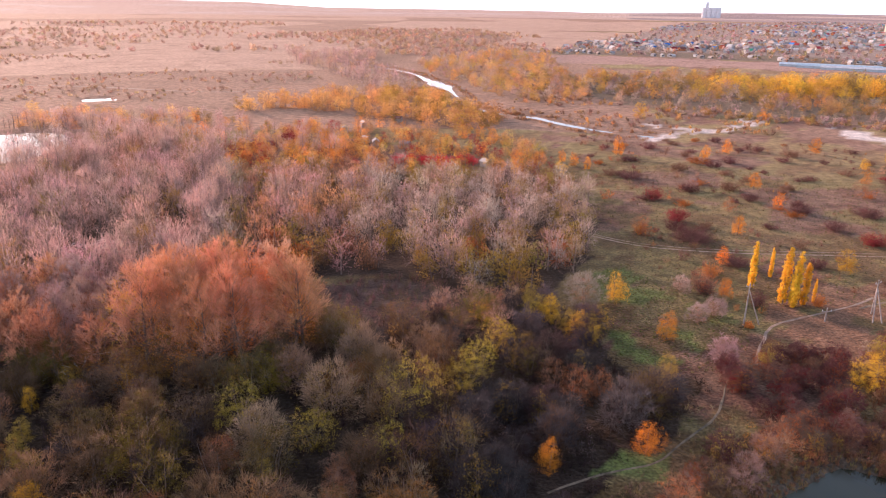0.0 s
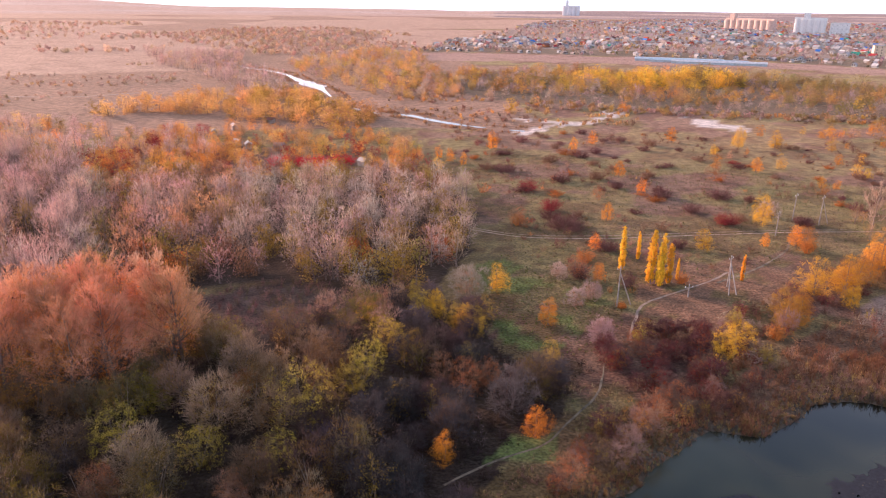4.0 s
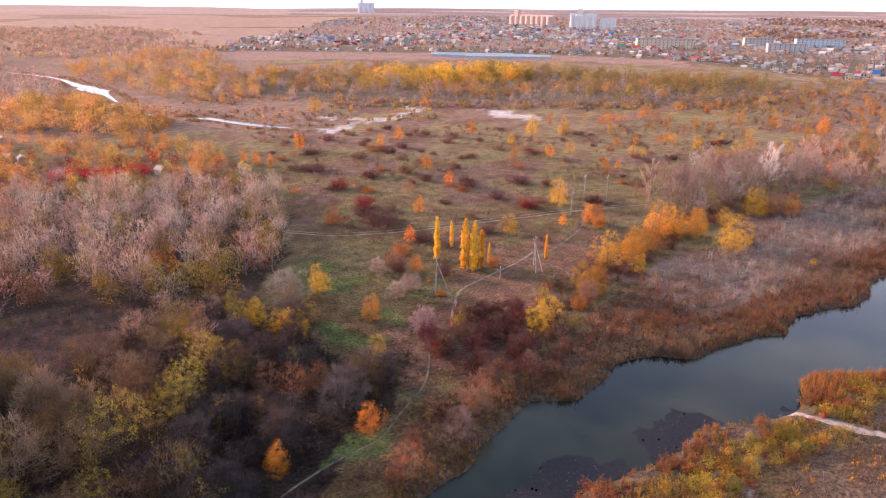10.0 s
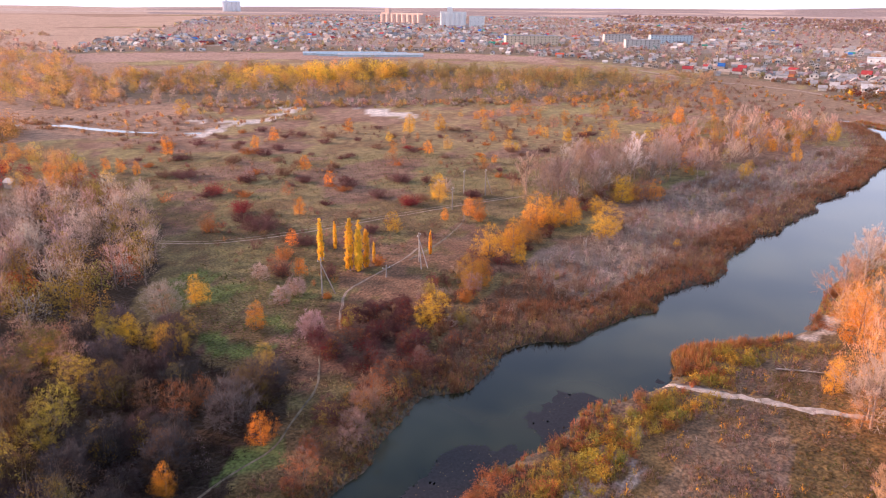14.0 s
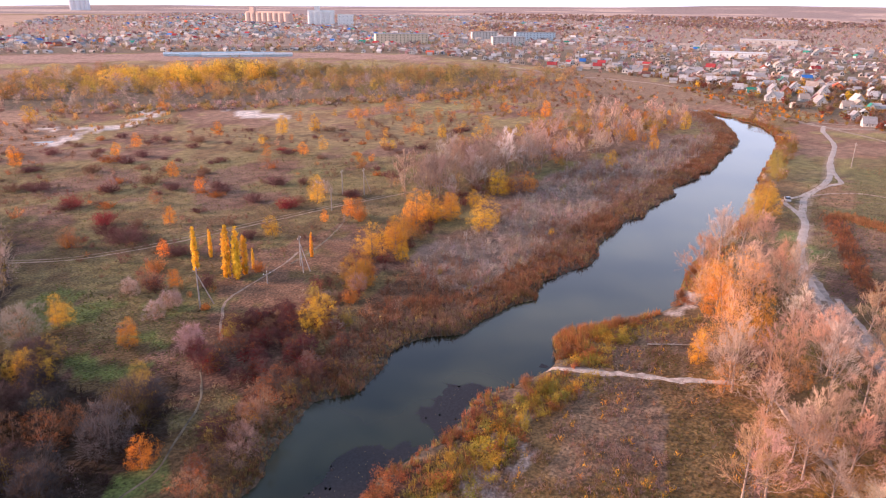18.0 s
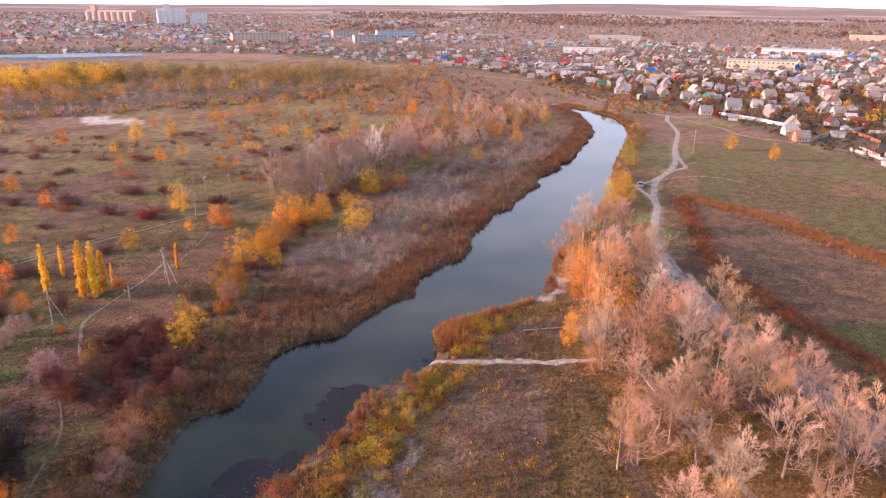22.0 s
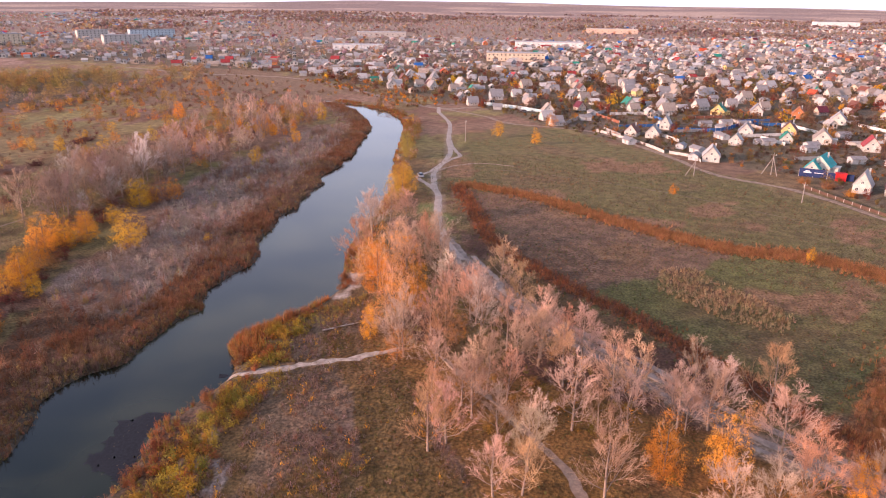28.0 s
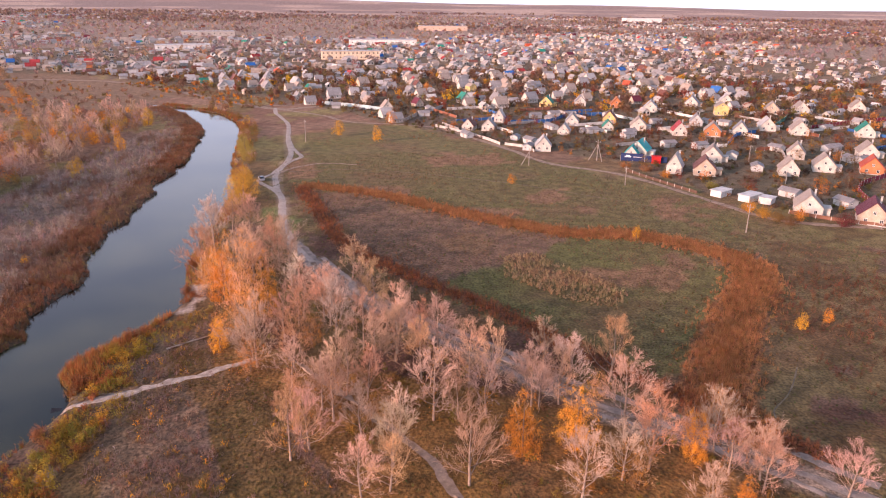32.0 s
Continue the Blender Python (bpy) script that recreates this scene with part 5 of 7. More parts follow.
# scattered trees and bushes of the flood plain
p = scatter([(-420, 400), (-170, 400), (-150, 450), (-60, 440), (-100, 560), (-150, 690), (-420, 760), (-600, 600)], 8, 36, lambda p: (cloud(p, 70, 97) + 0.1 * g.random(len(p)) > 0.67) & ~in_ellipse(p, FAR_POND, 1.6))
# bush browns lifted the same way, with haze in the tint
mass("plain_bushes", FAR_BUSH, p, g.uniform(0.4, 1.2, len(p)), choose(g, len(p), (4, (0.44, 0.3, 0.215)), (1.5, (0.5, 0.33, 0.16)), (2, (0.36, 0.24, 0.17))), "scattered brown bushes on the far plain", "bushes", 37)
p = scatter([(-400, 300), (-110, 300), (-80, 330), (-120, 362), (-400, 380)], 9, 150, lambda p: cloud(p, 40, 151) > 0.5)
mass("plain_trees", LOW_LEAFY, p, g.uniform(0.35, 0.8, len(p)), choose(g, len(p), (3, AMBER), (2, TAWNY), (2, MAUVE)), "orange and brown trees on the flood plain", "trees", 152)
p = scatter([(30, 375), (60, 505), (110, 405), (180, 360), (150, 320), (95, 318)], 6, 153, lambda p: (cloud(p, 25, 154) > 0.45) & off_creek(p))
mass("creek_bushes", FAR_BUSH, p, g.uniform(0.4, 1.3, len(p)), choose(g, len(p), (3, (0.3, 0.18, 0.12)), (2, TAWNY), (1, AMBER)), "brown bushes beside the creek", "bushes", 43)
p = np.vstack([along(CREEK_LINE[:, :2], 4, 11, 400, g, 0.0, 1.0), along(CREEK_LINE[:, :2], -11, -4, 400, g, 0.0, 1.0)])
w = np.interp(p[:, 1], CREEK_LINE[::-1, 1], CREEK_LINE[::-1, 2])
p = p[away(p, CREEK_LINE[:, :2]) > w * 1.1 + 1.5]
mass("creek_reeds", FAR_BUSH, p, g.uniform(0.3, 0.7, len(p)), choose(g, len(p), (3, (0.34, 0.19, 0.1)), (1, TAWNY)), "brown reeds and bushes along the creek", "reeds", 155)
# the meadow's bushes
p = scatter(MEADOW, 6.2, 44, lambda p: (cloud(p, 32, 101) > 0.585))
s = g.uniform(0.35, 0.9, len(p)) * (1 + 0.9 * (g.random(len(p)) < 0.14))
mass("meadow_bushes", BUSH, p, s, choose(g, len(p), (4, (0.23, 0.13, 0.085)), (1.5, (0.17, 0.07, 0.06)), (0.8, (0.42, 0.2, 0.07)), (2, (0.3, 0.2, 0.12))), "low dark red and brown bushes scattered in the meadow", "bushes", 45)
p = scatter([(130, 215), (230, 170), (330, 195), (460, 300), (440, 335), (320, 310), (180, 290)], 11, 46, lambda p: g.random(len(p)) < np.where(p[:, 0] < 230, 0.4, 0.75))
mass("meadow_trees", MID_LEAFY, p, g.uniform(0.3, 0.85, len(p)), choose(g, len(p), (3, (0.6, 0.24, 0.04)), (2, (0.58, 0.33, 0.05)), (2, (0.32, 0.2, 0.06)), (1.5, TAWNY)), "scattered orange trees in the far meadow", "trees", 47)
p = scatter([(300, 185), (360, 170), (420, 185), (520, 310), (500, 350), (400, 322), (320, 300), (280, 240)], 8.5, 198, lambda p: (cloud(p, 35, 199) > 0.42) & (away(p, LEFT_LINE) > 4))
mass("dry_meadow_bushes", FAR_BUSH, p, g.uniform(0.4, 1.3, len(p)), choose(g, len(p), (3, (0.36, 0.24, 0.18)), (2, (0.3, 0.17, 0.1)), (1.2, (0.54, 0.27, 0.07)), (1, (0.28, 0.2, 0.07))), "mauve and orange bushes of the dry meadow", "bushes", 200)
p = along(LEFT_LINE, 0.0, 4.0, 2400, g, 0.03, 0.34)
p = p[~inside(p, RIVER)]
mass("bank_sedge", REED, p, g.uniform(0.3, 0.6, len(p)), choose(g, len(p), (3, (0.30, 0.19, 0.07)), (2, (0.2, 0.12, 0.06)), (1, (0.36, 0.26, 0.08))), "yellow brown sedge along the river's edge", "sedge", 110)
p = scatter([(205, 150), (330, 150), (370, 175), (350, 215), (260, 205), (200, 185)], 4.2, 112, lambda p: cloud(p, 20, 113) > 0.48)
mass("marsh_edge_bushes", BUSH, p, g.uniform(0.5, 1.3, len(p)), choose(g, len(p), (3, (0.30, 0.15, 0.10)), (2, (0.46, 0.19, 0.04)), (2, (0.26, 0.16, 0.13))), "russet bushes between the meadow and the marsh", "bushes", 113)
# thicket undergrowth, tinted near black for the shade between the trees
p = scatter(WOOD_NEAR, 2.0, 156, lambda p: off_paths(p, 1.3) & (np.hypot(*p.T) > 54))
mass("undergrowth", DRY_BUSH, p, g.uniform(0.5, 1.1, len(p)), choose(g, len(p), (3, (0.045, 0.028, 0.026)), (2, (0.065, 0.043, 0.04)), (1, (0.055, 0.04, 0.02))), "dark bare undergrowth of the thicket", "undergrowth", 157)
p = scatter([(GLADE[0] + 1.1 * GLADE[2] * math.cos(a), GLADE[1] + 1.1 * GLADE[3] * math.sin(a)) for a in np.linspace(0, 6.1, 24)], 1.5, 158)
mass("glade_brush", DRY_BUSH, p, g.uniform(0.4, 0.9, len(p)), choose(g, len(p), (4, (0.19, 0.105, 0.095)), (2, (0.15, 0.11, 0.06)), (1, (0.22, 0.135, 0.115))), "purplish brown brush in a glade of the woods", "brush", 159)
p = scatter([(35, 90), (45, 90), (44, 82), (36, 77.5), (31, 77)], 0.8, 160, lambda p: off_paths(p, 0.8))
mass("dry_grass", WEED, p, g.uniform(0.5, 1.0, len(p)), choose(g, len(p), (3, (0.3, 0.22, 0.12)), (1, (0.22, 0.19, 0.07))), "pale dry grass beside the footpath", "grass", 161)
p = along(spline([(64, 96), (80, 107), (96, 117), (112, 123), (128, 130), (150, 138), (175, 142)]), -6, 6, 230, g)
mass("willow_shrubs", BUSH, p, g.uniform(0.5, 1.3, len(p)), choose(g, len(p), (3, (0.2, 0.1, 0.075)), (2, (0.3, 0.17, 0.08)), (1, (0.17, 0.06, 0.05)), (1, (0.32, 0.22, 0.17))), "maroon and brown shrubs at the feet of the willows", "shrubs", 163)
p = scatter([(132, 136), (160, 138), (205, 141), (300, 146), (345, 165), (330, 190), (215, 170), (180, 174), (140, 162)], 6.6, 167, lambda p: g.random(len(p)) < 0.8)
mass("grove_understory", MID_BARE, p, g.uniform(0.25, 0.6, len(p)), choose(g, len(p), (3, (0.36, 0.25, 0.2)), (2, TAWNY), (1.5, (0.5, 0.28, 0.1)), (1, (0.44, 0.36, 0.3))), "mauve and tawny undergrowth of the pale grove", "shrubs", 168)
p = scatter([(200, 140), (300, 145), (345, 165), (340, 200), (260, 192), (205, 176)], 7.6, 173, lambda p: g.random(len(p)) < 0.85)
mass("grove_orange_trees", MID_LEAFY, p, g.uniform(0.25, 0.85, len(p)), choose(g, len(p), (3, (0.56, 0.24, 0.05)), (1.5, (0.56, 0.34, 0.06)), (3, (0.36, 0.2, 0.1)), (2, (0.3, 0.17, 0.11))), "orange and tawny trees along the marsh", "trees", 174)
# marsh, reeds, weeds
p = scatter(MARSH, 1.9, 48, lambda p: away(p, LEFT_LINE) > 5)
streak = value_noise(np.stack([p @ np.array([0.97, 0.22]) * 0.22, p @ np.array([-0.22, 0.97])], 1), 4.5, 194) + 0.35 * cloud(p, 14, 195)
col = np.where((streak > 0.82)[:, None], choose(g, len(p), (3, (0.26, 0.15, 0.1)), (1, (0.2, 0.12, 0.09))), choose(g, len(p), (5, (0.39, 0.3, 0.245)), (2, (0.34, 0.235, 0.175)), (0.2, GREENISH)))
col = np.where((streak < 0.42)[:, None], choose(g, len(p), (2, (0.46, 0.36, 0.28)), (1, (0.4, 0.27, 0.18))), col)
near_end = p[:, 0] + 22 * (cloud(p, 12, 205) - 0.5) < 100
col = np.where(near_end[:, None], choose(g, len(p), (4, (0.2, 0.096, 0.05)), (2, (0.15, 0.078, 0.05)), (1, (0.27, 0.15, 0.08)), (0.6, (0.3, 0.2, 0.13))), col)
mass("marsh_shrubs", DRY_BUSH, p, g.uniform(0.5, 1.25, len(p)) * np.where(streak > 0.82, 1.2, 1.0), col, "grey leafless marsh shrubs and dead reeds", "shrubs", 49)


p = along(LEFT_LINE, 0.0, 10.0, 11500, g, 0.10, 0.97)
p = p[~inside(p, RIVER) & ((cloud(p, 9, 103) + 0.25 * np.clip(p[:, 0] / 60 - 0.7, -1, 1) > 0.40) | (away(p, LEFT_LINE) < 2.2))]
patch = cloud(p, 16, 196)
col = np.where((patch > 0.5)[:, None], choose(g, len(p), (4, (0.31, 0.15, 0.075)), (2, (0.25, 0.125, 0.068))), choose(g, len(p), (3, (0.25, 0.145, 0.1)), (2, (0.3, 0.19, 0.12)), (1, (0.38, 0.25, 0.1))))
mass("reed_bank", REED, p, g.uniform(0.45, 0.95, len(p)) * np.where(p[:, 0] < 50, 0.6, 1.0) * (0.6 + 0.75 * cloud(p, 9, 197)), col, "rust brown reeds along the river's edge", "reeds", 50)
p = along(LEFT_LINE, 9.0, 16.0, 2400, g, 0.22, 0.95)
col = np.where((p[:, 0] < 96)[:, None], choose(g, len(p), (3, (0.24, 0.115, 0.055)), (2, (0.18, 0.09, 0.05))), choose(g, len(p), (3, (0.34, 0.21, 0.145)), (2, (0.36, 0.27, 0.22))))
mass("reed_marsh", REED, p, g.uniform(0.5, 1.0, len(p)), col, "pale brown dead reeds in the marsh", "reeds", 51)
p = along(RIGHT_LINE, -4.5, 0.0, 5200, g, 0.04, 0.98)
p = p[~inside(p, RIVER) & ((cloud(p, 10, 105) > 0.45) | (away(p, RIGHT_LINE) < 1.2)) & (np.hypot(p[:, 0] - 85, p[:, 1] - 57) > 3) & ~((p[:, 0] > 117) & (p[:, 0] < 132))]
mass("reed_shore", REED, p, g.uniform(0.4, 0.85, len(p)), choose(g, len(p), (4, (0.36, 0.14, 0.06)), (2, (0.30, 0.2, 0.05)), (1, (0.4, 0.28, 0.06))), "red brown reeds and sedge on the near shore", "reeds", 52)
p = scatter([(89, 58.5), (93, 63.4), (97, 64.2), (102, 63.8), (108, 60), (119, 56), (118, 54.6), (108, 57.5), (101, 58.5), (96, 57), (92, 56)], 0.62, 53, lambda p: ~inside(p, RIVER))
mass("reed_spit", SEDGE, p, g.uniform(0.65, 1.1, len(p)), choose(g, len(p), (4, (0.38, 0.155, 0.05)), (1.5, (0.36, 0.22, 0.06))), "rusty red reeds on a small spit", "reeds", 54)
width = np.interp(np.arange(len(BAND)), [0, len(BAND) * 0.55, len(BAND) * 0.7, len(BAND)], [3.6, 4.6, 5.4, 5.4])
k = np.searchsorted(np.cumsum(width) / width.sum(), g.random(12000))
p = BAND[np.minimum(k, len(BAND) - 1)] + g.normal(size=(12000, 2)) * (width[np.minimum(k, len(BAND) - 1)] * 0.5)[:, None]
mass("reed_ditch", SEDGE, p, g.uniform(0.4, 0.75, len(p)), choose(g, len(p), (4, (0.46, 0.225, 0.09)), (2, (0.36, 0.175, 0.08))), "band of orange brown reeds in a meadow ditch", "reeds", 55)
k = g.integers(0, len(ROADSIDE), 3000)
p = ROADSIDE[k] + g.normal(size=(3000, 2)) * 1.5
mass("reed_roadside", REED, p, g.uniform(0.4, 0.75, len(p)), choose(g, len(p), (3, (0.36, 0.14, 0.06)), (2, (0.22, 0.11, 0.07))), "rust brown reeds beside the dirt road", "reeds", 56)
p = scatter([(141, -8), (154, -9), (157, -17), (148, -22.5), (140, -31), (133.5, -33.5), (126, -30), (129.5, -20), (136, -14)], 0.75, 57, lambda p: cloud(p, 7, 107) > 0.2)
mass("dry_reeds", REED, p, g.uniform(0.45, 0.75, len(p)), choose(g, len(p), (3, (0.5, 0.34, 0.18)), (1, (0.42, 0.26, 0.13))), "patch of straw coloured dry reeds", "reeds", 58)
ragged = lambda p: ~inside(p + 9 * np.stack([cloud(p, 6, 207) - 0.5, cloud(p, 6, 208) - 0.5], 1), BANK_GRASS)
p = scatter(BANK_FIELD, 0.68, 59, lambda p: off_paths(p, 1.2) & ~inside(p, RIVER) & (cloud(p, 12, 109) > 0.35) & ~inside(p, LANE) & (ragged(p) | (g.random(len(p)) < 0.1)))
edge = away(p, RIGHT_LINE) < 9
mass("bank_weeds", WEED, p, g.uniform(0.6, 1.4, len(p)), np.where(edge[:, None], choose(g, len(p), (3, (0.3, 0.24, 0.06)), (2, (0.5, 0.3, 0.05)), (2, (0.3, 0.15, 0.07))), choose(g, len(p), (4, (0.28, 0.185, 0.155)), (2, (0.27, 0.155, 0.09)), (1, (0.19, 0.14, 0.04)), (0.45, (0.72, 0.36, 0.03)))),
     "dry brown and yellow weeds on the near bank", "weeds", 60)
p = scatter([(46, 50), (62, 54.5), (78, 55.5), (90, 56.5), (102, 59.5), (110, 56), (100, 53), (88, 50), (70, 49), (50, 43)], 1.55, 72, lambda p: (away(p, RIGHT_LINE) > 1.5) & off_paths(p, 1.5) & (g.random(len(p)) < 0.75))
mass("bank_shrubs", BUSH, p, g.uniform(0.35, 0.95, len(p)), choose(g, len(p), (4, (0.40, 0.29, 0.045)), (2, (0.56, 0.32, 0.035)), (2, (0.36, 0.13, 0.045)), (1, (0.28, 0.24, 0.05))), "low yellow and olive shrubs along the near shore", "shrubs", 73)
# dark mats of floating water plants off the near shore, made of small jointed cells
step = 0.4
cx, cy = np.meshgrid(np.arange(20, 100, step), np.arange(34, 70, step), indexing="ij")
grid = np.stack([cx, cy], -1).reshape(-1, 2)
near = away(grid, RIGHT_LINE)
keep = inside(grid, RIVER) & (near < 6.5) & (grid[:, 0] < 86) & (cloud(grid, 11, 121) + 0.12 * (value_noise(grid, 1.1, 122) - 0.5) - 0.034 * near > 0.38)
corner = {}
V, F = [], []
for x, y in np.round(grid[keep] / step).astype(int):
    f = []
    for dx, dy in ((0, 0), (1, 0), (1, 1), (0, 1)):
        k = (int(x) + dx, int(y) + dy)
        if k not in corner:
            corner[k] = len(V)
            V.append((k[0] * step + g.normal() * 0.09, k[1] * step + g.normal() * 0.09, -0.738))
        f.append(corner[k])
    F += [(f[0], f[1], f[2]), (f[0], f[2], f[3])]
MAT = plain("floating_weed", (0.017, 0.016, 0.02), 0.7, 2.5, 0.6, 1.6, 0.35)
tagged(new("water_plants", mesh_from("water_plants", V, F, [MAT], smooth=True)), "dark mats of floating water plants near the shore", "water plants", kind="stuff")
p = grid[keep][g.random(keep.sum()) < 0.05]
v, f = flakes(np.column_stack([p + g.normal(size=p.shape) * 0.3, np.full(len(p), -0.725)]), 0.16, g, np.tile((0.0, 0.0, 3.0), (len(p), 1)))
tagged(new("floating_leaves", mesh_from("floating_leaves", v, f, [MANY], tint=np.tile((0.32, 0.24, 0.12), (len(v), 1)))), "fallen yellow leaves drifting on water plants", "leaves", kind="stuff")
p = scatter([(168, 63), (140, 54), (116, 44), (98, 30), (82, 16), (68, 6), (62, -30), (70, -48), (84, -36), (98, -14), (126, 22), (150, 42), (172, 55)], 3.4, 74, lambda p: off_paths(p, 2.0) & (cloud(p, 14, 123) > 0.5))
mass("grove_shrubs", BUSH, p, g.uniform(0.3, 0.8, len(p)), choose(g, len(p), (3, (0.28, 0.2, 0.04)), (2, (0.4, 0.2, 0.04)), (2, (0.24, 0.14, 0.07))), "low olive and orange shrubs under the bare poplars", "shrubs", 75)
SHORE_BAND = [(44, 51), (60, 55), (78, 56), (92, 57), (104, 59), (112, 56), (104, 51.5), (88, 47), (70, 44.5), (54, 40), (44, 40)]
p = scatter(SHORE_BAND, 0.85, 182, lambda p: off_paths(p, 1.2) & ~inside(p, RIVER) & (away(p, RIGHT_LINE) > 1.0) & (away(p, RIGHT_LINE) < 10) & (cloud(p, 7, 183) > 0.36))
mass("bank_herbs", DRY_BUSH, p, g.uniform(0.3, 0.7, len(p)), choose(g, len(p), (4, (0.34, 0.26, 0.05)), (2, (0.26, 0.22, 0.045)), (2, (0.46, 0.28, 0.04)), (1.5, (0.36, 0.17, 0.06))), "olive and yellow herbs along the near shore", "herbs", 184)
p = scatter([(46, 34), (62, 40), (80, 45), (92, 46), (96, 38), (84, 29), (70, 20), (50, 22)], 1.25, 185, lambda p: off_paths(p, 1.4) & ~inside(p, LANE) & ragged(p) & (cloud(p, 11, 186) > 0.38))
patch = cloud(p, 13, 206)
col = np.where((patch > 0.55)[:, None], choose(g, len(p), (3, (0.3, 0.19, 0.075)), (2, (0.2, 0.17, 0.05)), (1, (0.4, 0.21, 0.06))), choose(g, len(p), (4, (0.33, 0.225, 0.175)), (2, (0.36, 0.23, 0.15)), (1, (0.3, 0.16, 0.08))))
mass("bank_brush", DRY_BUSH, p, g.uniform(0.25, 0.62, len(p)), col, "mauve brown dry brush on the near bank", "brush", 187)
p = along(RIGHT_LINE, -3.2, -0.4, 420, g, 0.05, 0.4)
p = p[~inside(p, RIVER) & (cloud(p, 9, 188) > 0.48) & (np.hypot(p[:, 0] - 85, p[:, 1] - 57) > 4)]
mass("shore_bushes", BUSH, p, g.uniform(0.5, 0.95, len(p)), choose(g, len(p), (4, (0.36, 0.14, 0.055)), (2, (0.26, 0.12, 0.06))), "rusty red bushes at the water's edge", "bushes", 189)
# grass; the tufts in WOOD_NEAR are darkened, its shade painted into their colour
for poly, gap, seed, cols, label in ((MEADOW, 1.45, 62, ((3, (0.165, 0.13, 0.055)), (2, (0.125, 0.125, 0.037)), (1, (0.165, 0.09, 0.048))), "dry olive grass of the meadow"),
                                     ([(66, 12), (104, 42), (118, 50), (160, 62), (215, 66), (330, 80), (320, 20), (255, -30), (210, -72), (150, -110), (110, -90), (60, -45)], 1.4, 63,
                                      ((4, (0.115, 0.122, 0.034)), (2, (0.15, 0.105, 0.044)), (1, (0.15, 0.078, 0.04))), "green brown grass of the riverside meadow"),
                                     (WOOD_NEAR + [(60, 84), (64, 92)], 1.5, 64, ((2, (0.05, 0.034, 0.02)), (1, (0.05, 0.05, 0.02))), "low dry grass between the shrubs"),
                                     (CORNER, 0.9, 65, ((4, (0.108, 0.122, 0.03)), (2, (0.15, 0.13, 0.045)), (1.5, (0.15, 0.1, 0.05))), "short green grass in a corner of the meadow"),
                                     (BANK_GRASS, 0.9, 66, ((3, (0.135, 0.098, 0.032)), (2, (0.1, 0.1, 0.03)), (1.5, (0.2, 0.1, 0.034))), "olive and rust coloured grass under bare poplars")):
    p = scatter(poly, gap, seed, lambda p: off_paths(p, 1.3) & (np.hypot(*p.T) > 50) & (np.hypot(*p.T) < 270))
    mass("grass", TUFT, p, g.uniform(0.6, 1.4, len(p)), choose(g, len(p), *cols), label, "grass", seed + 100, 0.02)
p = scatter([(125, -90), (110, -60), (130, -58), (160, -72), (180, -84), (160, -110)], 2.6, 67, lambda p: cloud(p, 9, 111) > 0.48)
mass("meadow_scrub", WEED, p, g.uniform(0.6, 1.1, len(p)), choose(g, len(p), (3, (0.33, 0.15, 0.08)), (1, (0.25, 0.15, 0.11))), "russet scrub in the riverside meadow", "scrub", 68)
p = scatter([(92, -62), (112, -57), (131, -61), (150, -74), (165, -95), (150, -122), (112, -112), (90, -90)], 1.7, 176, lambda p: cloud(p, 11, 177) > 0.46)
mass("russet_bushes", DRY_BUSH, p, g.uniform(0.35, 0.8, len(p)), choose(g, len(p), (4, (0.24, 0.1, 0.055)), (2, (0.16, 0.085, 0.05)), (1, (0.3, 0.17, 0.08))), "low russet bushes at the corner of the meadow", "bushes", 178)
p = scatter([(120, -92), (110, -58), (150, -68), (175, -45), (190, 0), (216, 48), (300, 70), (320, 20), (255, -30), (205, -74), (160, -110)], 2.0, 76, lambda p: (cloud(p, 24, 127) > 0.53) & (away(p, BAND) > 4))
mass("meadow_scrub", WEED, p, g.uniform(0.4, 0.9, len(p)), choose(g, len(p), (3, (0.24, 0.12, 0.06)), (2, (0.27, 0.19, 0.09)), (1, (0.2, 0.1, 0.07))), "russet and straw coloured scrub in the riverside meadow", "scrub", 77)
p = scatter([(150, 30), (200, 40), (290, 66), (325, 20), (255, -32), (205, -74), (150, -112), (104, -80), (110, -56), (160, -62), (172, -30), (140, -10), (112, -12)], 2.3, 201, lambda p: away(p, BAND) > 5)
run = value_noise(np.stack([p @ np.array([0.48, 0.87]) * 0.16, p @ np.array([-0.87, 0.48])], 1), 4.0, 202) + 0.4 * cloud(p, 22, 203)
p = p[run > 0.86]
mass("scrub_rows", DRY_BUSH, p, g.uniform(0.18, 0.45, len(p)), choose(g, len(p), (3, (0.24, 0.13, 0.065)), (2, (0.3, 0.2, 0.1)), (1, (0.17, 0.1, 0.06)), (0.7, (0.4, 0.19, 0.07))), "rows of low russet scrub across the riverside meadow", "scrub", 204)
p = scatter(REED_LOOP, 1.7, 78, lambda p: (cloud(p, 20, 129) > 0.5) & (away(p, BAND) > 3))
mass("ditch_scrub", WEED, p, g.uniform(0.4, 0.9, len(p)), choose(g, len(p), (3, (0.2, 0.11, 0.075)), (2, (0.3, 0.14, 0.06)), (1, (0.17, 0.13, 0.05))), "brown scrub inside the ring of reeds", "scrub", 79)
p = scatter([(395, 95), (440, 150), (500, 230), (480, 240), (420, 165), (375, 130)], 4.2, 69, lambda p: (away(p, RIGHT_LINE) > 2) & (away(p, LEFT_LINE) > 2))
mass("bank_bushes", FAR_BUSH, p, g.uniform(0.5, 1.0, len(p)), choose(g, len(p), (3, (0.3, 0.18, 0.1)), (1, OLIVE), (1, ORANGE)), "brown bushes on the far river bank", "bushes", 70)
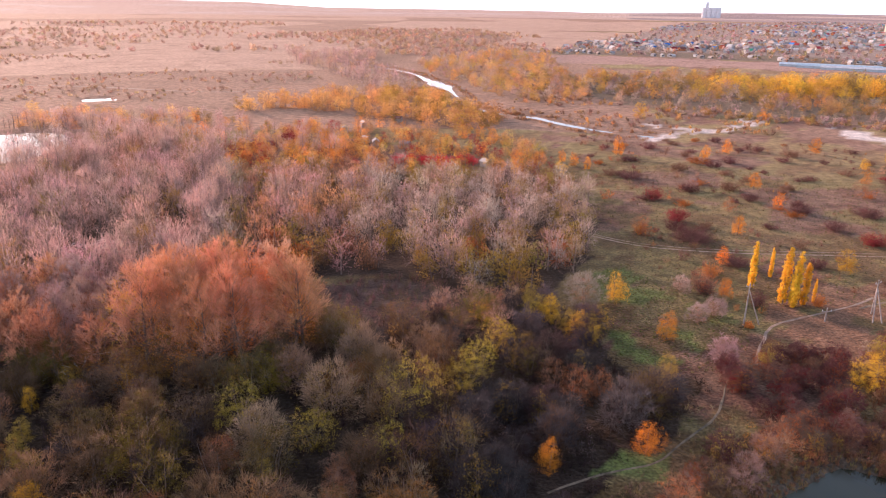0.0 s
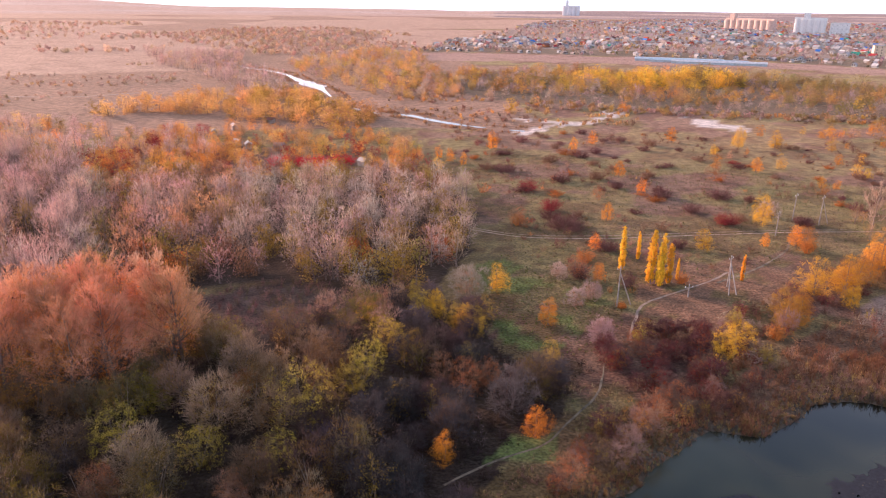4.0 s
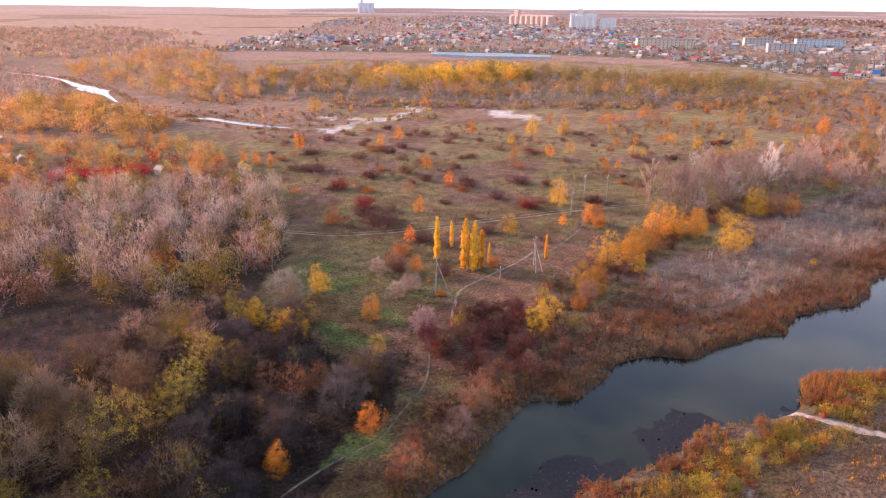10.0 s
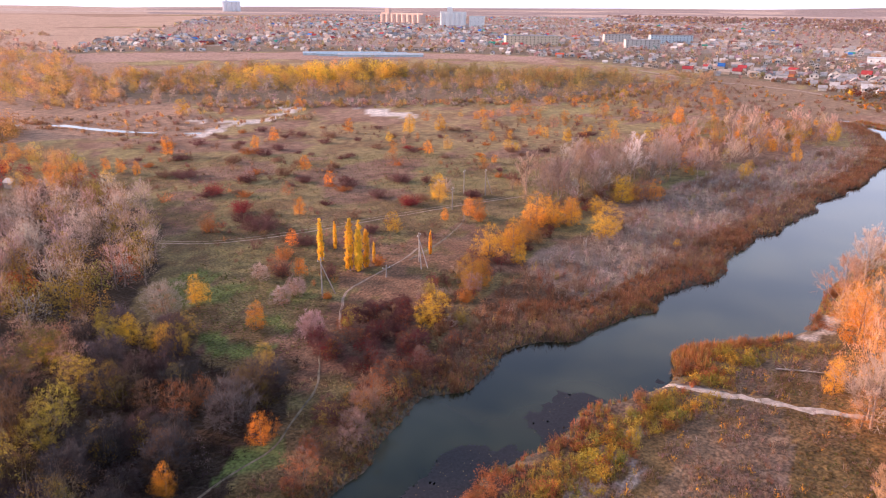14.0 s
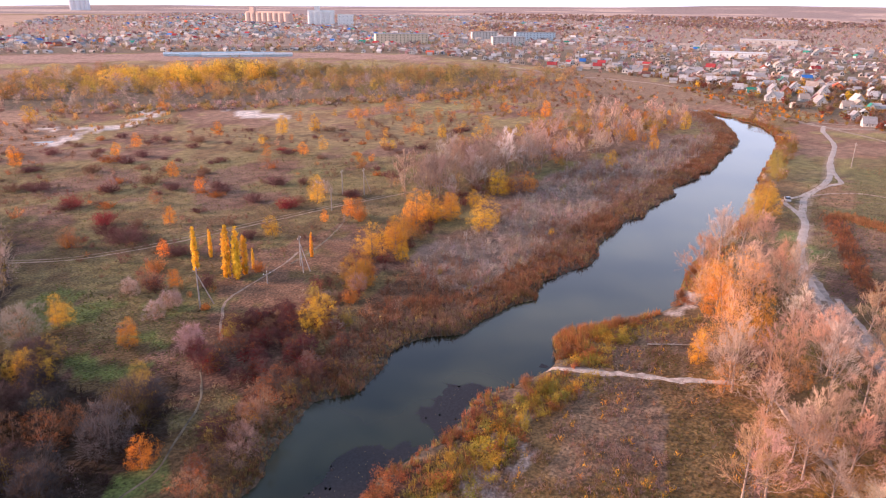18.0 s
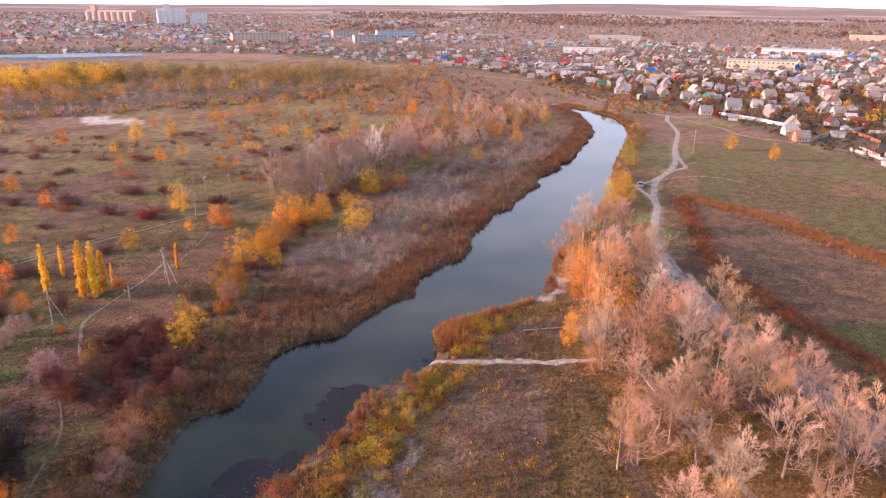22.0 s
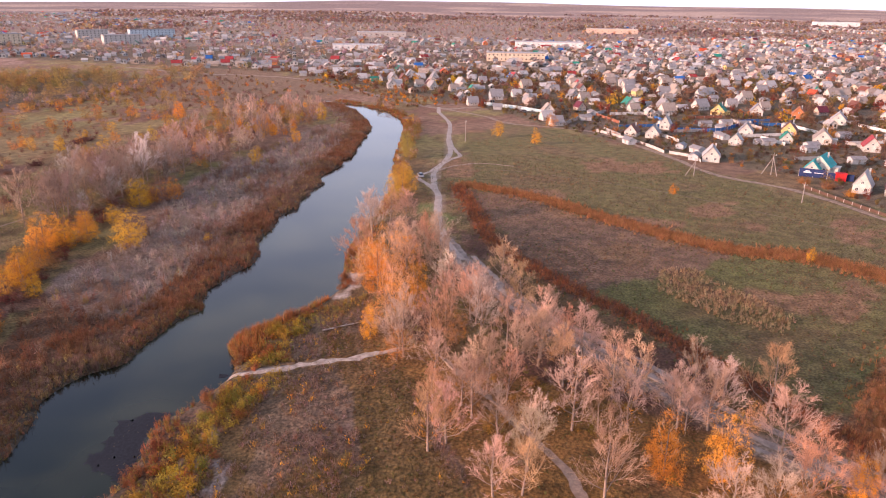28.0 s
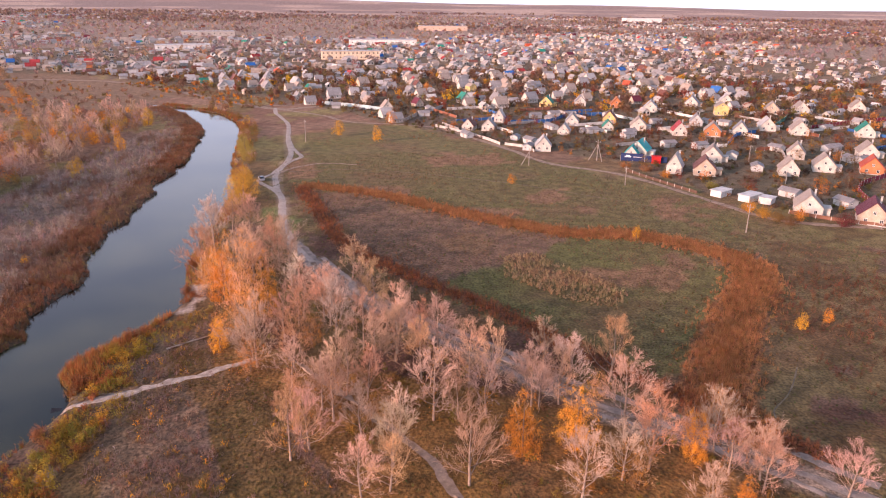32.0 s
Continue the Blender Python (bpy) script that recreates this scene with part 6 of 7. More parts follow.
p = along(RIGHT_LINE, -8, -2, 150, g, 0.5, 0.98)
p = p[cloud(p, 22, 125) > 0.48]
mass("bank_willows", MID_LEAFY, p, g.uniform(0.2, 0.55, len(p)), choose(g, len(p), (3, (0.34, 0.18, 0.09)), (2, OLIVE), (0.6, YELLOW), (1, PINK)), "brown and yellow willows on the river bank", "bushes", 71)

# ---- the town ----
def part(name, bm, mat, parent, label=""):
    """One mesh under a thing or a part."""
    me = bpy.data.meshes.new(name)
    bm.to_mesh(me)
    bm.free()
    me.materials.append(mat)
    ob = new(name, me)
    ob.parent = parent
    return tagged(ob, label)


def box(bm, x0, x1, y0, y1, z0, z1):
    v = [bm.verts.new((x, y, z)) for z in (z0, z1) for x, y in ((x0, y0), (x1, y0), (x1, y1), (x0, y1))]
    for f in ((3, 2, 1, 0), (4, 5, 6, 7), (0, 1, 5, 4), (1, 2, 6, 5), (2, 3, 7, 6), (3, 0, 4, 7)):
        bm.faces.new([v[i] for i in f])


def boxed(*dims):
    bm = bmesh.new()
    for d in dims:
        box(bm, *d)
    return bm


def gabled(w, l, eave, ridge):
    """Walls with a gable at both ends: w across, l along the ridge."""
    bm = bmesh.new()
    a, b = w / 2, l / 2
    rings = []
    for y in (-b, b):
        rings.append([bm.verts.new(c) for c in ((-a, y, -0.4), (a, y, -0.4), (a, y, eave), (0, y, ridge), (-a, y, eave))])
    bm.faces.new(rings[0])
    bm.faces.new(rings[1][::-1])
    for i in range(5):
        j = (i + 1) % 5
        bm.faces.new((rings[0][j], rings[0][i], rings[1][i], rings[1][j]))
    return bm


def roofed(w, l, eave, ridge, over=0.45, thick=0.16):
    """Two sloping slabs that meet at the ridge and reach past the walls."""
    bm = bmesh.new()
    slope = (ridge - eave) / (w / 2)
    a, b = w / 2 + over, l / 2 + over
    low = eave - slope * over
    prof = ((-a, low + 0.03), (0, ridge + 0.03), (a, low + 0.03), (a, low + 0.03 + thick), (0, ridge + 0.06 + thick), (-a, low + 0.03 + thick))
    rings = [[bm.verts.new((x, y, z)) for x, z in prof] for y in (-b, b)]
    for r, flip in ((rings[0], False), (rings[1], True)):
        for q in ((0, 1, 4, 5), (1, 2, 3, 4)):
            face = [r[i] for i in q]
            bm.faces.new(face[::-1] if flip else face)
    for i in range(6):
        j = (i + 1) % 6
        bm.faces.new((rings[0][i], rings[0][j], rings[1][j], rings[1][i])[::-1])
    bmesh.ops.recalc_face_normals(bm, faces=bm.faces)
    return bm


def window_mesh(w, h):
    """A window in the xz plane that looks towards -y: frame bars and, behind them, the pane."""
    bars = boxed((-w / 2, w / 2, -0.06, 0.04, -h / 2, -h / 2 + 0.1), (-w / 2, w / 2, -0.06, 0.04, h / 2 - 0.1, h / 2),
                 (-w / 2, -w / 2 + 0.1, -0.06, 0.04, -h / 2 + 0.1, h / 2 - 0.1), (w / 2 - 0.1, w / 2, -0.06, 0.04, -h / 2 + 0.1, h / 2 - 0.1),
                 (-0.04, 0.04, -0.05, 0.04, -h / 2 + 0.1, h / 2 - 0.1))
    return bars


def house_kind(name, w, l, eave, ridge, annex=False, attic=True):
    """A house built once; its copies take their own colours."""
    root = new(name)
    part("wall", gabled(w, l, eave, ridge), WALL, root)
    part("roof", roofed(w, l, eave, ridge), ROOF, root)
    if attic:
        part("chimney", boxed((w * 0.15, w * 0.15 + 0.6, l * 0.1, l * 0.1 + 0.6, eave, ridge + 0.7), (w * 0.15 - 0.07, w * 0.15 + 0.67, l * 0.1 - 0.07, l * 0.1 + 0.67, ridge + 0.7, ridge + 0.85)), CONCRETE, root)
    win = None
    wins = ((-w * 0.25, -l / 2, 1.6, 0, 1.1, 1.3), (w * 0.25, -l / 2, 1.6, 0, 1.1, 1.3), (0, -l / 2, eave + 1.0, 0, 1.0, 1.1),
                                  (-w / 2, -l * 0.2, 1.6, -90, 1.2, 1.3), (-w / 2, l * 0.22, 1.6, -90, 1.2, 1.3), (w / 2, 0, 1.6, 90, 1.2, 1.3))
    for x, y, z, turn, ww, hh in (wins if attic else ((-w * 0.2, -l / 2, 1.5, 0, 0.8, 0.8), (w / 2, 0.6, 1.5, 90, 0.8, 0.8))):
        win = part("window", window_mesh(ww, hh), TRIM, root)
        win.matrix_basis = pose(x, y, z, 0, 0, turn)
        part("pane", boxed((-ww / 2 + 0.1, ww / 2 - 0.1, -0.02, 0.02, -hh / 2 + 0.1, hh / 2 - 0.1)), GLASS, win)
    part("door", boxed((-w / 2 - 0.06, -w / 2 + 0.05, -0.5, 0.45, -0.1, 2.0)), TIMBER, root)
    if attic:
        part("plinth", boxed((-w / 2 - 0.08, w / 2 + 0.08, -l / 2 - 0.08, l / 2 + 0.08, -0.5, 0.35)), CONCRETE, root)
    if annex:
        part("porch", boxed((w / 2, w / 2 + 2.6, -l * 0.2, l * 0.3, -0.4, 2.4), (w / 2 - 0.02, w / 2 + 2.9, -l * 0.2 - 0.2, l * 0.3 + 0.2, 2.4, 2.58)), WALL, root)
    return root


TRIM = plain("white_trim", (0.7, 0.68, 0.65), 0.6, 3.0)
KINDS = [house_kind("house", 7.5, 9.0, 2.9, 7.2), house_kind("house", 8.5, 10.0, 3.0, 7.2, True), house_kind("house", 6.0, 7.5, 3.4, 8.4), house_kind("house", 9.0, 11.0, 3.2, 7.6, True),
         house_kind("house", 8.0, 9.0, 5.4, 8.0), house_kind("shed", 4.5, 6.5, 2.3, 3.3, False, False)]
WALLS = {"w": (0.55, 0.51, 0.455), "n": (0.5, 0.4, 0.31), "y": (0.68, 0.50, 0.20), "o": (0.50, 0.19, 0.08), "g": (0.50, 0.49, 0.48)}
ROOFS = {"n": (0.40, 0.32, 0.26), "g": (0.31, 0.29, 0.285), "w": (0.5, 0.46, 0.43), "s": (0.5, 0.46, 0.43), "G": (0.05, 0.25, 0.17), "o": (0.42, 0.16, 0.06), "b": (0.19, 0.08, 0.06),
         "r": (0.36, 0.05, 0.05), "T": (0.07, 0.42, 0.40), "m": (0.14, 0.03, 0.045), "R": (0.50, 0.09, 0.04), "B": (0.05, 0.16, 0.45)}
NAMES = {"n": "tan", "g": "grey", "w": "pale grey", "s": "pale grey", "G": "green", "o": "orange brown", "b": "dark brown", "r": "crimson", "T": "teal", "m": "maroon", "R": "red", "B": "blue"}
WALL_NAMES = {"w": "white", "n": "beige", "y": "yellow", "o": "orange brick", "g": "grey"}
taken = []


def settle(x, y, size, code, turn, first=[0, 0, 0, 0, 0, 0]):
    """One house of the town."""
    k = 5 if code == "gg" and size < 8 else 2 if code[1] == "s" else 4 if code == "yn" else 3 if size > 12 else 1 if size > 10 else 0
    base = KINDS[k]
    s = size / (10.5, 12.0, 8.0, 13.5, 12.5, 7.0)[k]
    s = min(max(s, 0.64), 0.84)
    m = Matrix.LocRotScale((x, y, float(ground_z([(x, y)])[0])), Euler((0, 0, radians(turn))), (s, s, s))
    h = copy_thing(base, m)
    wall, roof = WALLS[code[0]], ROOFS[code[1]]
    for o in h.children:
        if o.name.startswith(("wall", "porch")):
            o.color = (*wall, 1)
        elif o.name.startswith("roof"):
            o.color = (*roof, 1)
    tagged(h, f"{WALL_NAMES[code[0]]} {'shed' if k == 5 else 'house'} with a {NAMES[code[1]]} gable roof", "shed" if k == 5 else "house", "houses of the town")
    taken.append((x, y, size * 0.8))
    return h


def row_of(places, turn):
    for i, (x, y, size, code) in enumerate(places):
        settle(x + 3, y, size, code, turn + (7 * i) % 11 - 5)


row_of([(324, 0, 7.8, "wb"), (323, -9, 8.1, "wg"), (348, -15, 6.1, "ws"), (279, -30, 8.5, "ww"), (342, -50, 8.6, "wg"), (406, -44, 11.2, "yG"), (412, -64, 9.3, "wg"), (407, -84, 9.9, "oo"), (352, -70, 9.8, "yb"), (329, -65, 7, "wG"),
        (333, -80, 10.2, "wn"), (393, -100, 10.1, "ww"), (321, -96, 10, "wr")], -100)
row_of([(418, -130, 10.8, "wg"), (349, -112, 8.2, "gg"), (321, -111, 10.2, "on"), (385, -136, 14, "yn"), (428, -153, 11.3, "ww"), (325, -125, 9.5, "wg"), (338, -142, 11.9, "ww"), (328, -153, 13, "wn"), (395, -167, 12.8, "nn"),
        (398, -184, 13, "wn"), (408, -220, 14, "wn"), (326, -182, 13, "wG"), (316, -43, 7.2, "ww")], -106)
row_of([(272, -67, 11, "wT"), (267, -63, 7, "wT"), (243, -73, 7, "ws"), (242, -83, 10.5, "nb"), (265, -93, 11.3, "wn"), (273, -128, 9.8, "wn"), (244, -113, 9.5, "wn"), (252, -129, 10.7, "wn"), (250, -145, 12, "oR"), (278, -158, 12, "wn"),
        (195, -98, 11, "wn"), (187, -112, 12.2, "nm"), (249, -104, 7.5, "gg"), (269, -102, 6.5, "gg"), (279, -24, 5.5, "gg"), (300, -20, 5, "gg")], -110)

g = np.random.default_rng(81)
CODES = [(9, "wg"), (7, "wn"), (6, "ww"), (3, "nn"), (3, "gg"), (1.2, "wB"), (1.3, "wb"), (1.2, "ob"), (0.8, "wG"), (1.0, "wr"), (0.7, "yn"), (0.8, "nm"), (0.6, "oR")]
TURN = -62.0
plots = scatter(TOWN, 19.0, 82)
plots = plots[np.hypot(*plots.T) < 3000]
dist = np.hypot(*plots.T)
az = np.degrees(np.arctan2(plots[:, 0], plots[:, 1]))
plots, dist, az = plots[(az > 5) & (az < 128)], dist[(az > 5) & (az < 128)], az[(az > 5) & (az < 128)]
# streets: two families of straight strips kept free
c, s = math.cos(radians(TURN)), math.sin(radians(TURN))
u, v = plots @ np.array([c, s]), plots @ np.array([-s, c])
free = (np.mod(u, 150) > 12) & (np.mod(v, 62) > 9) & (cloud(plots, 260, 113) < np.where((dist > 1150) & (az > 62), 0.37, np.where(dist > 1300, 0.45, np.where(dist > 560, 0.49, 0.54))))
plots, dist = plots[free], dist[free]
near = dist < 560
for x, y in plots[near]:
    if (x < 420 and -240 < y < 15 and x < 400) or any((x - a) ** 2 + (y - b) ** 2 < (9 + d) ** 2 for a, b, d in taken[:60]):
        continue
    settle(x, y, g.uniform(5.0, 9.5), pick(g, *CODES), TURN + 90 * int(g.integers(2)) + g.normal() * 6)


def massed_houses(name, places, seed, size, label, panes=True):
    """Far houses as one mesh: walls, roof slabs and dark windows in the gables."""
    g = np.random.default_rng(seed)
    V, F, I, C, k = [], [], [], [], 0
    for x, y in places:
        code = pick(g, *CODES) if size > 0.7 else pick(g, (3, "gg"), (2, "wg"), (2, "nn"), (2, "ww"))
        w, l, e, r = g.uniform(5.5, 9) * size, g.uniform(6.5, 11) * size, g.uniform(2.6, 3.4) * (0.4 + 0.6 * size), 0
        r = e + w * g.uniform(0.28, 0.45)
        a, b, o = w / 2, l / 2, 0.5
        wall = [(-a, -b, -.5), (a, -b, -.5), (a, b, -.5), (-a, b, -.5), (-a, -b, e), (a, -b, e), (a, b, e), (-a, b, e), (0, -b, r), (0, b, r)]
        roof = [(-a - o, -b - o, e - .3), (0, -b - o, r + .15), (0, b + o, r + .15), (-a - o, b + o, e - .3), (a + o, -b - o, e - .3), (a + o, b + o, e - .3)]
        pane = [(q * a * 0.5 + dx, s * (b + 0.03), 1.6 + dz) for s in (-1, 1) for q in (-1, 1) for dx, dz in ((-.55, -.65), (.55, -.65), (.55, .65), (-.55, .65))]
        t = radians(TURN + 90 * int(g.integers(2)) + g.normal() * 7)
        m = np.array([[math.cos(t), math.sin(t), 0], [-math.sin(t), math.cos(t), 0], [0, 0, 1]])
        pts = np.array(wall + roof + pane) @ m + (x, y, float(ground_z([(x, y)])[0]))
        tri = [(0, 1, 5), (0, 5, 4), (1, 2, 6), (1, 6, 5), (2, 3, 7), (2, 7, 6), (3, 0, 4), (3, 4, 7), (4, 5, 8), (6, 7, 9), (10, 11, 12), (10, 12, 13), (11, 14, 15), (11, 15, 12)]
        tri += [(16 + 4 * i, 17 + 4 * i, 18 + 4 * i) for i in range(4)] + [(16 + 4 * i, 18 + 4 * i, 19 + 4 * i) for i in range(4)]
        V.append(pts)
        F.append(np.array(tri if panes else tri[:14]) + k)
        I += [0] * 14 + [1] * (8 if panes else 0)
        wc, rc = np.array(WALLS[code[0]]), np.array(ROOFS[code[1]])
        C.append(np.vstack([np.tile(wc * g.uniform(0.8, 1.05), (10, 1)), np.tile(rc * g.uniform(0.8, 1.2), (6, 1)), np.tile((0.1, 0.1, 0.1), (16, 1))]))
        k += len(pts)
    me = mesh_from(name, np.vstack(V), np.vstack(F), [MANY_WALL, GLASS], I, np.vstack(C))
    return tagged(new(name, me), label, "houses", kind="stuff")


def massed_wall():
    m, nt, b = material("massed_walls", 0.8)
    col = mixed(nt, "MULTIPLY", 1.0, tint_source(nt, False), grey(nt, ramp(nt, noisy(nt, 0.6, 4.0), 0.3, 0.7, 0.8, 1.15)))
    nt.links.new(col, b.inputs["Base Color"])
    return m


MANY_WALL = massed_wall()
massed_houses("far_houses", plots[~near & (dist >= 1150)], 183, 0.8, "hundreds of small pale houses of the far town", False)
massed_houses("town_houses", plots[~near & (dist < 1150)], 83, 0.8, "hundreds of small pale houses of the far town")
p = scatter(TOWN, 10.5, 97)
p = p[(np.hypot(*p.T) < 900) & (np.degrees(np.arctan2(p[:, 0], p[:, 1])) < 125) & (g.random(len(p)) < np.where(np.hypot(*p.T) < 430, 0.2, 0.25))]
p = np.array([q for q in p if all((q[0] - a) ** 2 + (q[1] - b) ** 2 > (d + 3) ** 2 for a, b, d in taken)])
close = np.hypot(*p.T) < 385
for x, y in p[close][:34]:
    settle(x, y, g.uniform(5, 6.9), "gg", TURN + 90 * int(g.integers(2)) + g.normal() * 8)
p = p[~close]
massed_houses("outbuildings", p, 98, 0.5, "many small grey sheds between the houses")
for k in KINDS:
    for o in k.children_recursive:
        bpy.data.objects.remove(o)
    bpy.data.objects.remove(k)

# gardens of the town
p = scatter(TOWN, 7.8, 84)
r, az = np.hypot(*p.T), np.degrees(np.arctan2(p[:, 0], p[:, 1]))
p = p[(r < 620) & (az > 5) & (az < 128)]
p = np.array([q for q in p if all((q[0] - a) ** 2 + (q[1] - b) ** 2 > (d * 0.75) ** 2 + 9 for a, b, d in taken)])
k = np.hypot(*p.T) < 400
mass("garden_bushes", MID_LEAFY, p[k][::2], g.uniform(0.25, 0.7, len(p[k][::2])), choose(g, len(p[k][::2]), (4, (0.2, 0.11, 0.06)), (1.5, (0.5, 0.2, 0.03)), (2, OLIVE), (1, (0.26, 0.06, 0.03))), "brown and orange garden trees between the houses", "trees", 92)
yard = scatter([q for q in TOWN[7:15]] + [(420, -300), (480, 200)], 4.3, 169)
yard = yard[np.hypot(*yard.T) < 420]
yard = np.array([q for q in yard if all((q[0] - a) ** 2 + (q[1] - b) ** 2 > (d * 0.6) ** 2 + 3 for a, b, d in taken)])
mass("yard_bushes", FAR_BUSH, yard, g.uniform(0.3, 0.9, len(yard)), choose(g, len(yard), (4, (0.15, 0.095, 0.06)), (1, (0.46, 0.21, 0.05)), (2, (0.17, 0.14, 0.05)), (1, (0.24, 0.17, 0.12))), "dark brown and orange bushes in the yards", "bushes", 170)
p = p[~k]
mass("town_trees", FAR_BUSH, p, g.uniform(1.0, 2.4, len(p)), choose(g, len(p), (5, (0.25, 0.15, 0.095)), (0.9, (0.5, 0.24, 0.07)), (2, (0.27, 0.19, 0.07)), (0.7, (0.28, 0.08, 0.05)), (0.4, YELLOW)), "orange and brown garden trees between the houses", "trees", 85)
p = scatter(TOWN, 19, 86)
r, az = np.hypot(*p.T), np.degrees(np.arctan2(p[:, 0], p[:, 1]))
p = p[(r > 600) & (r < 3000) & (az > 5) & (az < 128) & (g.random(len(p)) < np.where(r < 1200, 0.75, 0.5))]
# browns paled towards mauve, the distance haze mixed into the leaf colour
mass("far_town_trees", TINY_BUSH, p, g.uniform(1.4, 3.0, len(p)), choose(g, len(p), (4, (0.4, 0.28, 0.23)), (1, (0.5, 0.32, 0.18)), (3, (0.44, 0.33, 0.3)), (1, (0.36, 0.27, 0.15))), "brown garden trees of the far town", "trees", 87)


# wooded slopes behind the town
r, a = np.sqrt(g.uniform(1250 ** 2, 3300 ** 2, 9000)), np.radians(g.uniform(48, 124, 9000))
p = np.stack([r * np.sin(a), r * np.cos(a)], 1)
p = p[cloud(p, 420, 205) + 0.1 * (r - 1250) / 2000 + 0.06 * (g.random(len(p)) - 0.5) > 0.5]
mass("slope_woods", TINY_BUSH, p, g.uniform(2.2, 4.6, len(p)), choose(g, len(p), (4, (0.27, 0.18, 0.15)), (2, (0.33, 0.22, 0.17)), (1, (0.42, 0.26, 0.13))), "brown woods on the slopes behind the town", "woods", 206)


# ---- large buildings ----
def block(name, x, y, w, d, h, turn, wall, roof, storeys, bays, label, category):
    """A long building: walls, parapet roof, rows of windows on both long sides."""
    root = tagged(new(name), label, category)
    root.matrix_basis = pose(x, y, float(ground_z([(x, y)])[0]), 0, 0, turn)
    o = part("wall", boxed((-w / 2, w / 2, -d / 2, d / 2, -1, h)), WALL, root)
    o.color = (*wall, 1)
    o = part("roof", boxed((-w / 2 - 0.4, w / 2 + 0.4, -d / 2 - 0.4, d / 2 + 0.4, h, h + 0.6)), ROOF, root)
    o.color = (*roof, 1)
    me = None
    for i in range(bays):
        for j in range(storeys):
            for s in (-1, 1):
                if me is None:
                    ob = part("window", boxed((-0.62, 0.62, -0.06, 0.06, -0.6, 0.6)), GLASS, root)
                    me = ob.data
                else:
                    ob = new("window", me)
                    ob.parent = root
                ob.matrix_basis = pose(-w / 2 + (i + 0.5) * w / bays, s * d / 2, (j + 0.55) * h / storeys)
    return root


CREAM, PLASTER, CHALK = (0.60, 0.44, 0.34), (0.55, 0.49, 0.43), (0.74, 0.71, 0.67)
block("apartment_block", 690, 750, 74, 13, 13, -30, (0.7, 0.55, 0.38), (0.3, 0.28, 0.27), 4, 14, "long cream five-storey apartment block in the town", "building")
block("apartment_block", 868, 752, 40, 13, 12, -37, PLASTER, (0.3, 0.28, 0.27), 4, 8, "grey white apartment block in the town", "building")
block("apartment_block", 930, 700, 64, 13, 12, -37, (0.55, 0.6, 0.62), (0.3, 0.28, 0.27), 4, 12, "pale blue apartment block in the town", "building")
block("apartment_block", 790, 640, 46, 13, 11, -37, PLASTER, (0.35, 0.3, 0.28), 4, 8, "grey white apartment block in the town", "building")
block("school", 728, 122, 58, 14, 8, -76, (0.72, 0.58, 0.42), (0.45, 0.42, 0.40), 2, 14, "long two-storey cream school building", "building")
block("warehouse", 980, 120, 90, 22, 7, -80, CHALK, (0.5, 0.48, 0.47), 1, 10, "long white warehouse in the town", "building")
block("warehouse", 1150, 420, 80, 24, 7, -66, PLASTER, (0.55, 0.52, 0.5), 1, 9, "long grey warehouse in the town", "building")
block("warehouse", 820, 330, 60, 18, 6, -66, CHALK, (0.62, 0.6, 0.58), 1, 8, "long white warehouse in the town", "building")
block("warehouse", 2366, -540, 118, 40, 14, -82, CHALK, (0.75, 0.73, 0.7), 1, 6, "large white shed on the far slope", "building")
block("warehouse", 1500, 60, 100, 24, 9, -85, CREAM, (0.5, 0.45, 0.42), 1, 8, "long cream hall on the far slope", "building")


def elevator(x, y, turn, w, d, h, tower_x, tower_h, wall, silos, label):
    """A grain elevator: silo cylinders between end walls, a gallery along the top and a head house."""
    root = tagged(new("grain_elevator"), label, "building")
    root.matrix_basis = pose(x, y, float(ground_z([(x, y)])[0]), 0, 0, turn)
    me = None
    for i in range(silos):
        for s in (-0.25, 0.25):
            bm = bmesh.new()
            if me is None:
                bmesh.ops.create_cone(bm, cap_ends=True, segments=14, radius1=w / silos / 2, radius2=w / silos / 2, depth=h)
                ob = part("silo", bm, WALL, root)
                me = ob.data
            else:
                bm.free()
                ob = new("silo", me)
                ob.parent = root
            ob.matrix_basis = pose(-w / 2 + (i + 0.5) * w / silos, s * d, h / 2)
            ob.color = (*wall, 1)
    for nm, dims in (("gallery", (-w / 2, w / 2, -d * 0.2, d * 0.2, h, h + 4)), ("head_house", (tower_x - 6, tower_x + 6, -d * 0.3, d * 0.3, 0, tower_h)),
                     ("core_wall", (-w / 2 + 0.5, w / 2 - 0.5, -d * 0.4, d * 0.4, -1, h - 0.4))):
        ob = part(nm, boxed(dims), WALL, root)
        ob.color = (*wall, 1)
    return root


elevator(1020, 1597, -66, 128, 22, 24, -45, 38, (0.64, 0.46, 0.37), 8, "pale pink grain elevator on the skyline")
elevator(1035, 1400, -40, 62, 24, 30, -8, 44, CHALK, 5, "tall white grain elevator on the skyline")
block("mill_hall", 1080, 1366, 36, 22, 24, -40, CHALK, (0.6, 0.6, 0.58), 3, 4, "white mill hall beside the grain elevator", "building")
# wall grey raised to near white, haze put into the paint colour
elevator(1180, 3290, -20, 80, 30, 40, -20, 66, (0.78, 0.74, 0.72), 4, "far grey grain elevator in the haze")


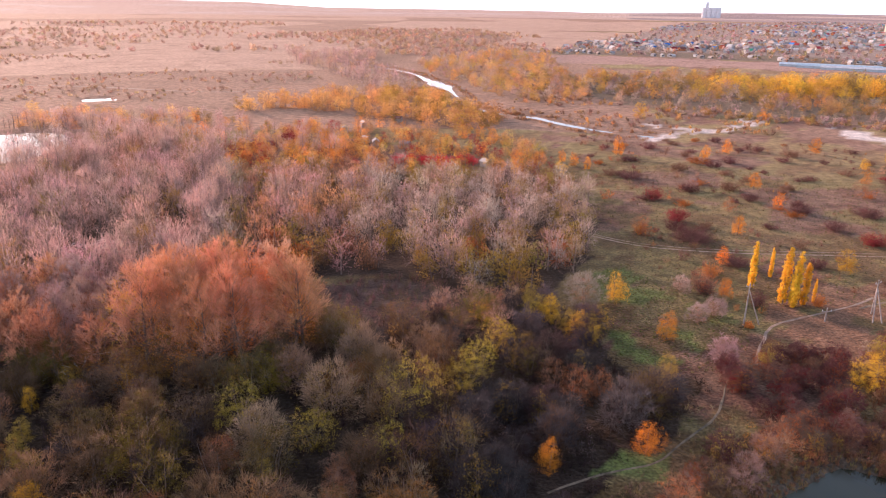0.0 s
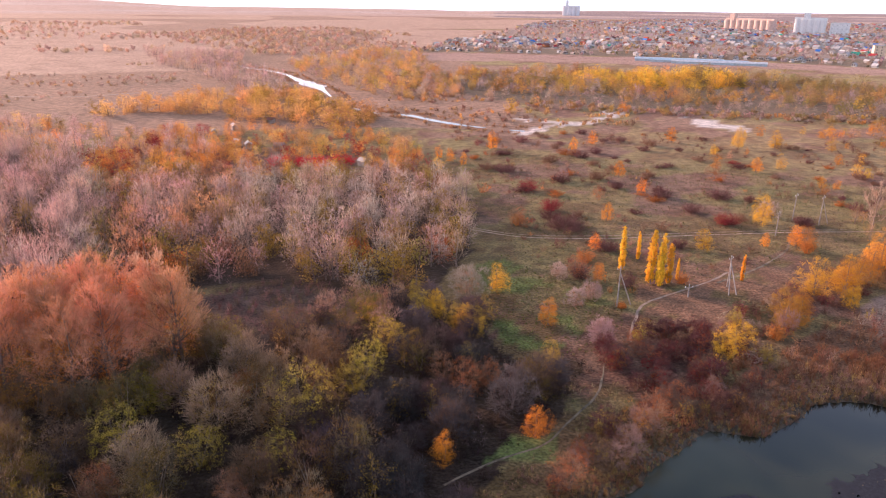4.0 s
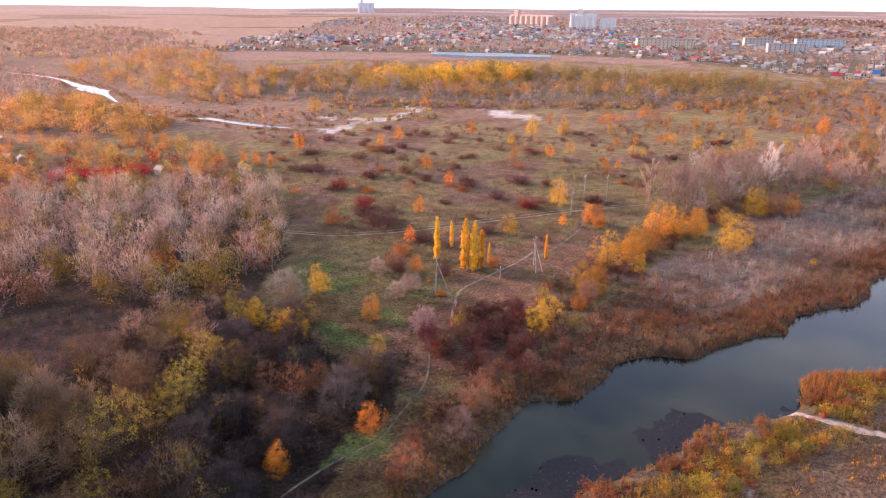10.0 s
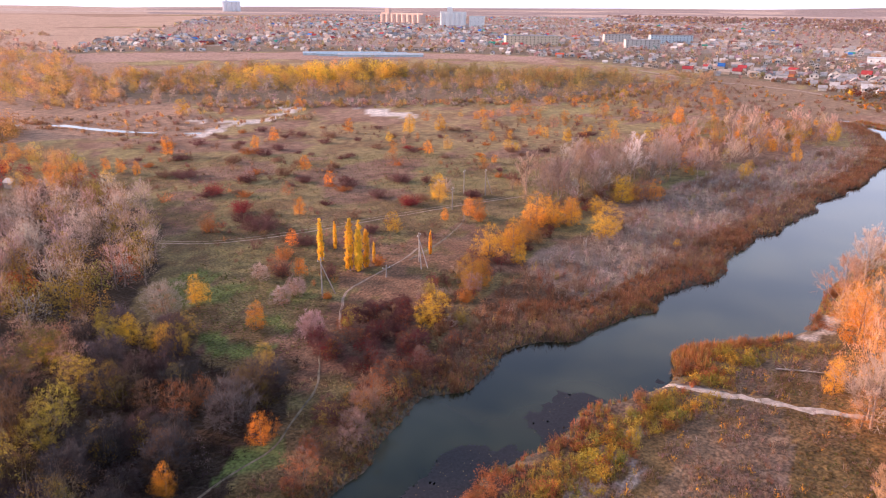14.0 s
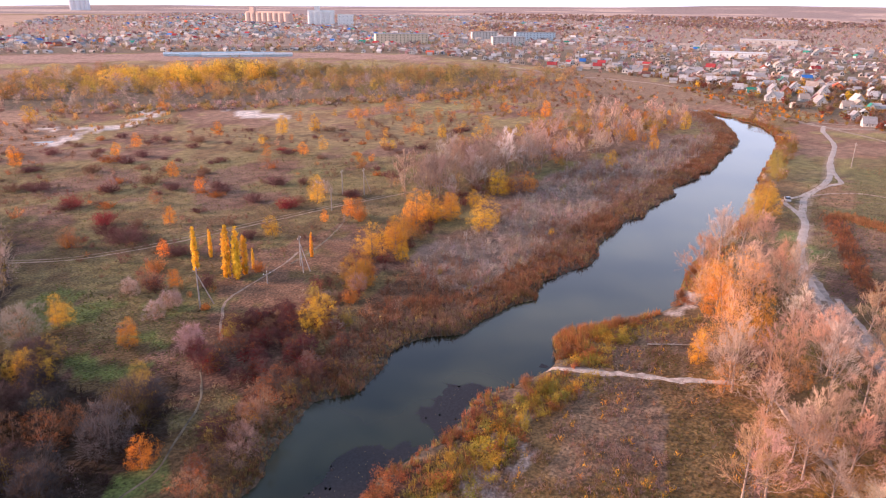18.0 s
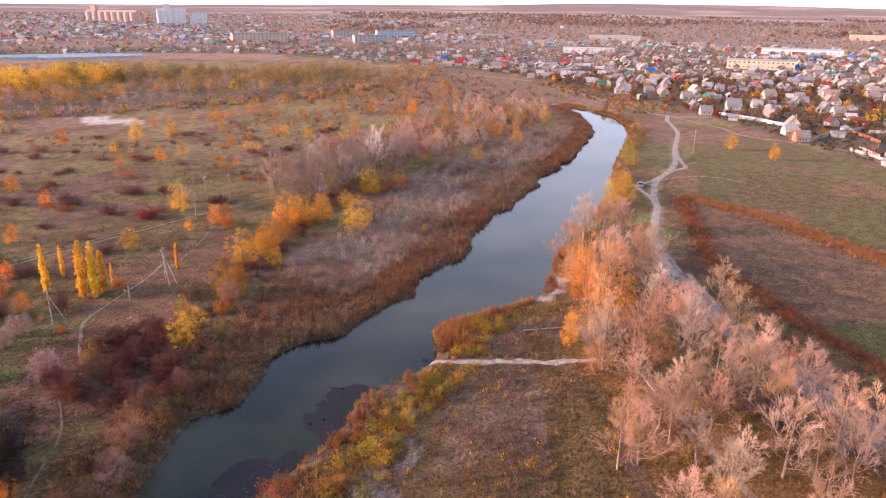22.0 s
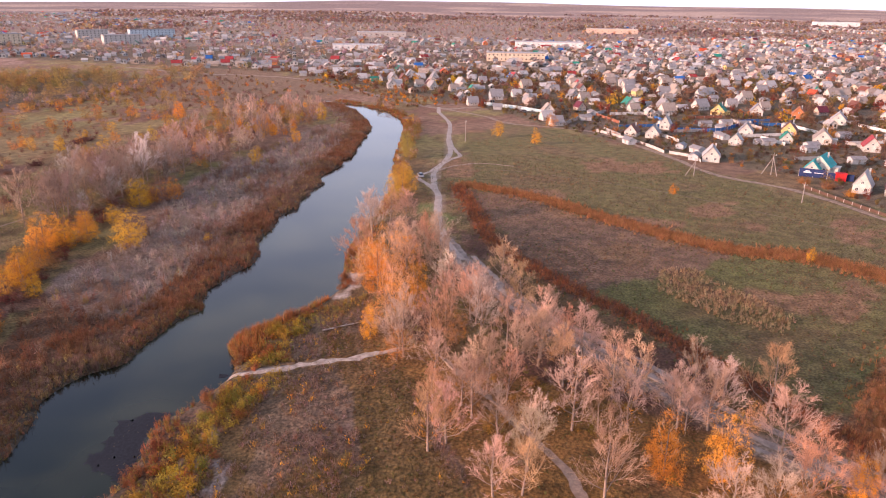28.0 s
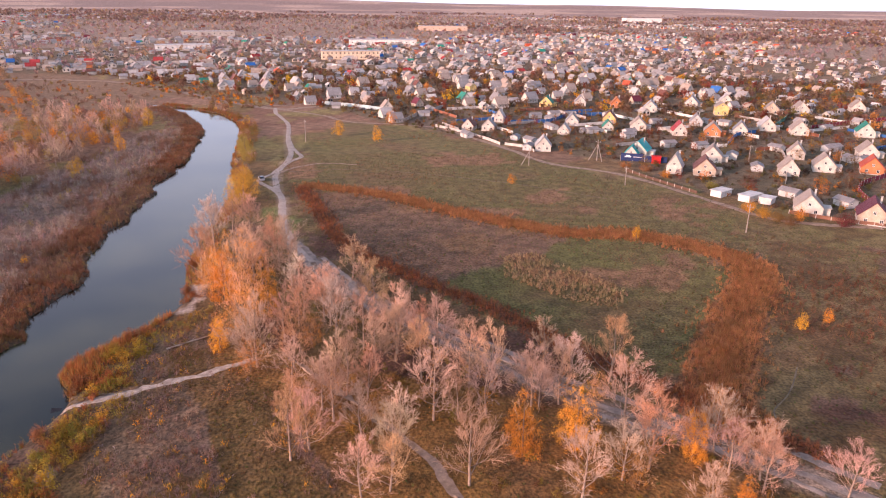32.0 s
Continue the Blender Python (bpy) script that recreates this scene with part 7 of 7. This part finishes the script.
def greenhouse(x, y, w, d, turn, roof, label):
    root = tagged(new("greenhouse"), label, "greenhouse")
    root.matrix_basis = pose(x, y, float(ground_z([(x, y)])[0]), 0, 0, turn)
    o = part("wall", gabled(d, w, 2.2, 3.6), WALL, root)
    o.color = (0.5, 0.55, 0.56, 1)
    o = part("roof", roofed(d, w, 2.2, 3.6), ROOF, root)
    o.color = (*roof, 1)


greenhouse(372, 700, 88, 9, 63, (0.55, 0.62, 0.65), "long low pale blue greenhouse beside a ploughed field")
greenhouse(384, 682, 95, 9, 63, (0.45, 0.55, 0.6), "long low pale blue greenhouse beside a ploughed field")
greenhouse(396, 664, 90, 9, 63, (0.62, 0.6, 0.58), "long low grey greenhouse beside a ploughed field")

# garden sheds among the orange trees
for x, y, turn, col in ((-38, 329, 20, (0.5, 0.5, 0.5)), (-23, 345, 60, (0.3, 0.12, 0.1)), (-28, 284, 10, (0.55, 0.53, 0.5)), (-16, 281, 70, (0.5, 0.5, 0.52)), (15, 248, 30, (0.5, 0.48, 0.46)), (-33, 290, 40, (0.6, 0.58, 0.55)), (-45, 315, 5, (0.4, 0.36, 0.33))):
    root = tagged(new("garden_shed"), "small weathered garden shed among orange trees", "shed", "garden sheds")
    root.matrix_basis = pose(x, y, float(ground_z([(x, y)])[0]), 0, 0, turn)
    o = part("wall", gabled(2.6, 3.8, 2.0, 2.9), WALL, root)
    o.color = (0.36, 0.3, 0.26, 1)
    o = part("roof", roofed(2.6, 3.8, 2.0, 2.9, 0.25, 0.08), ROOF, root)
    o.color = (*(np.array(col) * 0.7), 1)
    part("door", boxed((-0.4, 0.4, -1.96, -1.89, 0, 1.8)), TIMBER, root)
p = scatter([(-18, 250), (-5, 248), (11, 251), (12, 257), (-5, 256), (-17, 258)], 1.7, 90)
mass("red_hedge", BUSH, p, g.uniform(1.1, 1.6, len(p)), choose(g, len(p), (3, (0.5, 0.03, 0.045)), (1, (0.3, 0.06, 0.04))), "row of crimson shrubs behind the woods", "hedge", 91)
for x, y, h, wide, kind in ((64, 184, 3.6, 8, 0), (64, 207, 3.6, 7, 0), (62.7, 167, 3.2, 12, 1), (104, 177, 2.8, 7, 1), (107.3, 165, 2.9, 8, 0), (120, 190, 2.6, 9, 1), (103, 194, 2.5, 8, 1), (85, 149, 2.2, 5.5, 1),
                            (67, 149.5, 2.4, 7.5, 1), (62, 126.5, 3.4, 4.5, 1), (53.6, 132.8, 3.4, 6, 1), (93, 206, 2.2, 6, 1), (63.6, 234, 2.6, 10, 1), (127.7, 161, 2.4, 6, 1),
                            (58.2, 142.7, 2.8, 4.5, 2), (56.5, 116.9, 1.2, 2, 2), (74.3, 127, 2.6, 3, 2), (50.7, 172, 3.6, 4, 2), (78.2, 100.2, 2.8, 4, 2), (53.9, 103.8, 2, 2.6, 3), (114, 140.6, 4, 4, 2)):
    v, f, n = shrub(int(x * 7 + y), h, wide * 0.5, 40 + int(wide ** 2 * 0.8), 100 + int(wide ** 2 * 5), 300 + int(wide ** 2 * 26), 0.19)
    ob = new("bush", mesh_from("bush", v, f, [TWIG, LEAF], np.r_[np.zeros(n, int), np.ones(len(f) - n, int)]))
    ob.matrix_basis = pose(x, y, float(ground_z([(x, y)])[0]))
    look_of, col = (("wide crimson", (0.26, 0.04, 0.04)), ("wide dark maroon", (0.16, 0.075, 0.065)), ("rounded orange red", (0.5, 0.19, 0.04)), ("small yellow green", (0.4, 0.33, 0.05)))[kind]
    ob.color = (*col, 1)
    tagged(ob, look_of + " bush in the meadow", "bush", "large bushes")


for x, y, h, wide, name, col in ((197.2, -81.1, 3.4, 5.5, "golden orange", (0.6, 0.28, 0.03)), (191.7, -83, 3.2, 5, "golden orange", (0.5, 0.26, 0.03)), (188.2, -85.5, 3.2, 5, "brown", (0.22, 0.13, 0.04)),
                                 (185.2, -88.1, 3.4, 5.5, "dark brown", (0.2, 0.11, 0.05)), (189, -92, 4, 4, "orange", (0.62, 0.25, 0.03)), (184.5, -102, 4, 6, "dark maroon", (0.14, 0.035, 0.035)),
                                 (252, -57, 2.6, 5, "russet", (0.34, 0.15, 0.05)), (247, -63, 2.4, 6, "russet", (0.3, 0.14, 0.06)), (238, -68, 2.4, 5, "orange", (0.55, 0.24, 0.04)), (224, -79, 2.6, 4.5, "olive", (0.24, 0.2, 0.05))):
    v, f, n = shrub(int(x * 7 - y), h, wide * 0.5, 50, 160, 900, 0.2)
    ob = new("bush", mesh_from("bush", v, f, [TWIG, LEAF], np.r_[np.zeros(n, int), np.ones(len(f) - n, int)]))
    ob.matrix_basis = pose(x, y, float(ground_z([(x, y)])[0]))
    ob.color = (*col, 1)
    tagged(ob, name + " garden bush at the edge of the meadow", "bush", "garden bushes")


# wide bushes of the meadow
g = np.random.default_rng(131)
WIDE = []
for i in range(4):
    v, f, n = shrub(700 + i, 2.2, 3.2, 40, 200, 1000, 0.2)
    WIDE.append(mesh_from("bush", v, f, [TWIG, LEAF], np.r_[np.zeros(n, int), np.ones(len(f) - n, int)]))
for x, y in scatter(MEADOW, 14, 132, lambda p: (np.hypot(*p.T) > 185) & (np.hypot(*p.T) < 330) & (g.random(len(p)) < 0.7)):
    ob = new("bush", WIDE[int(g.integers(4))])
    s = g.uniform(0.5, 1.3)
    ob.matrix_basis = Matrix.LocRotScale((x, y, float(ground_z([(x, y)])[0]) - 0.05), Euler((0, 0, g.uniform(0, 6.28))), (s * g.uniform(0.9, 1.4), s, s * g.uniform(0.7, 1.1)))
    name, col = pick(g, (3, ("dark maroon", (0.15, 0.06, 0.055))), (3, ("brown", (0.22, 0.115, 0.07))), (1.2, ("rust orange", (0.42, 0.14, 0.03))), (0.4, ("crimson", (0.28, 0.03, 0.03))))
    ob.color = (*(np.array(col) * g.uniform(0.8, 1.2)), 1)
    tagged(ob, f"low wide {name} bush in dry meadow grass", "bush", "large bushes")


# ---- poles, fences, small things ----
def pole(x, y, h, braces, label, turn=0.0):
    """A wooden power pole with a cross-arm, insulators and raking braces."""
    root = tagged(new("power_pole"), label, "power pole", "power poles")
    root.matrix_basis = pose(x, y, float(ground_z([(x, y)])[0]), 0, 0, turn)

    def rod(name, a, b, r0, r1, mat):
        out = ([], [])
        stick(out, a, b, r0, r1, 7)
        o = new(name, mesh_from(name, np.vstack(out[0]), np.array(out[1]), [mat], smooth=True))
        o.parent = root
    rod("mast", (0, 0, -0.5), (0, 0, h), 0.17, 0.11, TIMBER)
    rod("cross_arm", (-0.9, 0, h - 0.5), (0.9, 0, h - 0.5), 0.06, 0.06, TIMBER)
    for q in (-0.8, 0.8):
        rod("insulator", (q, 0, h - 0.45), (q, 0, h - 0.15), 0.06, 0.04, TRIM)
    rod("insulator", (0, 0, h), (0, 0, h + 0.25), 0.06, 0.04, TRIM)
    for dx, dy in braces:
        rod("brace", (dx, dy, -0.3), (0, 0, h - 1.2), 0.14, 0.1, TIMBER)


pole(55.8, 117.7, 8.4, [(3.2, -0.6)], "weathered wooden power pole with a raking brace", 20)
pole(83, 123.8, 6.8, [(-4, -2.6), (-2.6, -3.6)], "wooden power pole with two raking braces", 30)
pole(127.7, 165.7, 7.6, [], "plain wooden power pole in the meadow", 30)
pole(132.5, 161.2, 8, [(3.4, -1.0)], "weathered wooden power pole with a raking brace", 30)
pole(114.5, 153.8, 6.5, [], "plain wooden power pole in the meadow", 30)
pole(72.1, 120.1, 2.6, [], "short wooden post beside the footpath")
for x, y, h in ((225.6, -51.5, 6.2), (177, -73, 7.4), (287.6, 68, 9), (263, -105, 7), (293, -102, 7), (256, -135, 7)):
    pole(x, y, h, [], "plain wooden power pole near the houses", 40)
pole(262.6, -48.4, 7.5, [(3, 1), (-2.5, 1)], "wooden power pole with two raking braces", 60)
pole(252, -22, 6.5, [(2.6, 1.4)], "wooden power pole with a raking brace", 60)
pole(185, -113, 7.5, [(-1.6, 2.6), (0.8, 3)], "wooden power pole with two raking braces", 60)


def fence(points, h, colour, label, step=3.0):
    """A fence of posts and panels from point to point."""
    root = tagged(new("fence"), label, "fence", "fences")
    c = spline(points, step)
    root.location = (c[0][0], c[0][1], 0)
    panel = post = None
    for a, b in zip(c[:-1], c[1:]):
        d = b - a
        n = float(np.linalg.norm(d))
        z = float(ground_z([a])[0])
        if panel is None:
            ref = n
            panel, post = part("panel", boxed((0.08, n - 0.03, -0.04, 0.04, 0.1, h)), WALL, root), part("post", boxed((-0.08, 0.08, -0.08, 0.08, -0.3, h + 0.1)), CONCRETE, root)
            pair = (panel, post)
        else:
            pair = (new("panel", panel.data), new("post", post.data))
        for o in pair:
            o.parent = root
            o.matrix_basis = Matrix.LocRotScale((a[0] - c[0][0], a[1] - c[0][1], z), Euler((0, 0, math.atan2(d[1], d[0]))), (n / ref if o is pair[0] else 1, 1, 1))
            o.color = (*colour, 1)


WHITE_F, BLUE_F, RUST_F, GREY_F = (0.72, 0.68, 0.63), (0.05, 0.14, 0.36), (0.30, 0.12, 0.07), (0.42, 0.39, 0.36)
fence([(331, 16), (318, 5), (304.5, -5), (290, -13)], 1.3, (0.5, 0.46, 0.42), "white concrete fence round a garden")
fence([(290, -15), (284, -24), (276, -26)], 1.2, (0.5, 0.46, 0.42), "white concrete fence round a garden")
fence([(263.5, -57.5), (261.5, -66), (260, -74)], 2.4, (0.03, 0.045, 0.12), "dark blue sheet metal fence before a house")
fence([(300, -110), (322, -122), (330, -133)], 1.8, BLUE_F, "blue sheet metal fence between gardens")
fence([(345, -20), (352, -40), (372, -52), (378, -75)], 1.8, BLUE_F, "blue sheet metal fence between gardens")
fence([(246, -56), (230, -64), (216, -72)], 1.0, (0.11, 0.065, 0.045), "low brown wooden fence at the meadow's edge")
fence([(196, -92), (190, -101), (184, -114), (176, -130)], 1.1, (0.2, 0.1, 0.065), "low brown wooden fence at the meadow's edge")
fence([(262, -88), (285, -96), (305, -103)], 1.7, WHITE_F, "white concrete fence between gardens")
fence([(232, -106), (262, -119), (290, -128)], 1.7, GREY_F, "grey fence between gardens")
fence([(350, -150), (380, -168), (410, -178)], 2.0, (0.05, 0.22, 0.15), "green sheet metal fence between gardens")
fence([(345, -165), (365, -195), (380, -225)], 2.0, (0.25, 0.04, 0.06), "dark red sheet metal fence between gardens")
fence([(345, 32), (372, 25), (395, 15)], 1.8, GREY_F, "grey fence between gardens")
fence([(205, -120), (228, -128), (250, -152)], 1.8, (0.25, 0.04, 0.06), "dark red sheet metal fence between gardens")
fence([(400, 84), (388, 60), (376, 42)], 2.0, (0.5, 0.6, 0.62), "pale blue fence at the edge of the town")


# fences round the garden plots, along the streets and across them
for i in range(44):
    x, y = 292 + 24 * (i % 6) + g.uniform(-7, 7), 10 - 33 * (i // 6) + g.uniform(-9, 9)
    if inside(np.array([[x, y]]), TOWN)[0] and math.hypot(x, y) < 470:
        a = radians(TURN + (90 if i % 2 else 0))
        n = g.uniform(14, 30)
        fence([(x, y), (x + math.cos(a) * n * 0.5, y + math.sin(a) * n * 0.5), (x + math.cos(a) * n, y + math.sin(a) * n)], 1.5, (WHITE_F, GREY_F, BLUE_F, RUST_F, WHITE_F, GREY_F, WHITE_F)[i % 7],
              ("white concrete fence between gardens", "grey fence between gardens", "blue sheet metal fence between gardens", "brown wooden fence between gardens", "white concrete fence between gardens",
               "grey fence between gardens", "white concrete fence between gardens")[i % 7], 5.0)


def lump(name, bm, mat, x, y, z, turn, label, category, colour=None):
    me = bpy.data.meshes.new(name)
    bm.to_mesh(me)
    bm.free()
    me.materials.append(mat)
    o = tagged(new(name, me), label, category)
    o.matrix_basis = pose(x, y, z, 0, 0, turn)
    if colour:
        o.color = (*colour, 1)
    return o


# a banner with a pale mark on the blue fence, and a red box beside it
banner = tagged(new("banner"), "dark blue shop banner with a pale mark", "banner")
banner.matrix_basis = pose(262.2, -61.5, 0, 0, 0, -102)
o = part("board", boxed((-4.2, 4.2, -0.08, 0.08, 0.6, 3.2)), WALL, banner)
o.color = (0.03, 0.045, 0.13, 1)
o = part("mark", boxed((-2.8, -0.4, -0.12, -0.084, 1.7, 2.1), (-2.3, -0.9, -0.12, -0.084, 2.2, 2.5), (0.4, 3.4, -0.12, -0.084, 1.8, 2.0)), WALL, banner)
o.color = (0.75, 0.75, 0.78, 1)
lump("red_kiosk", boxed((-1.6, 1.6, -1.2, 1.2, -0.1, 2.5), (-1.8, 1.8, -1.4, 1.4, 2.5, 2.7)), WALL, 260.5, -70, float(ground_z([(260.5, -70)])[0]), -100, "small bright red kiosk beside the blue fence", "kiosk", (0.6, 0.03, 0.03))
for x, y, turn, w in ((215, -79, -50, 6), (210, -86, -50, 7), (207, -90, -40, 4)):
    lump("slab_shed", boxed((-w / 2, w / 2, -1.8, 1.8, -0.2, 1.9), (-w / 2 - 0.3, w / 2 + 0.3, -2.1, 2.1, 1.9, 2.05)), WALL, x, y, float(ground_z([(x, y)])[0]), turn, "low flat-roofed white shed by the meadow", "shed", (0.66, 0.63, 0.6))

# the fallen pale trunk on the bank
out = ([], [])
for a, b, r0, r1 in (((103.8, 50.1, 0.15), (106.8, 47, 0.22), 0.16, 0.13), ((106.8, 47, 0.22), (110, 43.7, 0.2), 0.13, 0.07), ((106.8, 47, 0.22), (108.2, 46.7, 0.5), 0.05, 0.02), ((105, 48.9, 0.2), (105.6, 50.0, 0.45), 0.05, 0.02)):
    stick(out, a, b, r0, r1, 7)
tagged(new("fallen_trunk", mesh_from("fallen_trunk", np.vstack(out[0]), np.array(out[1]), [SAND], smooth=True)), "bleached fallen tree trunk lying on the bank", "log")
# grey fallen wood in the gaps of the left woods
g = np.random.default_rng(95)
out = ([], [])
for cx, cy, n in ((-84, 155, 26), (-77, 156, 26), (-60, 99, 18)):
    for i in range(n):
        x, y, a, ln = cx + g.normal() * 3.2, cy + g.normal() * 2.4, g.uniform(0, 6.28), g.uniform(1.2, 3.5)
        stick(out, (x, y, 0.25), (x + math.cos(a) * ln, y + math.sin(a) * ln, g.uniform(0.2, 0.9)), 0.14, 0.07, 5)
tagged(new("dead_wood", mesh_from("dead_wood", np.vstack(out[0]), np.array(out[1]), [CONCRETE])), "heap of pale broken dead wood in a forest gap", "dead wood", kind="stuff")


def car(x, y, turn, colour, label):
    """A parked car seen from afar: body, cabin glass, wheels."""
    root = tagged(new("car"), label, "car")
    root.matrix_basis = pose(x, y, float(ground_z([(x, y)])[0]) + 0.06, 0, 0, turn)
    bm = boxed((-2.1, 2.1, -0.82, 0.82, 0.28, 0.85))
    bmesh.ops.bevel(bm, geom=bm.edges[:], offset=0.12, segments=2, affect="EDGES")
    o = part("body", bm, METAL, root)
    o.color = (*colour, 1)
    bm = bmesh.new()
    lo = [bm.verts.new(c) for c in ((-1.5, -0.75, 0.84), (1.0, -0.75, 0.84), (1.0, 0.75, 0.84), (-1.5, 0.75, 0.84))]
    hi = [bm.verts.new(c) for c in ((-1.15, -0.6, 1.4), (0.4, -0.6, 1.4), (0.4, 0.6, 1.4), (-1.15, 0.6, 1.4))]
    bm.faces.new(hi)
    for i in range(4):
        bm.faces.new((lo[i], lo[(i + 1) % 4], hi[(i + 1) % 4], hi[i]))
    part("cabin", bm, GLASS, root)
    for px in (-1.3, 1.3):
        for py in (-0.8, 0.8):
            bm = bmesh.new()
            bmesh.ops.create_cone(bm, cap_ends=True, segments=14, radius1=0.31, radius2=0.31, depth=0.2)
            w = part("wheel", bm, BLACK, root)
            w.matrix_basis = pose(px, py, 0.31, 90, 0, 0)


car(221, 67.5, 25, (0.5, 0.5, 0.52), "small silver car parked on the dirt road")
car(372, 44, 10, (0.6, 0.6, 0.6), "pale car parked by the houses")
car(330, -57, 40, (0.6, 0.6, 0.62), "pale car parked by the houses")
car(381, 58, 80, (0.2, 0.22, 0.25), "dark grey car parked by the houses")
